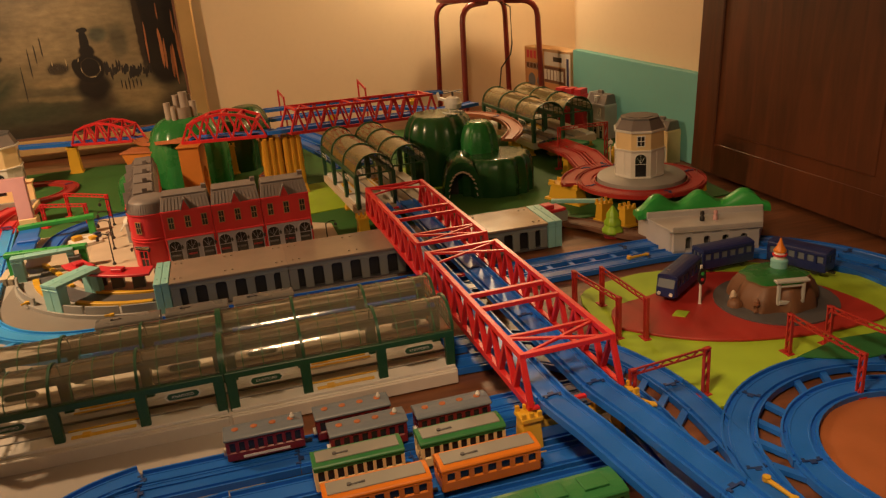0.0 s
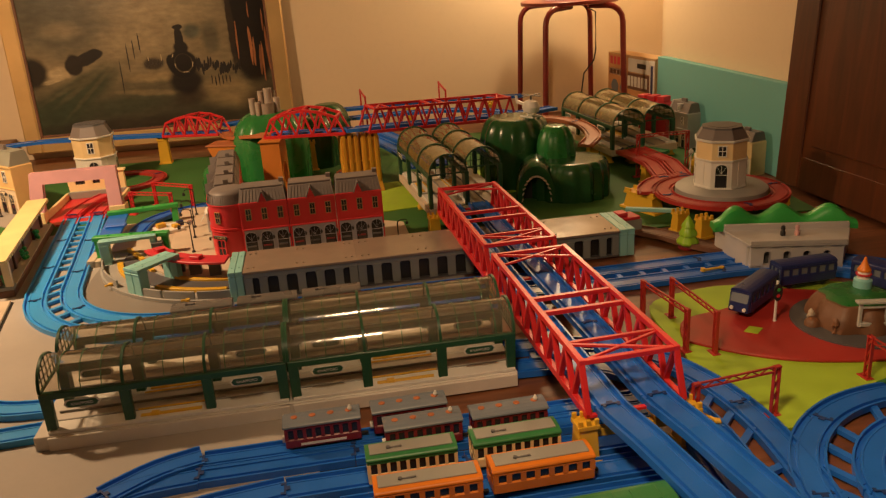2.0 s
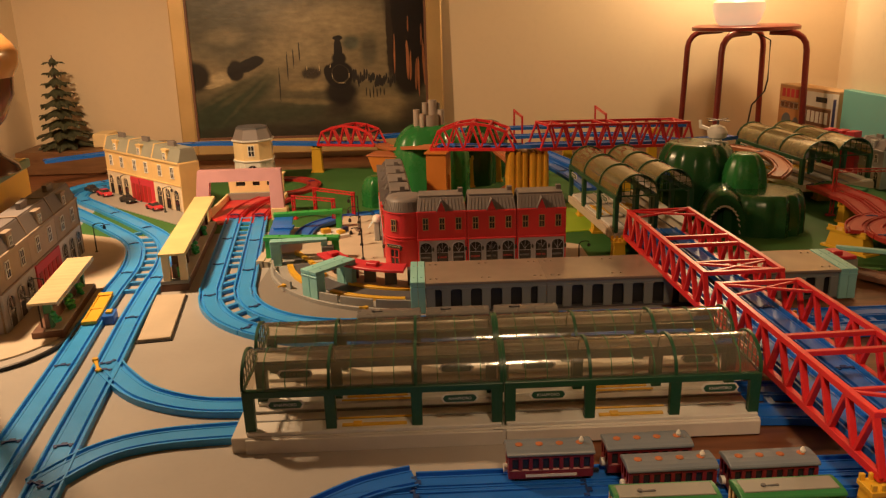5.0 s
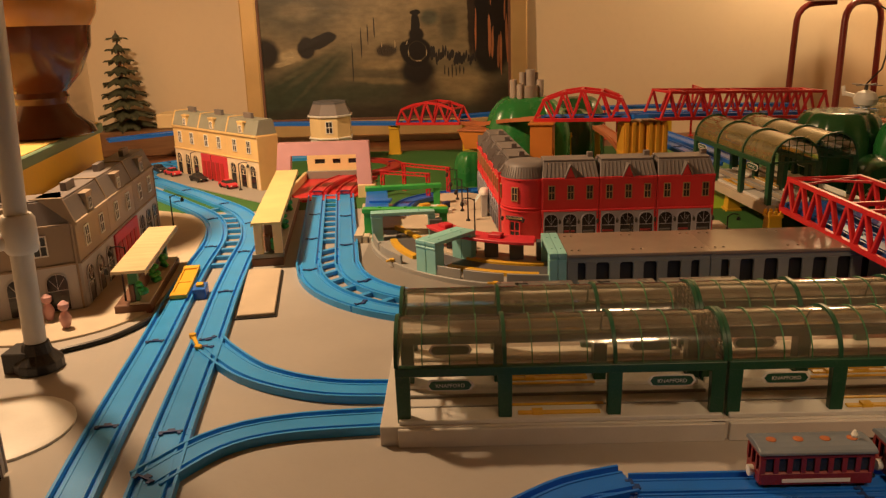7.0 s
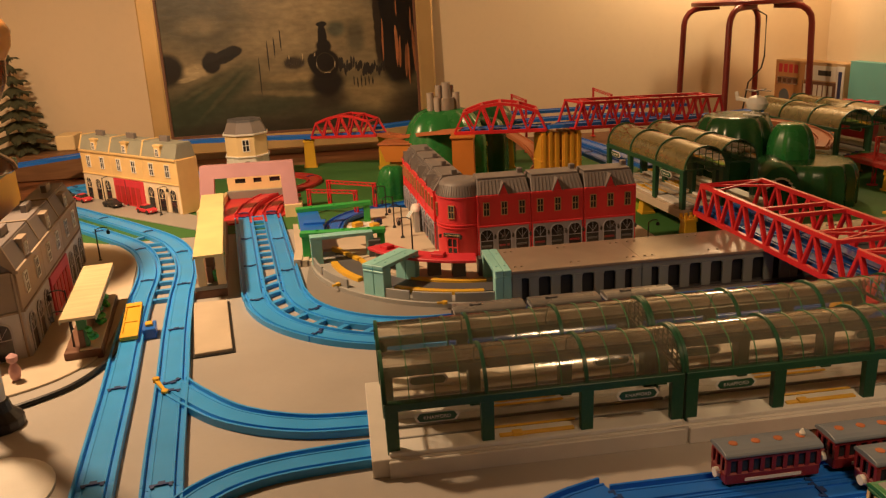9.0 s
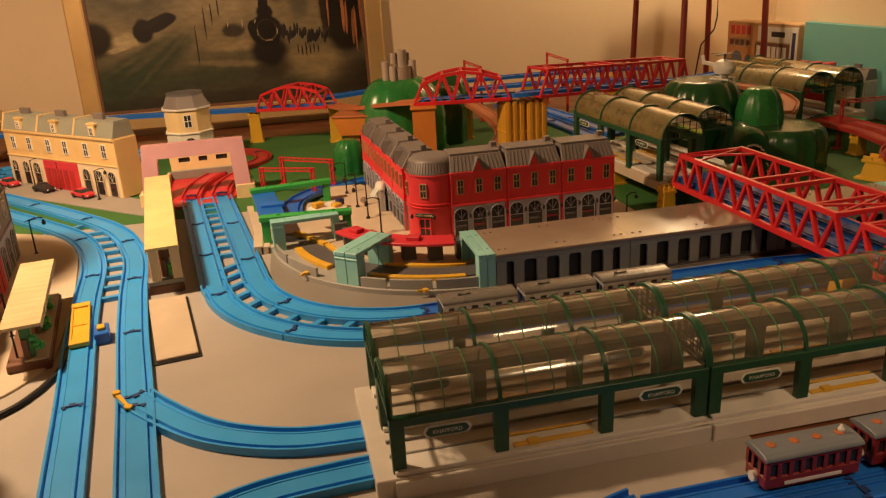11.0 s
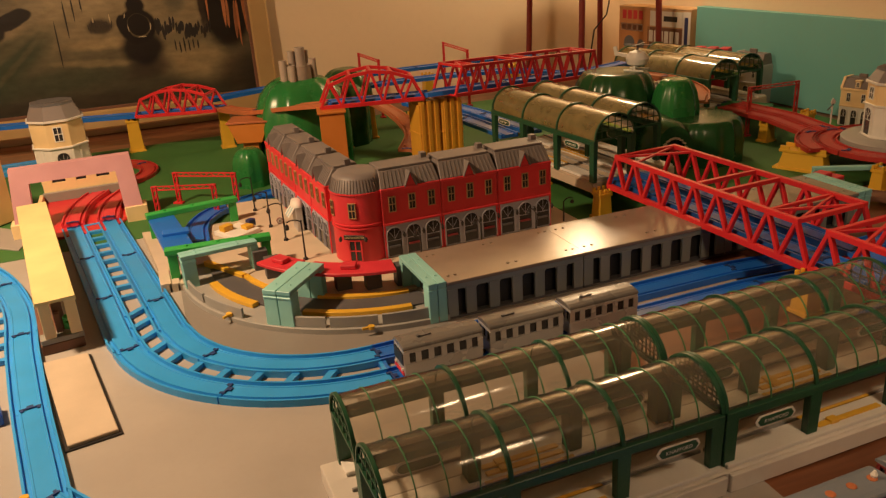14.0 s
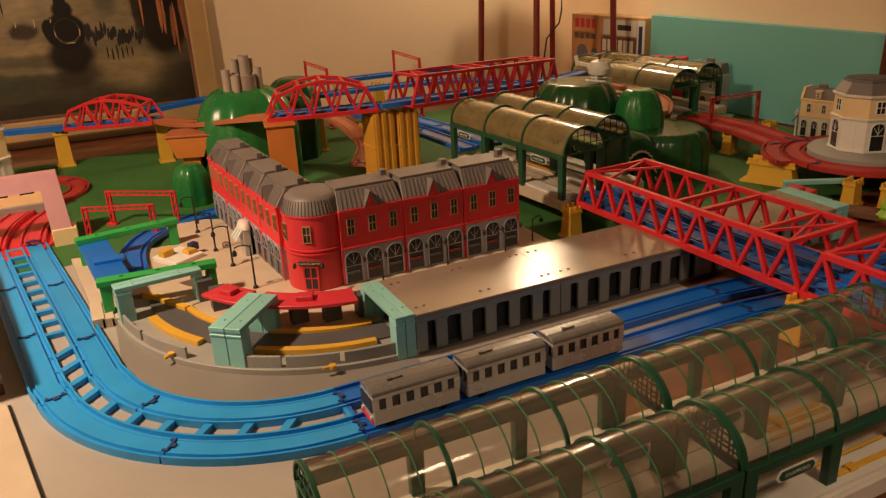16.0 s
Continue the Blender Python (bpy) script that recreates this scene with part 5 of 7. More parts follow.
for x0, x1 in ((0.085, 0.60), (0.70, 1.25)):
    b = B(); box(b, x0, x1, -0.0018, 0.001, 0, 0.075); part("rail", b, "door_wood", e, bevel=0.0006)
    b = B(); box(b, x0 + 0.03, x1 - 0.03, -0.003, 0.001, 0.105, 0.93); part("raised_panel", b, "door_wood", e, bevel=0.004)

e = thing("toy_box", "worn cardboard toy box with a faded orange printed face", "box", "", 1.467, 1.908, 0.0, -83)
M["card"] = plastic("card", (0.56, 0.37, 0.20), 0.7, 0.22, 14, 0.1, dust=0.2)
M["card_print"] = plastic("card_print", (0.60, 0.30, 0.12), 0.6, 0.3, 24, 0.08, dust=0.25)
b = B(); box(b, 0, 0.327, 0.001, 0.062, 0, 0.222); part("carton", b, "card", e, bevel=0.0015)
b = B(); prism(b, [(-0.001, -0.001), (0.328, -0.001), (0.320, 0.064), (0.006, 0.070)], 0.222, 0.2245, [(0.002, 0.001), (0.326, 0.002), (0.318, 0.060), (0.010, 0.064)]); part("lid_flap", b, "card", e, "bent cardboard lid", bevel=0.0008)
for key, x0, x1, z0, z1 in (("card_print", 0.004, 0.150, 0.0, 0.220), ("white", 0.150, 0.292, 0.168, 0.214), ("brown", 0.140, 0.292, 0.108, 0.164), ("card_print", 0.140, 0.292, 0.075, 0.106), ("tram_grey", 0.120, 0.292, 0.0, 0.074), ("white", 0.294, 0.325, 0.05, 0.216), ("white", 0.012, 0.118, 0.146, 0.170)):
    b = B(); box(b, x0, x1, -0.0008, 0.0015, z0, z1); part("printed_panel", b, key, e)
for k in range(6):
    b = B(); box(b, 0.148 + k * 0.023, 0.165 + k * 0.023, -0.0014, -0.0007, 0.118, 0.154); part("printed_bar", b, "white", e)
for k in range(4):
    b = B(); box(b, 0.020 + k * 0.026, 0.038 + k * 0.026, -0.0014, -0.0007, 0.184, 0.212); part("printed_bar", b, "shop_red", e)
    b = B(); box(b, 0.018 + k * 0.026, 0.036 + k * 0.026, -0.0014, -0.0007, 0.150, 0.166); part("printed_bar", b, "brown", e)
b = B(); box(b, 0.212, 0.270, -0.0014, -0.0007, 0.184, 0.200); part("printed_mark", b, "black", e)
b = B(); box(b, 0.302, 0.316, -0.0014, -0.0007, 0.090, 0.200); part("printed_mark", b, "navy", e)
for x, r in ((0.055, 0.026), (0.110, 0.016)):
    b = B(); rod(b, (x, -0.0016, 0.105), (x, -0.0007, 0.105), r, None, 18); part("printed_badge", b, "tram_grey", e)
for k in range(3):
    b = B(); box(b, 0.010, 0.118, -0.0014, -0.0007, 0.020 + k * 0.018, 0.030 + k * 0.018); part("printed_bar", b, "orange", e)

# stool with a lamp
e = thing("metal_stool", "red tubular metal stool carrying a lamp", "stool", "", 1.273, 1.771, 0.0, 0)
e.scale = (1, 1, 1.05)
M["stool_red"] = plastic("stool_red", (0.22, 0.018, 0.014), 0.3, 0.15, 20)
for sx in (-1, 1):
    for sy in (-1, 1):
        b = B()
        pts = [(sx * 0.139, sy * 0.166, 0.0), (sx * 0.131, sy * 0.158, 0.335)]
        pts += [(sx * (0.131 - 0.045 * (1 - math.cos(t))), sy * (0.158 - 0.02 * (1 - math.cos(t))), 0.335 + 0.05 * math.sin(t)) for t in (0.4, 0.8, 1.2, 1.57)]
        pts += [(sx * 0.03, sy * 0.115, 0.388)]
        tube(b, pts, 0.0095, 10)
        part("leg", b, "stool_red", e, smooth=True)
b = B(); lathe(b, [(0.150, 0.390), (0.165, 0.392), (0.165, 0.402), (0.157, 0.406), (0.001, 0.406)], 40); part("seat", b, "stool_red", e, smooth=True)
b = B(); tube(b, [(0.10, 0.11, 0.389), (0.135, 0.112, 0.37), (0.137, 0.112, 0.24), (0.132, 0.118, 0.20), (0.105, 0.150, 0.15), (0.09, 0.165, 0.0)], 0.0026, 6); 
solid("lamp_cord", b, "black", "thin black lamp cord hanging down the stool", "cable", m=pose(1.273, 1.771, 0.001))
e = thing("table_lamp", "small pale table lamp glowing on the red stool", "lamp", "", 1.243, 1.761, 0.4266)
m, t, p = nodes_of("lamp_ceramic")
p.inputs["Base Color"].default_value = (0.78, 0.60, 0.44, 1)
p.inputs["Emission Color"].default_value = (1.0, 0.70, 0.44, 1)
p.inputs["Emission Strength"].default_value = 0.5
p.inputs["Roughness"].default_value = 0.25
M["lamp_ceramic"] = m
b = B(); lathe(b, [(0.055, 0.0), (0.066, 0.01), (0.080, 0.05), (0.078, 0.07), (0.045, 0.095), (0.016, 0.105), (0.012, 0.125)], 32); part("base", b, "lamp_ceramic", e, smooth=True)
m, t, p = nodes_of("bulb_glow")
p.inputs["Emission Color"].default_value = (1.0, 0.72, 0.42, 1)
p.inputs["Emission Strength"].default_value = 14.0
b = B(); lathe(b, [(0.008, 0.29), (0.024, 0.315), (0.026, 0.335), (0.016, 0.355), (0.002, 0.362)], 20); o = part("bulb", b, m, e, smooth=True); o.visible_shadow = False
b = B(); lathe(b, [(0.010, 0.12), (0.010, 0.27), (0.013, 0.272), (0.013, 0.292)], 14); part("socket", b, "gilt", e)

# painting
e = thing("painting", "large dark oil painting of a steam train in a gilt frame", "painting", "", -0.162, 1.992, 0.012)
e.matrix_world = pose(-0.162, 1.992, 0.012, -2, 0, -1) @ Matrix.Diagonal((1.03, 1.0, 1.03, 1))
m, t, p = nodes_of("oil_paint")
n = t.nodes
co = n.new("ShaderNodeTexCoord")
warp = n.new("ShaderNodeTexNoise")
warp.inputs["Scale"].default_value, warp.inputs["Detail"].default_value = 30, 6
link(t, co.outputs["Object"], warp.inputs["Vector"])
shift = n.new("ShaderNodeVectorMath")
shift.operation = "MULTIPLY_ADD"
shift.inputs[1].default_value, shift.inputs[2].default_value = (0.012, 0, 0.012), (-0.006, 0, -0.006)
link(t, warp.outputs["Color"], shift.inputs[0])
spot = n.new("ShaderNodeVectorMath")
link(t, co.outputs["Object"], spot.inputs[0])
link(t, shift.outputs[0], spot.inputs[1])
sp = n.new("ShaderNodeSeparateXYZ")
link(t, spot.outputs[0], sp.inputs[0])
rp = n.new("ShaderNodeValToRGB")
link(t, sp.outputs["Z"], rp.inputs[0])
stops = ((0.05, (0.030, 0.030, 0.020)), (0.15, (0.070, 0.066, 0.040)), (0.215, (0.125, 0.106, 0.062)), (0.26, (0.215, 0.172, 0.100)), (0.36, (0.235, 0.190, 0.112)), (0.48, (0.190, 0.165, 0.108)), (0.62, (0.115, 0.105, 0.075)))
while len(rp.color_ramp.elements) < len(stops):
    rp.color_ramp.elements.new(0.5)
for el, (pos, col) in zip(rp.color_ramp.elements, stops):
    el.position, el.color = pos, (*col, 1)
tone = rp.outputs[0]


def daub(tone, col, x, z, rx, rz, soft=0.5, turn=0.0, amount=1.0):
    """One soft-edged patch of oil colour on the canvas."""
    mv = n.new("ShaderNodeMapping")
    mv.vector_type = "TEXTURE"
    mv.inputs["Location"].default_value, mv.inputs["Rotation"].default_value, mv.inputs["Scale"].default_value = (x, 0, z), (0, radians(turn), 0), (rx, 1e3, rz)
    link(t, spot.outputs[0], mv.inputs[0])
    ln = n.new("ShaderNodeVectorMath")
    ln.operation = "LENGTH"
    link(t, mv.outputs[0], ln.inputs[0])
    mr = n.new("ShaderNodeMapRange")
    mr.interpolation_type = "SMOOTHSTEP"
    mr.inputs["From Min"].default_value, mr.inputs["From Max"].default_value = 1 + soft * 0.5, 1 - soft * 0.5
    mr.inputs["To Max"].default_value = amount
    link(t, ln.outputs["Value"], mr.inputs["Value"])
    mx = n.new("ShaderNodeMix")
    mx.data_type = "RGBA"
    mx.inputs["B"].default_value = (*col, 1)
    link(t, mr.outputs[0], mx.inputs["Factor"])
    link(t, tone, mx.inputs["A"])
    return mx.outputs["Result"]


SOOT, BARK, RUST, SMOKE, MOSS, OCHRE = (0.007, 0.005, 0.005), (0.030, 0.021, 0.015), (0.30, 0.105, 0.035), (0.46, 0.37, 0.22), (0.028, 0.046, 0.026), (0.33, 0.25, 0.13)
TEAL, DUSK = (0.060, 0.085, 0.070), (0.070, 0.070, 0.050)
PATCHES = [
    # sky: dusk at the upper corner, glow behind the engine
    (DUSK, -0.30, 0.42, 0.16, 0.09, 1.2, 12, 0.8), (DUSK, -0.34, 0.60, 0.20, 0.12, 1.2, 0, 0.8), (SMOKE, -0.27, 0.405, 0.06, 0.025, 1.3, 0, 0.35), (SMOKE, 0.06, 0.455, 0.15, 0.05, 1.3, 0, 0.55), (SMOKE, -0.02, 0.36, 0.13, 0.05, 1.4, 0, 0.35),
    (TEAL, 0.145, 0.375, 0.028, 0.022, 1.0, 0, 0.8), (DUSK, 0.205, 0.35, 0.028, 0.05, 0.9, 0, 0.75),
    # ground: a green bank with pale ruts, sand at the right
    (MOSS, -0.26, 0.195, 0.16, 0.045, 0.8, -28, 0.9), (MOSS, -0.36, 0.13, 0.12, 0.06, 1.0, -10, 0.8), (MOSS, -0.12, 0.15, 0.16, 0.03, 1.1, -4, 0.55), (OCHRE, -0.235, 0.225, 0.095, 0.0090, 1.3, -34, 0.16), (OCHRE, -0.215, 0.20, 0.10, 0.007, 1.3, -42, 0.14), (OCHRE, -0.285, 0.215, 0.085, 0.006, 1.3, -26, 0.14),
    (OCHRE, 0.25, 0.165, 0.10, 0.045, 1.1, 8, 0.65), (OCHRE, 0.02, 0.235, 0.11, 0.014, 1.0, 0, 0.7), (OCHRE, -0.02, 0.185, 0.10, 0.010, 1.0, 4, 0.4), (BARK, 0.37, 0.12, 0.08, 0.06, 1.0, 0, 0.8), (BARK, -0.10, 0.085, 0.30, 0.02, 1.0, 0, 0.6),
    # wagons at the far side and the steam between them
    (SMOKE, -0.305, 0.268, 0.040, 0.020, 0.8, -6, 1), (SMOKE, -0.33, 0.245, 0.040, 0.007, 0.7, -10, 1), (SOOT, -0.385, 0.275, 0.048, 0.050, 0.5, 0, 1), (SOOT, -0.248, 0.293, 0.028, 0.034, 0.3, 0, 1), (SOOT, -0.205, 0.310, 0.055, 0.019, 0.25, -20, 1), (SOOT, -0.180, 0.322, 0.028, 0.017, 0.3, -10, 1),
    # far crowd, the engine with its round face, smoke box and chimney
    (BARK, 0.006, 0.278, 0.032, 0.020, 0.6, 0, 0.9), 
    (BARK, 0.110, 0.160, 0.060, 0.026, 1.0, -12, 0.75), (SOOT, 0.104, 0.215, 0.054, 0.046, 0.6, 0, 0.97), (SOOT, 0.100, 0.272, 0.048, 0.046, 0.2, 0, 1), (SOOT, 0.062, 0.282, 0.014, 0.022, 0.3, 0, 1), (SOOT, 0.101, 0.345, 0.0135, 0.052, 0.2, 0, 1), (SOOT, 0.101, 0.392, 0.0165, 0.008, 0.3, 0, 1), (SOOT, 0.103, 0.325, 0.024, 0.020, 0.4, 0, 1),
    (OCHRE, 0.105, 0.272, 0.0300, 0.0310, 0.10, 0, 0.30), (SOOT, 0.105, 0.274, 0.0275, 0.0285, 0.10, 0, 1),
    # tree trunks at the edge
    (SOOT, 0.345, 0.55, 0.085, 0.22, 0.35, 0, 1), (SOOT, 0.340, 0.32, 0.072, 0.13, 0.35, 0, 0.97), (SOOT, 0.36, 0.44, 0.075, 0.13, 0.4, 0, 1), (BARK, 0.275, 0.40, 0.010, 0.16, 0.5, 0, 1),
]
# thin raised strokes of paint: telegraph poles
STROKES = [(SOOT, x, z, 0.0022, h, 0.5, 0, 0.95) for x, z, h in ((-0.103, 0.240, 0.064), (-0.073, 0.305, 0.058), (-0.051, 0.330, 0.040), (-0.030, 0.352, 0.038))]
# the crowd beside the engine, thinning out downhill
rr = random.Random(17)
for k in range(20):
    f = k / 19
    STROKES.append((SOOT, 0.150 + 0.138 * f, 0.264 - 0.022 * f + rr.uniform(-0.014, 0.014), rr.uniform(0.0035, 0.0065), rr.uniform(0.014, 0.028), 0.4, rr.uniform(-8, 8), 1))
for k in range(6):
    STROKES.append((SOOT, 0.190 + 0.012 * k, 0.212 - 0.004 * (k % 2), 0.0026, rr.uniform(0.012, 0.024), 0.5, 0, 1))
for k in range(14):
    STROKES.append((BARK, -0.022 + 0.0045 * k, 0.278 + rr.uniform(-0.006, 0.012), 0.0018, rr.uniform(0.008, 0.016), 0.5, rr.uniform(-10, 10), 1))
# rust-coloured trunks and the glints of the engine
STROKES += [(RUST, x, z, w, h, 0.5, a, 1) for x, z, w, h, a in ((0.290, 0.33, 0.0035, 0.070, 1), (0.334, 0.32, 0.0060, 0.075, -1), (0.343, 0.29, 0.0045, 0.060, 2), (0.362, 0.27, 0.0060, 0.060, 3), (0.370, 0.26, 0.0035, 0.070, 0), (0.388, 0.31, 0.0050, 0.085, -2), (0.338, 0.43, 0.0025, 0.030, 0), (0.382, 0.40, 0.0030, 0.040, 1))]
STROKES += [(SMOKE, x, z, w, h, 0.5, a, 1) for x, z, w, h, a in ((0.072, 0.300, 0.0020, 0.007, 20), (0.0765, 0.268, 0.0014, 0.010, -6), (0.1335, 0.268, 0.0018, 0.010, 4), (0.108, 0.2435, 0.0135, 0.0013, 0), (-0.008, 0.296, 0.0020, 0.009, 0), (0.034, 0.297, 0.0016, 0.012, 0), (-0.306, 0.262, 0.020, 0.0030, -12), (-0.335, 0.247, 0.024, 0.0028, -10), (-0.292, 0.276, 0.010, 0.004, 8))]
for col, x, z, rx, rz, soft, turn, amount in PATCHES:
    tone = daub(tone, col, x, z, rx, rz, soft, turn, amount)
strokes = n.new("ShaderNodeTexNoise")
strokes.inputs["Scale"].default_value, strokes.inputs["Detail"].default_value = 70, 5
mp = n.new("ShaderNodeMapping")
mp.inputs["Scale"].default_value = (0.4, 1, 1)
link(t, co.outputs["Object"], mp.inputs[0])
link(t, mp.outputs[0], strokes.inputs["Vector"])
mx = n.new("ShaderNodeMix")
mx.data_type, mx.blend_type = "RGBA", "OVERLAY"
mx.inputs["Factor"].default_value = 0.45
link(t, tone, mx.inputs["A"])
link(t, strokes.outputs["Fac"], mx.inputs["B"])
blots = n.new("ShaderNodeTexNoise")
blots.inputs["Scale"].default_value, blots.inputs["Detail"].default_value, blots.inputs["Roughness"].default_value = 13, 8, 0.7
link(t, co.outputs["Object"], blots.inputs["Vector"])
my = n.new("ShaderNodeMix")
my.data_type, my.blend_type = "RGBA", "OVERLAY"
my.inputs["Factor"].default_value = 0.45
link(t, mx.outputs["Result"], my.inputs["A"])
link(t, blots.outputs["Fac"], my.inputs["B"])
link(t, my.outputs["Result"], p.inputs["Base Color"])
p.inputs["Roughness"].default_value = 0.36
bp = n.new("ShaderNodeBump")
bp.inputs["Strength"].default_value, bp.inputs["Distance"].default_value = 0.3, 0.002
link(t, strokes.outputs["Fac"], bp.inputs["Height"])
link(t, bp.outputs[0], p.inputs["Normal"])
b = B(); box(b, -0.405, 0.405, -0.004, 0.006, 0.06, 0.80); part("canvas", b, m, e, "brown and green painted scene")
for name, col in (("dark", SOOT), ("brown", BARK), ("rust", RUST), ("pale", SMOKE)):
    M["oil_" + name] = plastic("oil_" + name, col, 0.4, 0.45, 120, 0.2, dust=0.05)
    for key, x, z, rx, rz, soft, turn, amount in STROKES:
        if key != col:
            continue
        b = B()
        c, q = math.cos(radians(turn)), math.sin(radians(turn))
        ring = []
        for i in range(10):
            a = i * math.tau / 10
            k = 1 + rr.uniform(-0.28, 0.12)
            u, v = rx * k * math.cos(a), rz * k * math.sin(a)
            ring.append((x + u * c + v * q, z - u * q + v * c))
        lo = [b.verts.new((px, -0.0038, pz)) for px, pz in ring]
        hi = [b.verts.new((x + (px - x) * 0.75, -0.0046, z + (pz - z) * 0.9)) for px, pz in ring]
        b.faces.new(hi)
        for i in range(10):
            b.faces.new((lo[i], lo[(i + 1) % 10], hi[(i + 1) % 10], hi[i]))
        part("brush_stroke", b, "oil_" + name, e)
for x0, x1, z0, z1 in ((-0.452, -0.40, 0.01, 0.85), (0.40, 0.452, 0.01, 0.85), (-0.40, 0.40, 0.01, 0.062), (-0.40, 0.40, 0.798, 0.85)):
    b = B(); box(b, x0, x1, -0.016, 0.008, z0, z1)
    part("frame_rail", b, "gilt", e, bevel=0.005)
for x0, x1, z0, z1 in ((-0.403, -0.392, 0.062, 0.798), (0.392, 0.403, 0.062, 0.798), (-0.392, 0.392, 0.060, 0.070)):
    b = B(); box(b, x0, x1, -0.010, -0.002, z0, z1)
    part("slip", b, "brown", e, bevel=0.002)
# ---- platforms, portal and houses on the left ----
def shelter(label, near, far, width, H, base_mat, roof_mat, posts, post_mat):
    """A long platform with a flat roof on posts."""
    a, c = Vector((*near, 0)), Vector((*far, 0))
    d = c - a
    L = d.length
    e = thing("station_shelter", label, "toy shelter", "platform shelters", a.x, a.y, 0, math.degrees(math.atan2(d.y, d.x)))
    w = width / 2
    b = B(); box(b, 0, L, -w, w, 0, 0.014); part("platform", b, base_mat, e, bevel=0.001)
    b = B(); box(b, 0.002, L - 0.002, -w + 0.002, w * 0.15, 0.014, 0.0165); part("paving", b, "sand", e)
    b = B(); box(b, L * 0.03, L * 0.97, -w * 0.15, w * 0.15, 0.0165, H * 0.62); part("back_panel", b, "brown", e, bevel=0.0006)
    for k in range(posts):
        x = L * (0.06 + 0.88 * k / (posts - 1))
        b = B(); box(b, x - 0.005, x + 0.005, -0.009, 0.004, 0.0165, H - 0.003); part("post", b, post_mat, e, bevel=0.0008)
    n = 30
    b = B()
    prism(b, [(-0.012, -w * 1.02), (L + 0.008, -w * 1.02), (L + 0.008, w * 0.80), (-0.012, w * 0.80)], H - 0.004, H)
    for k in range(n):
        x = -0.012 + (L + 0.02) * (k + 0.5) / n
        for yy in (-w * 1.03, w * 0.80):
            box(b, x - L / n * 0.3, x + L / n * 0.3, yy - 0.0008, yy + 0.0008, H - 0.0075, H - 0.0038)
    part("roof", b, roof_mat, e, "pale yellow roof with a scalloped edge")
    for k, x in enumerate((0.012, L * 0.4, L * 0.72)):
        b = B()
        rr = random.Random(k)
        for q in range(9):
            lathe(b, [(0.001, -0.004), (0.0045, -0.002), (0.005, 0.002), (0.001, 0.005)], 7, x + rr.uniform(-0.005, 0.005), -0.014 + rr.uniform(-0.004, 0.004))
            bmesh.ops.translate(b, verts=b.verts[-28:], vec=(0, 0, 0.020 + rr.uniform(0, 0.022)))
        part("shrub", b, "bright_green", e)
    return e


long_shelter = shelter("brown platform with a long pale yellow roof", (-0.258, 0.600), (-0.316, 1.063), 0.052, 0.078, "brown", "cream_yellow", 5, "brown")
shelter("small platform shelter with cream roof and green posts", (-0.4005, 0.383), (-0.4375, 0.615), 0.050, 0.068, "brown", "pale_wood", 3, "train_green")
for yy in (-0.019, 0.012):
    b = B(); box(b, 0.001, 0.012, yy - 0.007, yy + 0.007, 0.0165, 0.074); part("end_pillar", b, "cream", long_shelter, "cream end pillar", bevel=0.0008)
b = B(); box(b, 0.0, 0.022, -0.027, 0.025, 0.0142, 0.0215); part("end_step", b, "plate_grey", long_shelter, bevel=0.0008)
b = B(); prism(b, [(-0.196, 0.362), (-0.246, 0.353), (-0.282, 0.566), (-0.229, 0.568)], 0.0005, 0.0065)
solid("platform_plate", b, "sand", "flat beige plastic platform plate on the board", "toy plate", bevel=0.0008)
b = B(); prism(b, [(-0.192, 0.358), (-0.249, 0.349), (-0.285, 0.568), (-0.226, 0.570)], 0.0004, 0.0024)
solid("plate_edge", b, "black", "thin black base under the beige plate", "toy plate")

e = thing("engine_shed", "mauve and cream engine shed portal with red floor", "toy building", "", -0.2435, 1.140, 0)
b = B()
outer, inner = [(-0.111, 0.030), (-0.1045, 0.126), (0.1045, 0.126), (0.111, 0.030)], [(-0.078, 0.030), (-0.075, 0.098), (0.075, 0.098), (0.078, 0.030)]
for i in range(3):
    q = [outer[i], outer[i + 1], inner[i + 1], inner[i]]
    v = [[b.verts.new((x, yy + (zz - 0.03) * 0.30, zz)) for x, zz in q] for yy in (-0.02, 0.0)]
    b.faces.new(v[0]); b.faces.new(v[1][::-1])
    for j in range(4):
        b.faces.new((v[0][j], v[0][(j + 1) % 4], v[1][(j + 1) % 4], v[1][j]))
part("facade", b, "pink", e, "mauve sloping facade frame")
for k in (-1, 1):
    b = B(); box(b, k * 0.0985 - 0.020, k * 0.0985 + 0.020, -0.024, 0.012, 0.0, 0.031); part("plinth", b, "cream", e, bevel=0.001)
b = B(); box(b, -0.075, 0.075, 0.200, 0.215, 0.0, 0.044); box(b, -0.075, 0.075, 0.200, 0.215, 0.056, 0.074)
for x in (-0.066, -0.020, 0.020, 0.066):
    box(b, x - 0.010, x + 0.010, 0.200, 0.215, 0.044, 0.056)
part("rear_wall", b, "cream", e)
b = B(); box(b, -0.072, 0.072, 0.205, 0.210, 0.043, 0.057); part("rear_glass", b, "glass_dark", e)
b = B(); box(b, -0.080, 0.080, 0.196, 0.220, 0.074, 0.079); part("rear_cornice", b, "cream", e, bevel=0.001)
b = B(); box(b, -0.079, 0.079, 0.192, 0.2005, 0.006, 0.026); part("rear_kerb", b, "plate_grey", e, bevel=0.001)
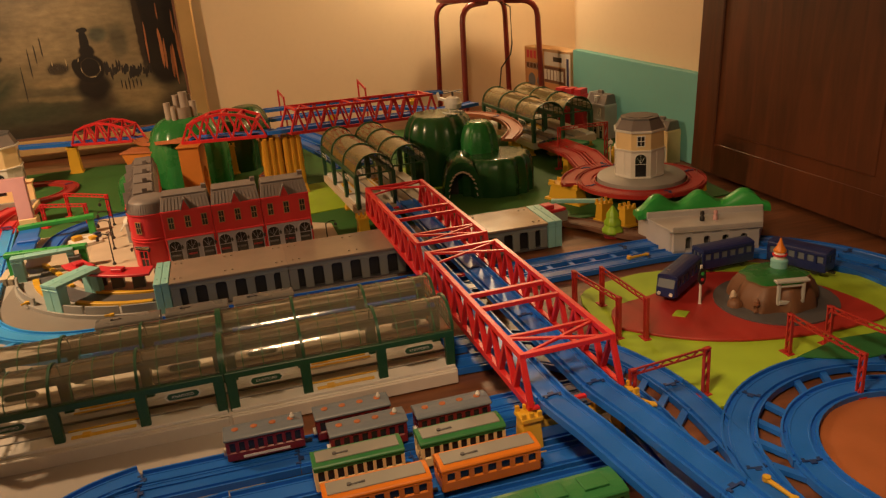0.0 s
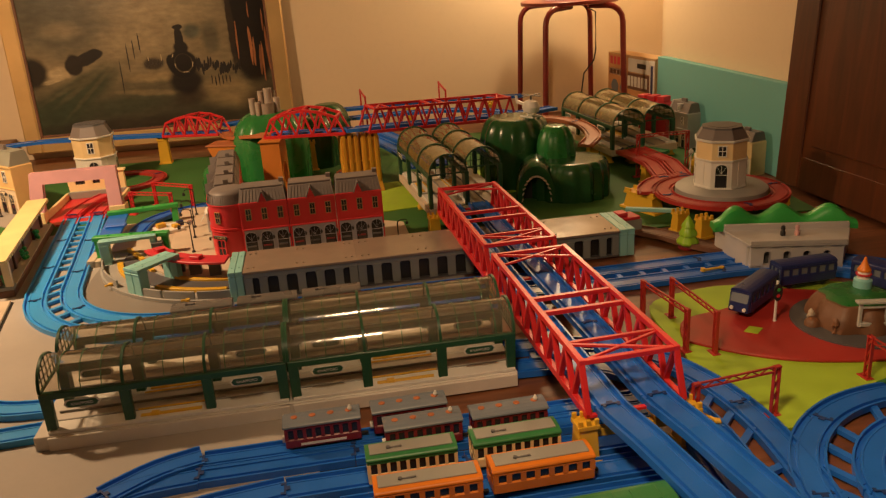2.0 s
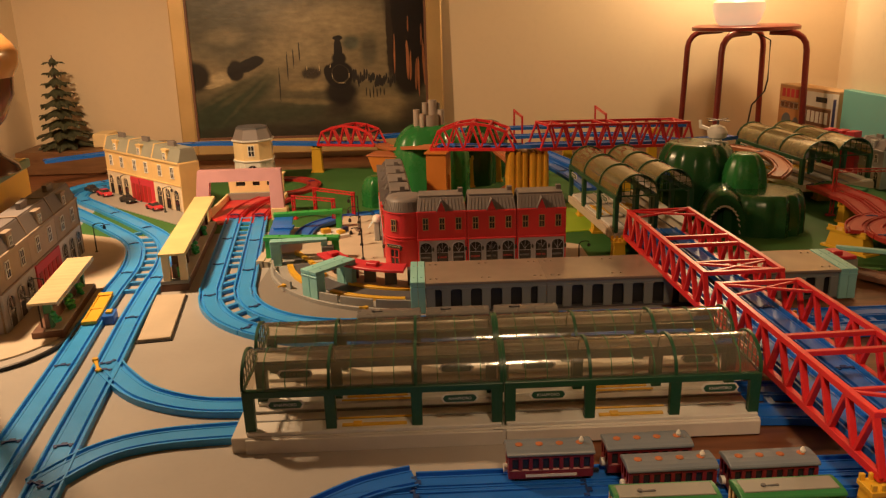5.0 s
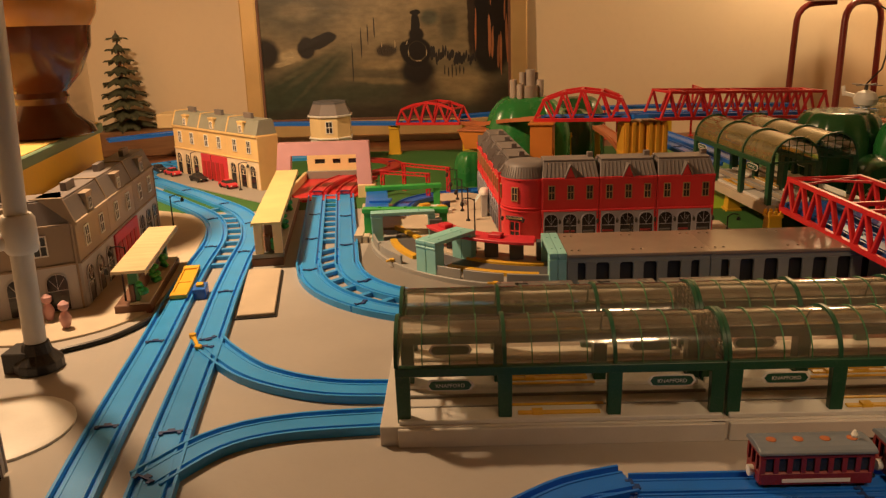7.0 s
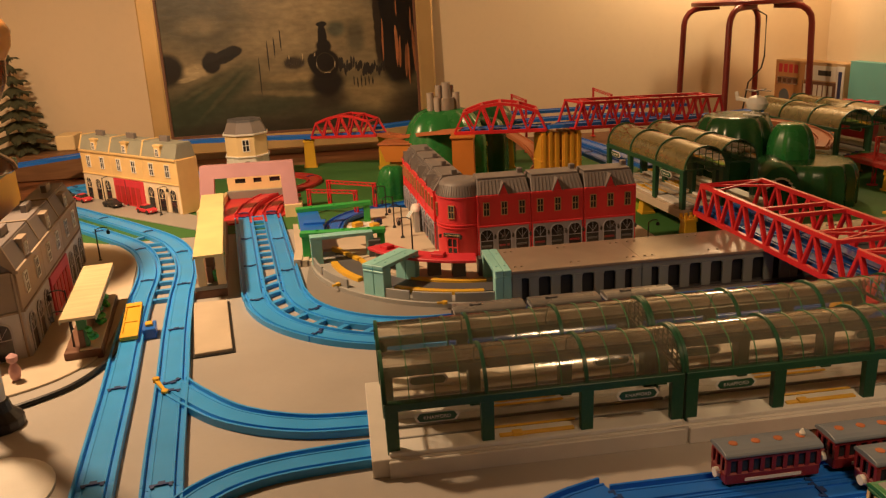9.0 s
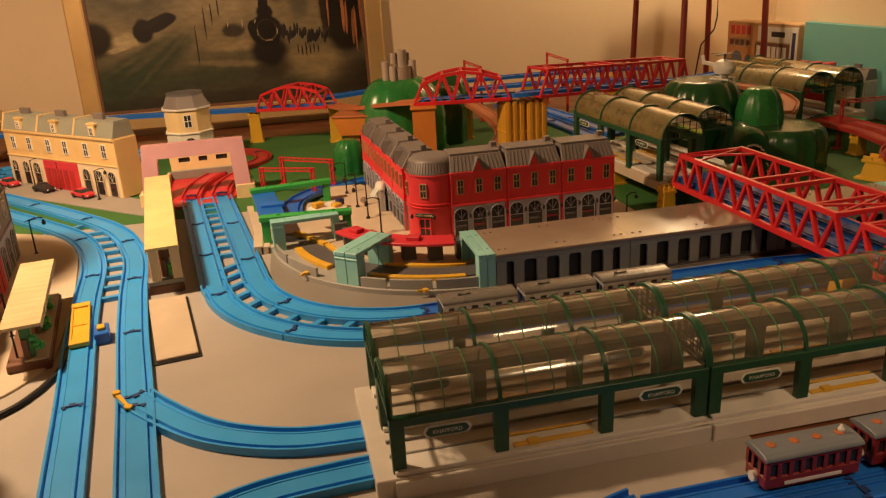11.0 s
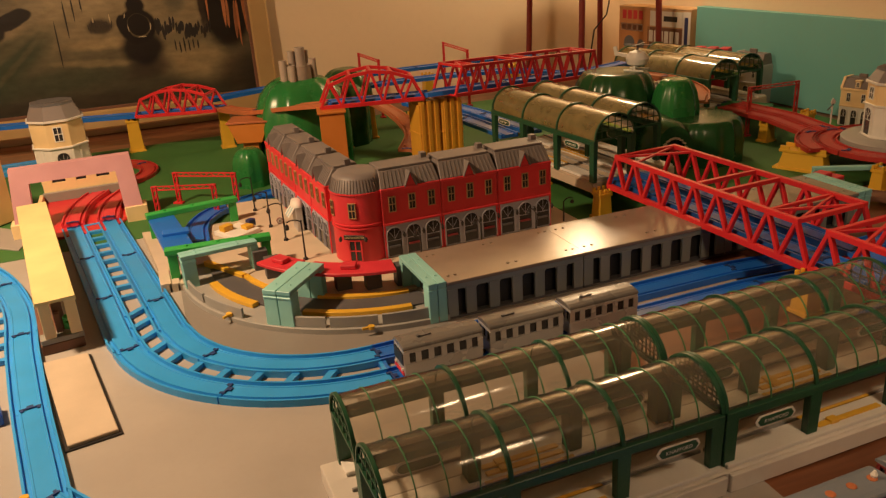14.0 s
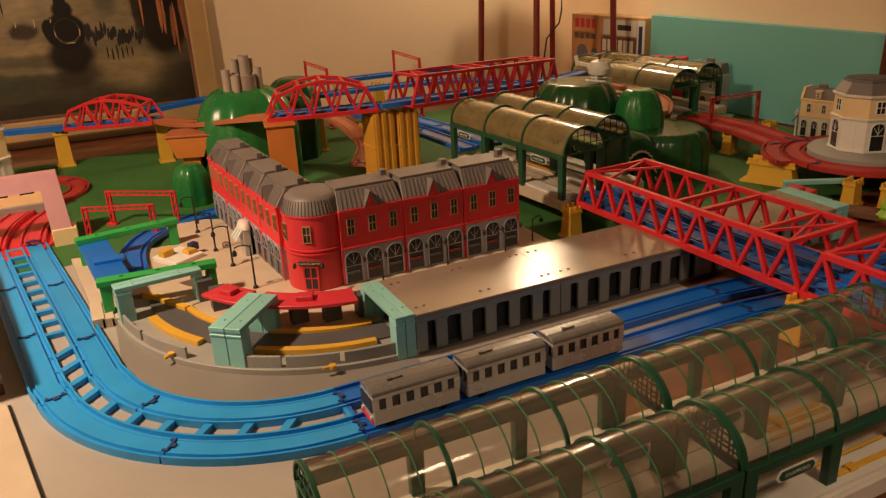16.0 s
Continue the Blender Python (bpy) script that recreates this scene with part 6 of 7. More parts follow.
b = B(); prism(b, [(-0.085, 0.22), (0.085, 0.22), (0.085, 0.015), (0.055, -0.06), (-0.045, -0.06), (-0.09, 0.015)], 0.0, 0.0065); part("floor_plate", b, "red", e, "glossy red track plate", bevel=0.001)
for k in (-1, 1):
    b = B(); box(b, k * 0.081 - 0.004, k * 0.081 + 0.004, 0.0, 0.20, 0.006, 0.024); part("side_wall", b, "cream", e, bevel=0.001)
track(arc(-0.220, 1.50, 0.115, -70, 130, 22), "dark_red")
pair(curve_through([(-0.2295, 1.13, 0.0068), (-0.226, 1.19, 0.0068), (-0.212, 1.26, 0.0068), (-0.184, 1.325, 0.0068)]), "shop_red", rungs=False)
octagon_house("cream octagonal toy house behind the engine shed", -0.282, 1.532, 0.0, 0.060, 0.184, 4)


M["roof_pale"] = plastic("roof_pale", (0.27, 0.28, 0.23), 0.5, 0.2)
M["ochre"] = plastic("ochre", (0.72, 0.50, 0.22), 0.5)
M["cream_white"] = plastic("cream_white", (0.78, 0.66, 0.48), 0.5)
# stone darkened and browned in its colour for the shade on the left terraces
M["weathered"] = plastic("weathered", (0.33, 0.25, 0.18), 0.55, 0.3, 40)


def terrace(label, a, turn, n, w, d, wall, base, H=0.168, shop=None, roof="roof_grey"):
    """A row of town houses with mansard roofs and dormers."""
    e = thing("town_terrace", label, "toy building", "town terraces", a[0], a[1], 0.004, turn)
    z1, z2 = H * 0.40, H * 0.74
    for k in range(n):
        s = new("house")
        s.parent = e
        s.location = (k * w, 0, 0)
        b = B(); box(b, 0.0003, w - 0.0003, 0, d, 0, z1); part("ground_storey", b, base, s, bevel=0.0006)
        b = B(); box(b, 0.0003, w - 0.0003, 0.0005, d, z1, z2); part("upper_storey", b, wall, s, bevel=0.0006)
        b = B(); box(b, 0, w, -0.002, d, z1 - 0.0015, z1 + 0.0015); part("string_course", b, wall, s, bevel=0.0004)
        b = B(); box(b, 0, w, -0.003, d + 0.001, z2 - 0.003, z2 + 0.002); part("cornice", b, wall, s, bevel=0.0004)
        b = B(); prism(b, [(0.0006, 0), (w - 0.0006, 0), (w - 0.0006, d), (0.0006, d)], z2 + 0.002, H * 0.94, [(0.003, 0.012), (w - 0.003, 0.012), (w - 0.003, d * 0.9), (0.003, d * 0.9)]); box(b, 0.004, w - 0.004, 0.013, d * 0.88, H * 0.939, H * 0.955); part("mansard_roof", b, roof, s, bevel=0.0005)
        b = B(); box(b, w * 0.42, w * 0.58, 0.001, 0.014, z2 + 0.003, H * 0.92); box(b, w * 0.40, w * 0.60, 0.0, 0.014, H * 0.90, H * 0.925); part("dormer", b, wall, s, bevel=0.0004)
        window(s, w * 0.5, 0.0005, z2 + 0.006, w * 0.07, H * 0.09, 0, "white")
        b = B(); prism(b, [(-0.002, -0.001), (0.0035, -0.001), (0.0035, d), (-0.002, d)], z2 + 0.0022, H * 0.965, [(-0.002, 0.012), (0.0035, 0.012), (0.0035, d * 0.92), (-0.002, d * 0.92)]); part("party_wall", b, wall, s, bevel=0.0004)
        b = B(); box(b, w * 0.38, w * 0.62, d * 0.4, d * 0.55, H * 0.95, H * 1.03); part("chimney", b, "roof_grey", s, bevel=0.0005)
        for q in range(2):
            window(s, w * (0.27 + 0.46 * q), -0.0003, z1 + (z2 - z1) * 0.3, w * 0.10, (z2 - z1) * 0.46, 0, "white")
        if shop == k:
            b = B(); box(b, w * 0.04, w * 0.96, -0.003, 0.001, 0.0, z1 * 0.95); part("shopfront", b, "shop_red", s, "red shopfront", bevel=0.0006)
            for q in range(5):
                b = B(); box(b, w * (0.10 + 0.16 * q), w * (0.20 + 0.16 * q), -0.0042, -0.0025, 0.004, z1 * 0.7); part("shop_pane", b, "dark_red", s)
        else:
            for q in range(3):
                arch_opening(s, w * (0.18 + 0.32 * q), -0.0008, 0.002, w * 0.17, z1 * 0.8, 0, base)
    b = B(); box(b, n * w, n * w + 0.003, -0.001, d, 0, z2); part("end_wall", b, wall, e, bevel=0.0006)
    return e


terrace("cream town terrace with red shopfront and grey dormers", (-0.712, 1.503), -44, 3, 0.139, 0.058, "ochre", "cream_white", 0.176, shop=1, roof="roof_pale")
b = B(); prism(b, [(-0.8054, 1.515), (-0.7458, 1.422), (-0.4047, 1.103), (-0.3494, 1.054), (-0.3287, 1.143), (-0.7042, 1.548)], 0.0, 0.004)
panel("pavement_terrace", b, "board", "grey pavement strip before the terrace", 0.0008)
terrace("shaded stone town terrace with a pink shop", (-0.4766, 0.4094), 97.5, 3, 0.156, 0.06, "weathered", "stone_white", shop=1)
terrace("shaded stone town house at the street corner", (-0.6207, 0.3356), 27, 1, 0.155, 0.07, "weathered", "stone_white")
terrace("pale stone town house beside the lamp post", (-0.328, -0.1848), 100, 1, 0.155, 0.07, "stone_white", "stone_white", 0.15)
b = B(); prism(b, [(p.x, p.y) for p in curve_through([(-0.684, 0.289), (-0.5184, 0.2718), (-0.435, 0.3052), (-0.3875, 0.3736), (-0.3812, 0.4521), (-0.4086, 0.6965), (-0.467, 0.9382), (-0.6084, 1.036)], 6)] + [(-0.9159, 0.9959), (-0.9334, 0.3126)], 0.0, 0.0035)
panel("pavement_corner", b, "sand", "pale rounded pavement slab at the street corner", 0.0006)
b = B(); tube(b, curve_through([(-0.4726, 0.2315, 0.004), (-0.436, 0.2509, 0.004), (-0.3888, 0.2947, 0.004), (-0.364, 0.3634, 0.004), (-0.366, 0.4323, 0.004)]), 0.004, 8)
solid("black_cable", b, "black", "thick black cable curving along the pavement", "cable", smooth=True)
b = B(); lathe(b, [(0.075, 0.0), (0.075, 0.003), (0.070, 0.005), (0.001, 0.005)], 30)
solid("white_disc", b, "white", "flat white disc foot on the board", "lamp foot", m=pose(-0.4118, 0.0521, 0.0), smooth=True)

e = thing("white_stand", "white tubular stand with a black clamp foot", "stand", "", -0.4492, 0.2065, 0)
M["white_tube"] = plastic("white_tube", (0.62, 0.60, 0.56), 0.35, 0.1)
b = B(); tube(b, [(0.004, 0, 0.02), (0.008, 0, 0.18), (0.022, 0, 0.40), (0.04, 0, 0.75), (0.06, 0.02, 1.15)], 0.0125, 14); part("pole", b, "white_tube", e, smooth=True)
b = B(); tube(b, [(0.010, 0, 0.165), (-0.05, -0.03, 0.150), (-0.14, -0.08, 0.125)], 0.0105, 12); part("side_arm", b, "white_tube", e, smooth=True)
b = B(); lathe(b, [(0.016, 0.145), (0.019, 0.15), (0.019, 0.185), (0.016, 0.19)], 14, 0.009, 0); part("collar", b, "white_tube", e, smooth=True)
b = B(); lathe(b, [(0.028, 0.0), (0.028, 0.012), (0.018, 0.022), (0.015, 0.035)], 16, 0.004, 0); box(b, -0.03, 0.0, -0.018, 0.018, 0.0, 0.026); part("clamp", b, "black", e, bevel=0.001)

M["amber"] = plastic("amber", (0.84, 0.50, 0.035), 0.45, 0.1, 12)
M["teal_lid"] = plastic("teal_lid", (0.16, 0.26, 0.16), 0.5, 0.15, 12)
M["gold_lid"] = plastic("gold_lid", (0.55, 0.36, 0.10), 0.5, 0.3, 30)
e = thing("storage_box", "yellow cardboard box with green rim and flowered lid", "box", "", -0.5766, 0.4651, 0.0, 9)
b = B(); box(b, -0.36, 0.0, 0.0, 0.45, 0, 0.195); part("body", b, "amber", e, bevel=0.002)
b = B(); box(b, -0.366, 0.006, -0.006, 0.456, 0.194, 0.212); part("lid", b, "teal_lid", e, bevel=0.002)
b = B(); box(b, -0.360, 0.0, 0.0, 0.45, 0.212, 0.2135); part("lid_print", b, "gold_lid", e)
M["glaze"] = plastic("glaze", (0.13, 0.035, 0.012), 0.12, 0.6, 14, 0.05, dust=0.02)
M["glaze_light"] = plastic("glaze_light", (0.46, 0.22, 0.07), 0.15, 0.6, 20, 0.05, dust=0.02)
e = thing("glazed_pot", "brown glazed ceramic pot with domed top on the box", "pot", "", -0.6543, 0.7205, 0.2137)
b = B(); lathe(b, [(0.075, 0.0), (0.082, 0.004), (0.078, 0.016), (0.055, 0.035), (0.042, 0.055), (0.046, 0.066), (0.042, 0.075), (0.070, 0.105), (0.092, 0.150), (0.096, 0.185)], 40); part("bowl", b, "glaze", e, smooth=True)
b = B(); lathe(b, [(0.096, 0.184), (0.108, 0.205), (0.112, 0.230), (0.104, 0.246), (0.085, 0.268), (0.055, 0.282), (0.02, 0.288), (0.001, 0.289)], 40); part("rim", b, "glaze_light", e, "lighter glazed rim", smooth=True)
b = B(); box(b, -1.14, -0.66, 1.83, 2.02, 0.0, 0.078)
solid("wooden_ledge", b, wood("ledge_wood", (0.10, 0.045, 0.02), (0.22, 0.11, 0.05), 8), "low brown wooden ledge along the wall", "ledge", bevel=0.003)
b = B(); box(b, -0.90, -0.845, 1.89, 1.98, 0.0784, 0.125)
solid("socket_block", b, "cream", "cream plastic socket block on the ledge", "socket", bevel=0.003)

# conifer
e = thing("toy_conifer", "grey green plastic conifer with drooping branches on the ledge", "toy tree", "", -1.005, 1.92, 0.078)
M["needle"] = plastic("needle", (0.058, 0.062, 0.030), 0.6, 0.35, 80)
b = B(); lathe(b, [(0.018, 0), (0.010, 0.01), (0.007, 0.15), (0.002, 0.31)], 10); part("trunk", b, "bark_brown" if "bark_brown" in M else "brown", e, smooth=True)
rr = random.Random(5)
for k in range(9):
    f = k / 8
    z, r = 0.018 + 0.275 * f, 0.085 * (1 - f) + 0.012
    b = B()
    n = 9 if k < 7 else 7
    for q in range(n):
        a = q * math.tau / n + k * 0.55 + rr.uniform(-0.12, 0.12)
        L = r * rr.uniform(0.86, 1.1)
        d = Vector((math.cos(a), math.sin(a), 0))
        side = Vector((-d.y, d.x, 0))
        pts = [(0.0, 0.004, 0.010), (0.35, 0.0135, 0.004), (0.7, 0.0115, -0.006), (1.0, 0.0015, -0.016)]
        prev = None
        for u, hw, dz in pts:
            c = d * (L * u) + Vector((0, 0, z + dz))
            sc = hw * (0.55 + L / 0.09)
            row = [b.verts.new(c - side * sc + Vector((0, 0, -0.003))), b.verts.new(c + Vector((0, 0, 0.0035))), b.verts.new(c + side * sc + Vector((0, 0, -0.003))), b.verts.new(c + Vector((0, 0, -0.006)))]
            if prev:
                for i in range(4):
                    b.faces.new((prev[i], prev[(i + 1) % 4], row[(i + 1) % 4], row[i]))
            prev = row
        for side_k in (-1, 1):
            for u in (0.4, 0.65):
                c = d * (L * u) + side * side_k * 0.010 + Vector((0, 0, z - 0.004))
                v = [b.verts.new(c), b.verts.new(c + d * 0.022 + side * side_k * 0.012 + Vector((0, 0, -0.008))), b.verts.new(c + d * 0.020 + Vector((0, 0, -0.001)))]
                b.faces.new(v)
    part("branch_whorl", b, "needle", e)

# ---- cars on the terrace pavement ----
def toy_car(label, x, y, turn, mat, k=1.0):
    e = thing("toy_car", label, "toy car", "parked toy cars", x, y, 0.004, turn)
    def sc(p):
        return [(a * k, c * k) for a, c in p]
    b = B()
    prof = sc([(-0.026, 0.004), (0.026, 0.004), (0.027, 0.009), (0.014, 0.011), (-0.022, 0.0115), (-0.027, 0.009)])
    v = [[b.verts.new((px, yy * k, pz)) for px, pz in prof] for yy in (-0.011, 0.011)]
    b.faces.new(v[0]); b.faces.new(v[1][::-1])
    for i in range(len(prof)):
        b.faces.new((v[0][i], v[0][(i + 1) % len(prof)], v[1][(i + 1) % len(prof)], v[1][i]))
    part("body", b, mat, e, bevel=0.0012)
    b = B()
    prism(b, [(-0.016 * k, -0.0095 * k), (0.011 * k, -0.0095 * k), (0.011 * k, 0.0095 * k), (-0.016 * k, 0.0095 * k)], 0.0108 * k, 0.0168 * k, [(-0.010 * k, -0.0075 * k), (0.004 * k, -0.0075 * k), (0.004 * k, 0.0075 * k), (-0.010 * k, 0.0075 * k)])
    part("cabin", b, "glass_dark", e)
    b = B(); box(b, -0.0098 * k, 0.0038 * k, -0.0074 * k, 0.0074 * k, 0.0166 * k, 0.0176 * k); part("roof", b, mat, e)
    for sx in (-0.016, 0.016):
        for sy in (-1, 1):
            b = B(); rod(b, (sx * k, sy * 0.0085 * k, 0.0048 * k), (sx * k, sy * 0.0118 * k, 0.0048 * k), 0.0048 * k, None, 12); part("wheel", b, "black", e)
    for sy in (-1, 1):
        b = B(); box(b, 0.0262 * k, 0.0275 * k, sy * 0.008 * k - 0.0018, sy * 0.008 * k + 0.0018, 0.0062 * k, 0.0085 * k); part("headlight", b, "white", e)
    return e


for lab, x, y, key in (("red plastic toy car parked by the terrace", -0.71, 1.458, "shop_red"), ("black plastic toy car parked by the terrace", -0.6099, 1.363, "black"), ("red plastic toy car parked by the corner", -0.5047, 1.264, "shop_red"), ("small black toy car by the street lamp", -0.77, 1.518, "black")):
    toy_car(lab, x, y, -46, key, 1.15)
for x in (0.305, 0.40):
    toy_car("red plastic toy car before the corner building", x, 0.6149, 0, "shop_red", 0.75)


# ---- trains ----
def rail_car(name, label, group, m, L, W, H, body, roof, glass="glass_dark", n=7, extras=(), floor=0.010, lower=0.45, lamp_end=0, skirt=None, win=0.62, lip=0.0, face=None, band=None):
    """A toy rail car with real window openings, roof, wheels and couplings."""
    e = thing(name, label, "toy train", group)
    w = W / 2
    z0, zr = floor, H - 0.006
    zl = z0 + (zr - z0) * lower
    zt = zr - (zr - z0) * 0.14
    b = B(); box(b, -L / 2, L / 2, -w, w, z0, zl); part("lower_body", b, skirt or body, e, bevel=0.0012)
    b = B(); box(b, -L / 2, L / 2, -w, w, zt, zr); part("upper_band", b, band or body, e, bevel=0.0010)
    def post(x0, x1, y0, y1):
        b = B(); box(b, x0, x1, y0, y1, zl - 0.0005, zt + 0.0005); part("window_post", b, body, e)
    pitch = (L - 0.004) / n
    pw = pitch * (1 - win)
    for k in range(n + 1):
        x = min(max(-L / 2 + 0.002 + pitch * k, -L / 2 + pw / 2), L / 2 - pw / 2)
        for yy in (-w, w):
            inset = yy - 0.0008 * (1 if yy > 0 else -1)
            post(x - pw / 2, x + pw / 2, inset - 0.0008, inset + 0.0008)
    for x in (-L / 2 + 0.0008, L / 2 - 0.0008):
        for yy in (-w + 0.002, -w / 3, w / 3, w - 0.002):
            post(x - 0.0008, x + 0.0008, yy - 0.0016, yy + 0.0016)
    b = B(); box(b, -L / 2 + 0.0022, L / 2 - 0.0022, -w + 0.0022, w - 0.0022, zl - 0.001, zt + 0.001); part("glazing", b, glass, e)
    b = B()
    n2 = 7
    prof = [(-w - lip, zr)] + [(-(w + lip) * math.cos(math.pi * i / n2), zr + (H - zr) * (0.35 + 0.65 * math.sin(math.pi * i / n2))) for i in range(n2 + 1)] + [(w + lip, zr)]
    ring = [[b.verts.new((x, yy, zz)) for yy, zz in prof] for x in (-L / 2 - lip, L / 2 + lip)]
    b.faces.new(ring[0]); b.faces.new(ring[1][::-1])
    for i in range(len(prof)):
        j = (i + 1) % len(prof)
        b.faces.new((ring[0][i], ring[0][j], ring[1][j], ring[1][i]))
    part("roof", b, roof, e, bevel=0.0006)
    for sx in (-L * 0.30, L * 0.30):
        for sy in (-1, 1):
            b = B(); rod(b, (sx, sy * 0.0095, 0.0085), (sx, sy * 0.0125, 0.0085), 0.0062, None, 14); part("wheel", b, "black", e)
    b = B(); box(b, -L * 0.42, L * 0.42, -w * 0.7, w * 0.7, 0.006, z0 + 0.001); part("chassis", b, "black", e)
    b = B(); bar(b, (L / 2 - 0.002, 0, 0.009), (L / 2 + 0.009, 0, 0.009), 0.004, 0.003); part("coupling", b, "black", e)
    for kind in extras:
        if kind == "vents":
            for k in range(4):
                x = -L * 0.36 + L * 0.24 * k
                b = B(); lathe(b, [(0.0042, H - 0.0015), (0.0042, H + 0.0004), (0.0024, H + 0.0010)], 12, x, 0); part("roof_vent", b, "clay", e)
        if kind == "top":
            b = B(); prism(b, [(-L * 0.46, -w * 0.62), (L * 0.46, -w * 0.62), (L * 0.46, w * 0.62), (-L * 0.46, w * 0.62)], H - 0.0012, H + 0.0006); part("roof_panel", b, "plate_grey", e, "worn grey roof panel", bevel=0.0005)
        if kind == "panels":
            for k in range(3):
                x = -L * 0.30 + L * 0.30 * k
                b = B(); box(b, x - L * 0.09, x + L * 0.09, -w * 0.5, w * 0.5, H - 0.001, H + 0.0022); part("air_unit", b, roof, e, bevel=0.0005)
        if kind == "hook":
            b = B(); bar(b, (-L * 0.25, -0.002, H), (-L * 0.10, -0.002, H + 0.0012), 0.0022, 0.0015); rod(b, (-L * 0.25, -0.002, H - 0.001), (-L * 0.25, -0.002, H + 0.0025), 0.0024); part("roof_hook", b, "dark_grey", e)
        if kind == "lamp":
            b = B(); rod(b, (-L / 2 - 0.004, 0, z0 + 0.006), (-L / 2 + 0.001, 0, z0 + 0.006), 0.0048, None, 14); part("headlamp", b, "white", e)
            b = B(); lathe(b, [(0.0022, H), (0.003, H + 0.003), (0.001, H + 0.007)], 8, L * 0.38, 0.0); part("roof_lamp", b, "white", e)
        if kind == "stripe":
            for yy in (-w, w):
                b = B(); box(b, -L * 0.30, L * 0.30, yy - 0.0005, yy + 0.0005, z0 + 0.003, z0 + 0.0062); part("white_band", b, "white", e)
        if kind == "front":
            b = B(); box(b, -L / 2 - 0.0012, -L / 2 + 0.001, -w * 0.86, w * 0.86, zl - 0.002, zt); part("windscreen", b, "black", e)
            b = B(); box(b, -L / 2 - 0.0014, -L / 2 + 0.001, -w * 0.9, w * 0.9, z0 + 0.002, z0 + 0.006); part("front_band", b, face or "shop_red", e)
            for yy in (-w * 0.7, w * 0.7):
                b = B(); rod(b, (-L / 2 - 0.002, yy, z0 + 0.009), (-L / 2, yy, z0 + 0.009), 0.0018, None, 8); part("headlight", b, "white", e)
        if kind == "nose":
            b = B()
            prof2 = [(-L / 2 + 0.001, z0), (-L / 2 - 0.008, z0 + 0.001), (-L / 2 - 0.006, zl), (-L / 2 + 0.001, zr)]
            v = [[b.verts.new((px, yy, pz)) for px, pz in prof2] for yy in (-w * 0.95, w * 0.95)]
            b.faces.new(v[0]); b.faces.new(v[1][::-1])
            for i in range(4):
                b.faces.new((v[0][i], v[0][(i + 1) % 4], v[1][(i + 1) % 4], v[1][i]))
            part("nose", b, body, e, bevel=0.0015)
            b = B(); bar(b, (-L / 2 - 0.0058, 0, zl + 0.001), (-L / 2 - 0.0004, 0, zr - 0.002), w * 1.6, 0.001); part("windscreen", b, glass, e)
            for yy in (-w * 0.6, w * 0.6):
                b = B(); rod(b, (-L / 2 - 0.0095, yy, z0 + 0.007), (-L / 2 - 0.006, yy, z0 + 0.007), 0.003, None, 10); part("headlight", b, "white", e)
    e.matrix_world = m
    return e


RT = 0.0022
tram = rail_car("toy_tram", "dark red toy tram with grey roof and brass vents", "dark red trams", pose(0.347, -0.075, RT), 0.092, 0.030, 0.044, "maroon", "tram_grey", n=8, extras=("vents", "lamp", "stripe"), lip=0.0014, lower=0.42)
for x, y in ((0.455, -0.070), (0.4665, -0.113), (0.572, -0.114)):
    copy_thing(tram, pose(x, y, RT, 0, 0, 1))
green = rail_car("toy_tram", "green and cream toy tram with grey roof", "green trams", pose(0.445, -0.170, RT, 0, 0, 0), 0.102, 0.033, 0.045, "cream", "train_green", n=9, extras=("top", "hook"), lower=0.42, lip=0.0008, band="train_green", win=0.66)
copy_thing(green, pose(0.566, -0.169, RT, 0, 0, 1))
orange = rail_car("toy_railcar", "orange toy railcar with grey roof", "orange railcars", pose(0.582, -0.220, RT, 0, 0, 1), 0.115, 0.034, 0.042, "train_orange", "train_orange", n=7, extras=("top", "hook"), lower=0.5, lip=0.0005)
copy_thing(orange, pose(0.455, -0.227, RT, 0, 0, 0))
dark = rail_car("toy_railcar", "dark green toy railcar with cream windows", "green railcars", pose(0.616, -0.3224, RT, 0, 0, 2), 0.15, 0.044, 0.046, "train_green", "train_green", n=9, extras=("panels",), lower=0.5)

# silver train on the outer track by the market hall
for k, x in enumerate((0.160, 0.267, 0.374)):
    rail_car("toy_train_car", "silver toy train car with dark windows on blue track", "silver train", pose(x, 0.323, RT), 0.098, 0.034, 0.050, "silver", "train_roof", n=6, extras=("front", "hook") if k == 0 else ("hook",), lower=0.50, win=0.56, lip=0.0004)
# blue train on the far right curve
mid = resample(curve_through([(0.9853, 0.0989), (1.046, 0.1405), (1.094, 0.1762), (1.159, 0.1953), (1.225, 0.1822), (1.272, 0.1313), (1.283, 0.0629)]), 0.002)
tot = len(mid)
for k, f in enumerate((0.17, 0.50, 0.83)):
    i = int(f * tot)
    d = mid[min(i + 8, tot - 1)] - mid[i - 8]
    rail_car("toy_train_car", "dark blue toy train car with grey windows", "blue train", pose(mid[i].x, mid[i].y, 0.0062, 0, 0, math.degrees(math.atan2(d.y, d.x))), 0.104, 0.034, 0.048, "navy", "navy", n=6, extras=("nose",) if k == 0 else (), lower=0.5, win=0.7, glass="tram_grey")
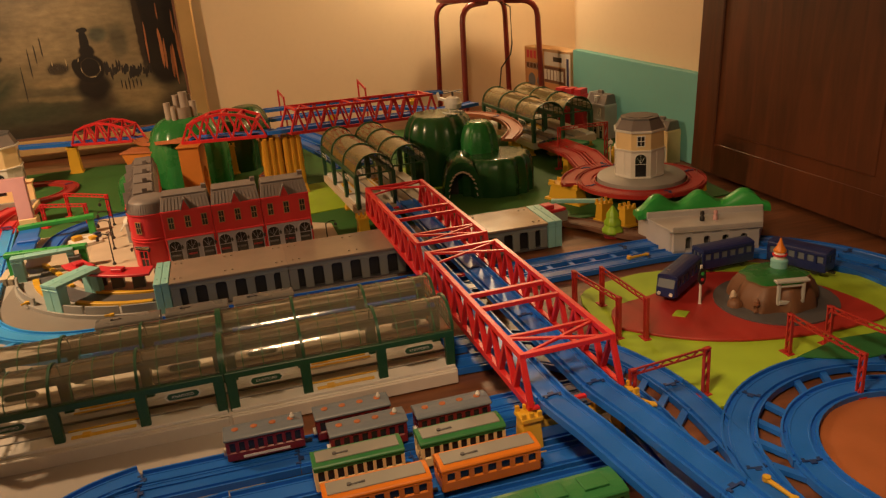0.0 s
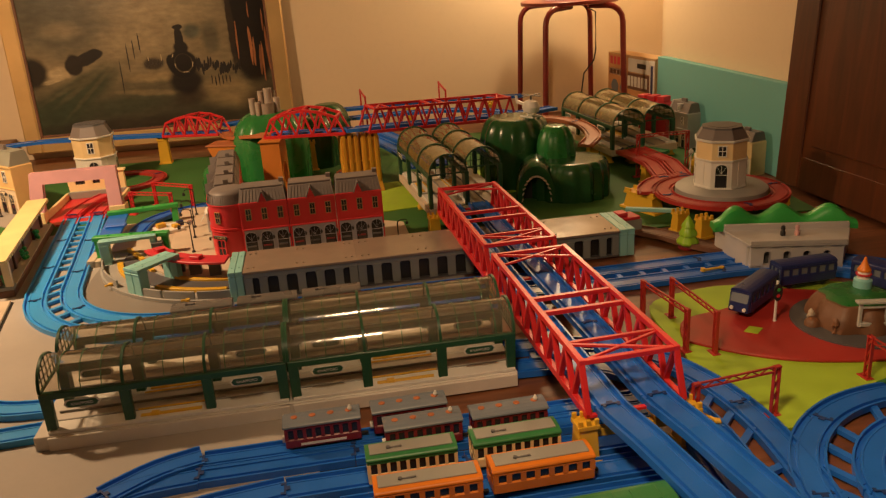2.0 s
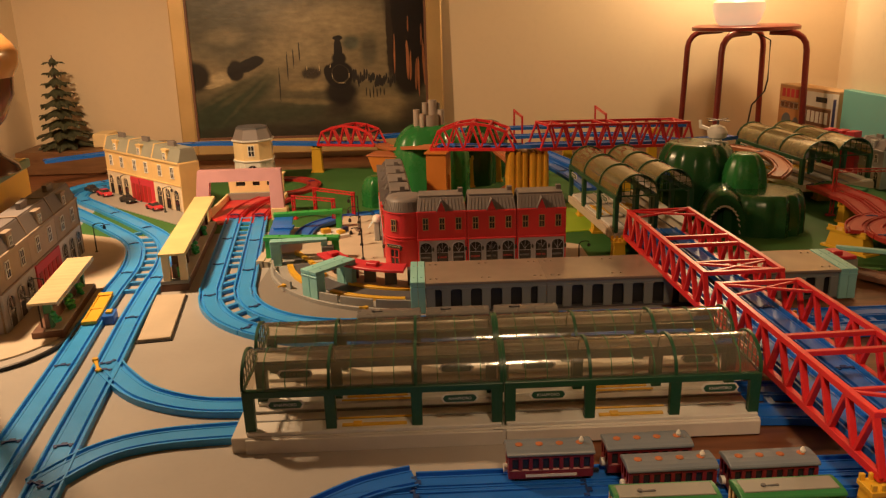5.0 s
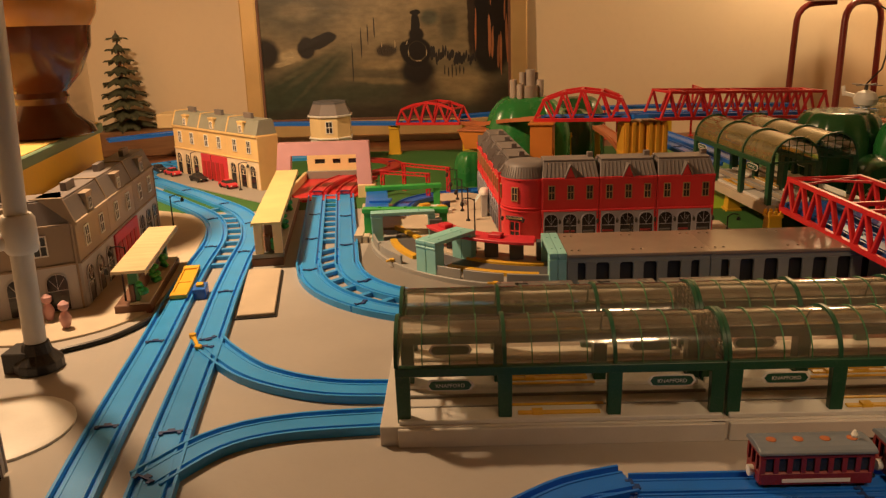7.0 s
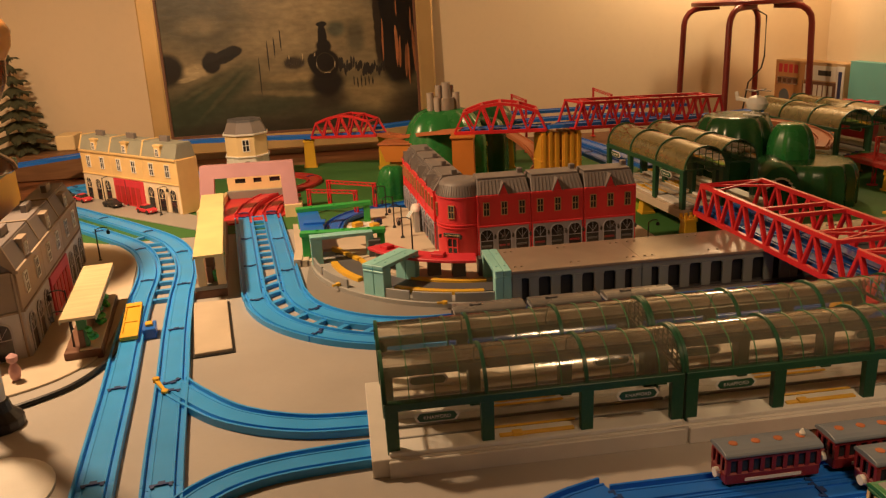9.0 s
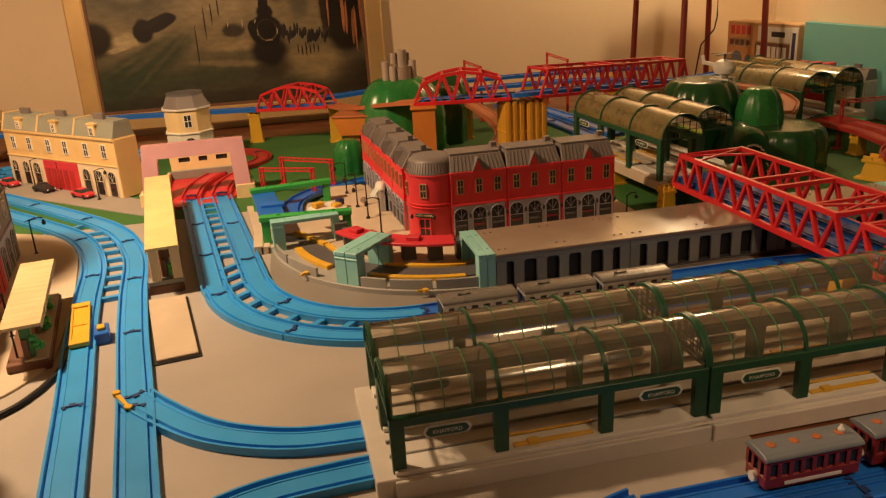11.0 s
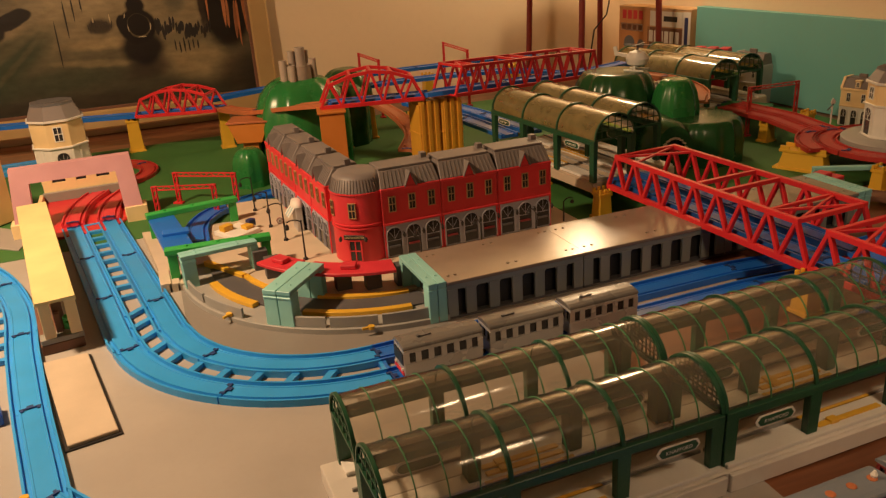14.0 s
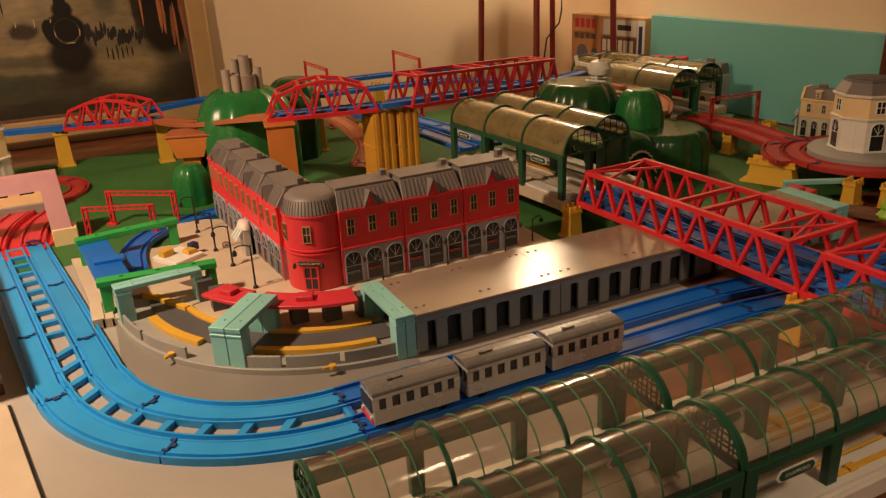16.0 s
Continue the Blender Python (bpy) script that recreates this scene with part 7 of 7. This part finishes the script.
# ---- right hand side ----
b = B(); prism(b, arc(1.045, -0.365, 0.136, 0, 360, 36)[:-1], 0.0, 0.0030)
solid("brown_disc", b, "clay", "flat reddish brown plastic disc inside the curve", "toy plate", bevel=0.0006)
b = B()
prism(b, [(p.x, p.y) for p in curve_through([(0.8823, 0.0574), (0.9146, 0.1218), (0.9996, 0.1428), (1.049, 0.1766), (1.109, 0.1908), (1.2, 0.1414), (1.256, 0.0533), (1.269, -0.0591), (1.214, -0.0785), (1.114, -0.0752), (1.013, -0.0483), (0.9415, -0.0037), (0.8823, 0.0574)], 5)][:-1], 0.004, 0.008)
solid("red_plate", b, "dark_red", "dark red plastic track plate on the meadow", "toy plate", bevel=0.0008)
b = B(); prism(b, [(0.9789, 0.0549), (0.9958, 0.0694), (1.011, 0.0566), (0.9942, 0.042)], 0.0078, 0.0092)
solid("plate_hole", b, "lime", "small lime square let into the red plate", "toy plate")
b = B(); lathe(b, [(0.094, 0.008), (0.094, 0.0105), (0.001, 0.0105)], 40)
solid("dark_disc", b, "dark_grey", "round dark grey plastic pond plate", "toy plate", m=pose(1.154, 0.0402, 0), smooth=True)
e = thing("rock_island", "brown plastic rock with green top and grey pavilion", "toy rock", "", 1.155, 0.048, 0.0104)
M["rock"] = plastic("rock", (0.17, 0.075, 0.035), 0.45, 0.3, 60, 0.2)
hill("rock", "", [(0.066, 0), (0.064, 0.012), (0.058, 0.026), (0.050, 0.036), (0.02, 0.038)], 44, pose(0, 0, 0), "rock", 9, 0.10, 3, e)
hill("grass_top", "", [(0.050, 0.033), (0.050, 0.036), (0.038, 0.039), (0.012, 0.040)], 44, pose(0.003, 0.004, 0), "hill_light", 9, 0.10, 3, e)
b = B()
for x in (-0.019, 0.019):
    bar(b, (x, -0.056, 0.012), (x, -0.056, 0.050), 0.005, 0.005)
bar(b, (-0.026, -0.056, 0.051), (0.026, -0.056, 0.051), 0.012, 0.004); bar(b, (-0.022, -0.056, 0.042), (0.022, -0.056, 0.042), 0.004, 0.003); bar(b, (-0.019, -0.056, 0.016), (0.019, -0.056, 0.016), 0.008, 0.006)
o = part("pavilion", b, "pale_grey", e, bevel=0.0008); o.matrix_basis = pose(0, 0, 0, 0, 0, -12)
b = B(); hill_pts = [(0.012, 0), (0.011, 0.007), (0.006, 0.012), (0.001, 0.013)]; lathe(b, hill_pts, 14, -0.072, -0.004); part("boulder", b, "rock", e, smooth=True)
e = thing("lighthouse", "small blue white and red toy lighthouse on the rock", "toy lighthouse", "", 1.180, 0.070, 0.049)
e.scale = (0.95, 0.95, 1.3)
for key, prof in (("turquoise", [(0.014, 0), (0.014, 0.010), (0.010, 0.012)]), ("white", [(0.010, 0.010), (0.009, 0.021)]), ("shop_red", [(0.012, 0.016), (0.012, 0.018)]), ("orange", [(0.0105, 0.021), (0.0105, 0.023), (0.006, 0.028), (0.003, 0.034), (0.0015, 0.038)])):
    b = B(); lathe(b, prof, 18); part({"turquoise": "foot", "white": "tower", "shop_red": "gallery", "orange": "cap"}[key], b, key if key != "orange" else "train_orange", e, smooth=True)
for k, (x, y) in enumerate(((1.083, 0.0493), (1.095, 0.0072))):
    b = B(); lathe(b, [(0.002, 0), (0.002, 0.010), (0.005, 0.014), (0.004, 0.020), (0.001, 0.024)], 9); bar(b, (-0.006, 0, 0.012), (0.006, 0, 0.015), 0.003); bar(b, (-0.003, 0, 0.0), (0.003, 0, 0.006), 0.003)
    solid("toy_figure", b, "sand" if k == 0 else "rock", "tiny moulded toy figure on the dark plate", "toy figure", "toy figures", m=pose(x, y, 0.0108))

# tunnel building with green trees on top
e = thing("tunnel_front", "pale grey toy tunnel building with arches and green top", "toy tunnel", "", 1.132, 0.284, 0.0, -15)
b = B()
W2, Ht = 0.136, 0.048
n = 4
pw = W2 / n
for k in range(n + 1):
    x = pw * k
    box(b, max(x - 0.011, -0.012), min(x + 0.011, W2 + 0.012), 0, 0.012, 0, Ht)
box(b, -0.012, W2 + 0.012, 0, 0.012, 0.044, Ht)
box(b, -0.012, W2 + 0.012, 0, 0.012, 0, 0.012)
for k in range(n):
    cx = pw * (k + 0.5)
    for q in range(6):
        a0, a1 = math.pi * q / 6, math.pi * (q + 1) / 6
        r = pw / 2 - 0.010
        pts = [(cx - r * math.cos(a0), 0.032 + r * math.sin(a0) * 0.9), (cx - r * math.cos(a1), 0.032 + r * math.sin(a1) * 0.9), (cx - r * math.cos(a1), 0.0445), (cx - r * math.cos(a0), 0.0445)]
        v = [[b.verts.new((px, yy, pz)) for px, pz in pts] for yy in (0.0005, 0.0115)]
        b.faces.new(v[0]); b.faces.new(v[1][::-1])
        for i in range(4):
            b.faces.new((v[0][i], v[0][(i + 1) % 4], v[1][(i + 1) % 4], v[1][i]))
part("arcade_wall", b, "stone_white", e)
# dark grey box added behind the arches in place of their inner shade
b = B(); box(b, -0.010, W2 + 0.010, 0.016, 0.055, 0.0, Ht - 0.002); part("dark_core", b, "dark_grey", e)
b = B(); prism(b, [(-0.016, 0.012), (-0.010, 0.012), (-0.040, 0.118), (-0.048, 0.118)], 0.0, Ht); part("wing_wall", b, "stone_white", e, bevel=0.0008)
b = B(); prism(b, [(W2 + 0.008, 0.012), (W2 + 0.016, 0.012), (W2 + 0.066, 0.118), (W2 + 0.058, 0.118)], 0.0, Ht); part("wing_wall", b, "stone_white", e, bevel=0.0008)
b = B(); prism(b, [(-0.016, -0.003), (W2 + 0.016, -0.003), (W2 + 0.066, 0.120), (-0.050, 0.120)], Ht, Ht + 0.005); part("terrace_deck", b, "stone_white", e, bevel=0.0008)
b = B(); box(b, -0.014, W2 + 0.014, -0.004, 0.001, Ht + 0.004, Ht + 0.012); part("parapet", b, "stone_white", e, bevel=0.0008)
b = B()
ridge = []
for k in range(49):
    f = k / 48
    x = -0.058 + 0.258 * f
    zt = Ht + 0.014 + 0.030 * (0.62 + 0.38 * math.cos(f * math.tau * 3 + math.pi)) * min(1, 7 * f + 0.35, 7 * (1 - f) + 0.35)
    y0 = 0.112 - 0.020 * (2 * f - 1) ** 2
    ridge.append([b.verts.new((x, y0 + dy, Ht + 0.002 + (zt - Ht - 0.002) * g)) for dy, g in ((-0.012, 0), (-0.011, 0.55), (-0.006, 0.88), (0.002, 1), (0.014, 0.97), (0.026, 0.7), (0.03, 0))])
for p, q in zip(ridge, ridge[1:]):
    for i in range(7):
        b.faces.new((p[i], p[(i + 1) % 7], q[(i + 1) % 7], q[i]))
b.faces.new(ridge[0]); b.faces.new(ridge[-1][::-1])
part("hedge", b, "bright_green", e, "bright green moulded hedge with three waves", smooth=True)
b = B(); box(b, -0.040, W2 + 0.048, 0.078, 0.086, Ht + 0.004, Ht + 0.016); part("rear_parapet", b, "stone_white", e, bevel=0.0008)
for k, x in enumerate((0.045, 0.070)):
    b = B(); lathe(b, [(0.0045, 0), (0.005, 0.006), (0.003, 0.010), (0.0042, 0.013), (0.0036, 0.018), (0.001, 0.019)], 10)
    solid("peg_figure", b, "black" if k == 0 else "fig_pink", "tiny plain peg figure sitting on the terrace", "toy figure", "toy figures", m=pose(1.132, 0.284, 0, 0, 0, -15) @ pose(x + 0.01, 0.045, Ht + 0.005), smooth=True)

e = thing("lime_tree", "bright lime plastic toy tree on a red foot", "toy tree", "", 1.076, 0.441, 0.0)
b = B(); lathe(b, [(0.018, 0), (0.018, 0.004), (0.006, 0.006), (0.005, 0.012)], 18); part("foot", b, "maroon", e, smooth=True)
M["lime_tree"] = plastic("lime_tree", (0.28, 0.52, 0.03), 0.3, 0.15)
hill("crown", "", [(0.004, 0.008), (0.020, 0.010), (0.021, 0.014), (0.013, 0.026), (0.017, 0.027), (0.017, 0.031), (0.010, 0.043), (0.013, 0.044), (0.012, 0.048), (0.004, 0.062), (0.001, 0.066)], 24, pose(0, 0, 0), "lime_tree", 8, 0.10, 1, e)
b = B(); box(b, -0.07, 0.05, -0.006, 0.006, 0.036, 0.044); box(b, -0.07, -0.058, -0.006, 0.006, 0.0, 0.04); box(b, 0.038, 0.05, -0.006, 0.006, 0.0, 0.04)
solid("turquoise_trestle", b, "turquoise", "pale turquoise plastic trestle under the red loop", "toy trestle", bevel=0.001, m=pose(1.075, 0.5731, 0, 0, 0, -28))
e = thing("red_buffer", "red plastic buffer block on a grey ramp", "toy block", "", 0.9867, 0.555, 0.0, 10)
b = B(); box(b, -0.035, 0.035, -0.018, 0.018, 0, 0.036); part("ramp_block", b, "grey", e, bevel=0.001)
b = B(); box(b, -0.03, 0.03, -0.02, 0.02, 0.036, 0.043); box(b, -0.018, 0.006, -0.012, 0.012, 0.043, 0.052); part("red_cap", b, "shop_red", e, bevel=0.0015)
track(curve_through([(0.981, 0.5886, 0.006), (1.052, 0.5013, 0.006), (1.104, 0.414, 0.004), (1.194, 0.3648, 0.0)]), "brown")

# end gate of the hall, grey house and small house by the wall
gate("turquoise plastic end gate of the market hall", pose(0.934, 0.437, 0), W=0.030, D=0.116, H=0.055)
terrace("grey stone toy house standing by the turquoise board", (1.430, 1.300), -80, 1, 0.090, 0.044, "stone_white", "sand", 0.138)
terrace("small white toy house with grey roof beside the loop", (1.428, 0.935), -75, 1, 0.075, 0.048, "cream", "white", 0.116)
e = thing("red_block", "red plastic building block on the box", "toy block", "", 1.409, 1.362, 0, -60)
b = B(); box(b, -0.055, 0.055, -0.018, 0.018, 0, 0.128); part("block_body", b, "shop_red", e, bevel=0.002)
for k in range(3):
    b = B(); box(b, -0.05 + 0.036 * k, -0.025 + 0.036 * k, -0.018, 0.018, 0.128, 0.145); part("stud", b, "shop_red", e, bevel=0.001)
for k, x in enumerate((1.08, 1.16)):
    pier("yellow plastic pier under the back station", 0.040, 0.03, 0.03, pose(x + 0.02, 1.2873 - 0.12 * k, 0))
for k, (x, y) in enumerate(((1.11, 1.388), (1.177, 1.269), (1.25, 1.137), (1.269, 1.384), (1.373, 1.19))):
    pier("yellow plastic pier under the back station", 0.040, 0.03, 0.03, pose(x, y, 0))
pair([(1.205, 1.080, 0.05), (1.262, 0.985, 0.05)], "train_green", gap=0.022, rungs=False)

# ---- crossing plates, switches and levers ----
b = B(); prism(b, [(1.059, -0.1299), (1.13, -0.1665), (1.216, -0.1716), (1.245, -0.1178), (1.144, -0.1077)], 0.0085, 0.0112)
solid("green_crossing", b, "train_green", "dark green plastic level crossing plate over the tracks", "toy plate", bevel=0.0006)


def lever(x, y, turn, z=0.0095):
    e = thing("switch_lever", "yellow plastic switch lever on the track", "toy switch", "yellow switch levers", x, y, z, turn)
    b = B(); prism(b, [(-0.022, -0.003), (0.014, -0.002), (0.020, -0.005), (0.026, 0.0), (0.020, 0.005), (0.014, 0.002), (-0.022, 0.003)], 0, 0.0035); part("arm", b, "yellow", e, bevel=0.0006)
    b = B(); rod(b, (-0.018, 0, 0), (-0.018, 0, 0.0055), 0.0045, None, 12); part("pivot", b, "yellow", e)


for x, y, t in ((-0.2705, 0.252, -63), (0.176, 0.3155, 0), (1.053, 0.2972, 5), (0.8069, -0.3426, -80), (0.8579, -0.3565, -80), (0.8116, -0.1456, -60)):
    lever(x, y, t)
e = thing("siding_cover", "orange plastic stop plate clipped on the track", "toy switch", "", -0.3615, 0.4945, 0.009, 100)
b = B(); box(b, -0.075, 0.075, -0.0125, 0.0125, 0, 0.003); box(b, -0.075, -0.060, -0.0125, 0.0125, 0.003, 0.006); box(b, 0.06, 0.075, -0.0125, 0.0125, 0.003, 0.006); box(b, -0.06, 0.06, -0.0125, -0.0095, 0.003, 0.005); box(b, -0.06, 0.06, 0.0095, 0.0125, 0.003, 0.005); box(b, -0.008, 0.0, -0.01, 0.01, 0.003, 0.0045)
part("plate", b, "yellow", e, bevel=0.0005)
e = thing("switch_box", "small blue plastic switch box with yellow button", "toy switch", "", -0.327, 0.456, 0.0005, 100)
b = B(); box(b, -0.018, 0.018, -0.0095, 0.0095, 0, 0.016); part("case", b, "blue", e, bevel=0.001)
b = B(); box(b, -0.007, 0.007, -0.005, 0.005, 0.016, 0.020); part("button", b, "yellow", e, bevel=0.0006)

# ---- playground and yard beside the curved platform ----
e = thing("yard_plate", "pale sand coloured stepped yard plate", "toy plate")
b = B(); prism(b, [(-0.1212, 0.7252), (-0.0775, 0.7533), (-0.0926, 0.7872), (0.0337, 0.8137), (0.0435, 0.9752), (-0.1426, 1.007)], 0.0, 0.012); part("plate", b, "sand", e, bevel=0.0008)
for k in range(4):
    b = B(); box(b, -0.128 + 0.012 * k, -0.112 + 0.012 * k, 0.7252, 0.7878 - 0.012 * k, 0.0, 0.016 - 0.002 * k); part("step", b, "sand", e, bevel=0.0006)
for (x0, y0), (x1, y1), z in (((-0.1306, 0.9645), (0.0284, 0.9849), 0.052), ((-0.113, 0.754), (0.0449, 0.7387), 0.056)):
    e = thing("green_beam", "bright green plastic beam on two legs", "toy beam", "green beams")
    b = B(); bar(b, (x0, y0, z), (x1, y1, z), 0.018, 0.009); part("beam", b, "bright_green", e, bevel=0.0010)
    for f in (0.06, 0.94):
        x, y = x0 + (x1 - x0) * f, y0 + (y1 - y0) * f
        b = B(); box(b, x - 0.007, x + 0.007, y - 0.007, y + 0.007, 0.010, z - 0.003); part("leg", b, "bright_green", e, bevel=0.0008)
    for f in (0.2, 0.5, 0.8):
        x, y = x0 + (x1 - x0) * f, y0 + (y1 - y0) * f
        b = B(); rod(b, (x, y, z + 0.004), (x, y, z + 0.0065), 0.0028, None, 10); part("stud", b, "bright_green", e)
e = thing("blue_ramp", "blue plastic ramp plate between the green beams", "toy ramp")
b = B(); prism(b, [(-0.1109, 0.7635), (-0.0643, 0.7598), (-0.0842, 0.9635), (-0.1285, 0.9692)], 0.042, 0.048); part("plate", b, "blue", e, bevel=0.0008)
b = B(); bar(b, (-0.110, 0.86, 0.050), (-0.068, 0.857, 0.050), 0.022, 0.006); part("ridge", b, "blue", e, bevel=0.0008)
track(curve_through([(-0.057, 0.8822, 0.012), (-0.047, 0.977, 0.010), (-0.002, 1.07, 0.004), (0.0878, 1.129, 0.0)]), "blue")
track(curve_through([(0.0878, 1.129, 0.0), (0.1674, 1.151, 0.0), (0.2569, 1.158, 0.0)]), "blue")
e = thing("yard_blocks", "cream and yellow toy loading blocks on the yard", "toy block", "", 0.0105, 0.9047, 0.012, 30)
for key, x0, x1, y0, y1, h in (("white", -0.025, 0.03, -0.03, 0.03, 0.008), ("yellow", -0.02, 0.0, 0.005, 0.02, 0.018), ("yellow", 0.008, 0.024, -0.02, -0.004, 0.015), ("navy", 0.022, 0.036, -0.012, 0.0, 0.020)):
    b = B(); box(b, x0, x1, y0, y1, 0.0 if key == "white" else 0.008, h); part("block", b, key, e, bevel=0.0008)
e = thing("yard_platform", "pale toy loading platform with yellow edge", "toy platform", "", -0.0319, 0.8005, 0.0, -62)
b = B(); box(b, 0.0, 0.10, -0.02, 0.022, 0.0, 0.016); part("slab", b, "sand", e, bevel=0.0008)
b = B(); box(b, 0.0, 0.10, -0.030, -0.021, 0.0, 0.0175); part("edge_strip", b, "yellow", e, bevel=0.0006)
for k, (x, y) in enumerate(((-0.5084, 0.3606), (-0.4707, 0.3304))):
    b = B(); lathe(b, [(0.004, 0), (0.006, 0.004), (0.008, 0.014), (0.005, 0.022), (0.003, 0.024), (0.007, 0.028), (0.007, 0.034), (0.002, 0.038)], 12)
    solid("peg_figure", b, "fig_pink", "plain pink peg doll standing on the pavement", "toy figure", "toy figures", m=pose(x, y, 0.0036), smooth=True)
b = B(); rod(b, (0, 0, 0), (0, 0, 0.004), 0.0045, None, 12); bar(b, (0, 0, 0.002), (-0.012, 0.0, 0.002), 0.003, 0.003)
knob = solid("yellow_knob", b, "yellow", "small yellow plastic knob on the platform wall", "toy knob", "yellow knobs", m=pose(0.1144, 0.4469, 0.010))
copy_thing(knob, pose(-0.0477, 0.5788, 0.010, 0, 0, 40))
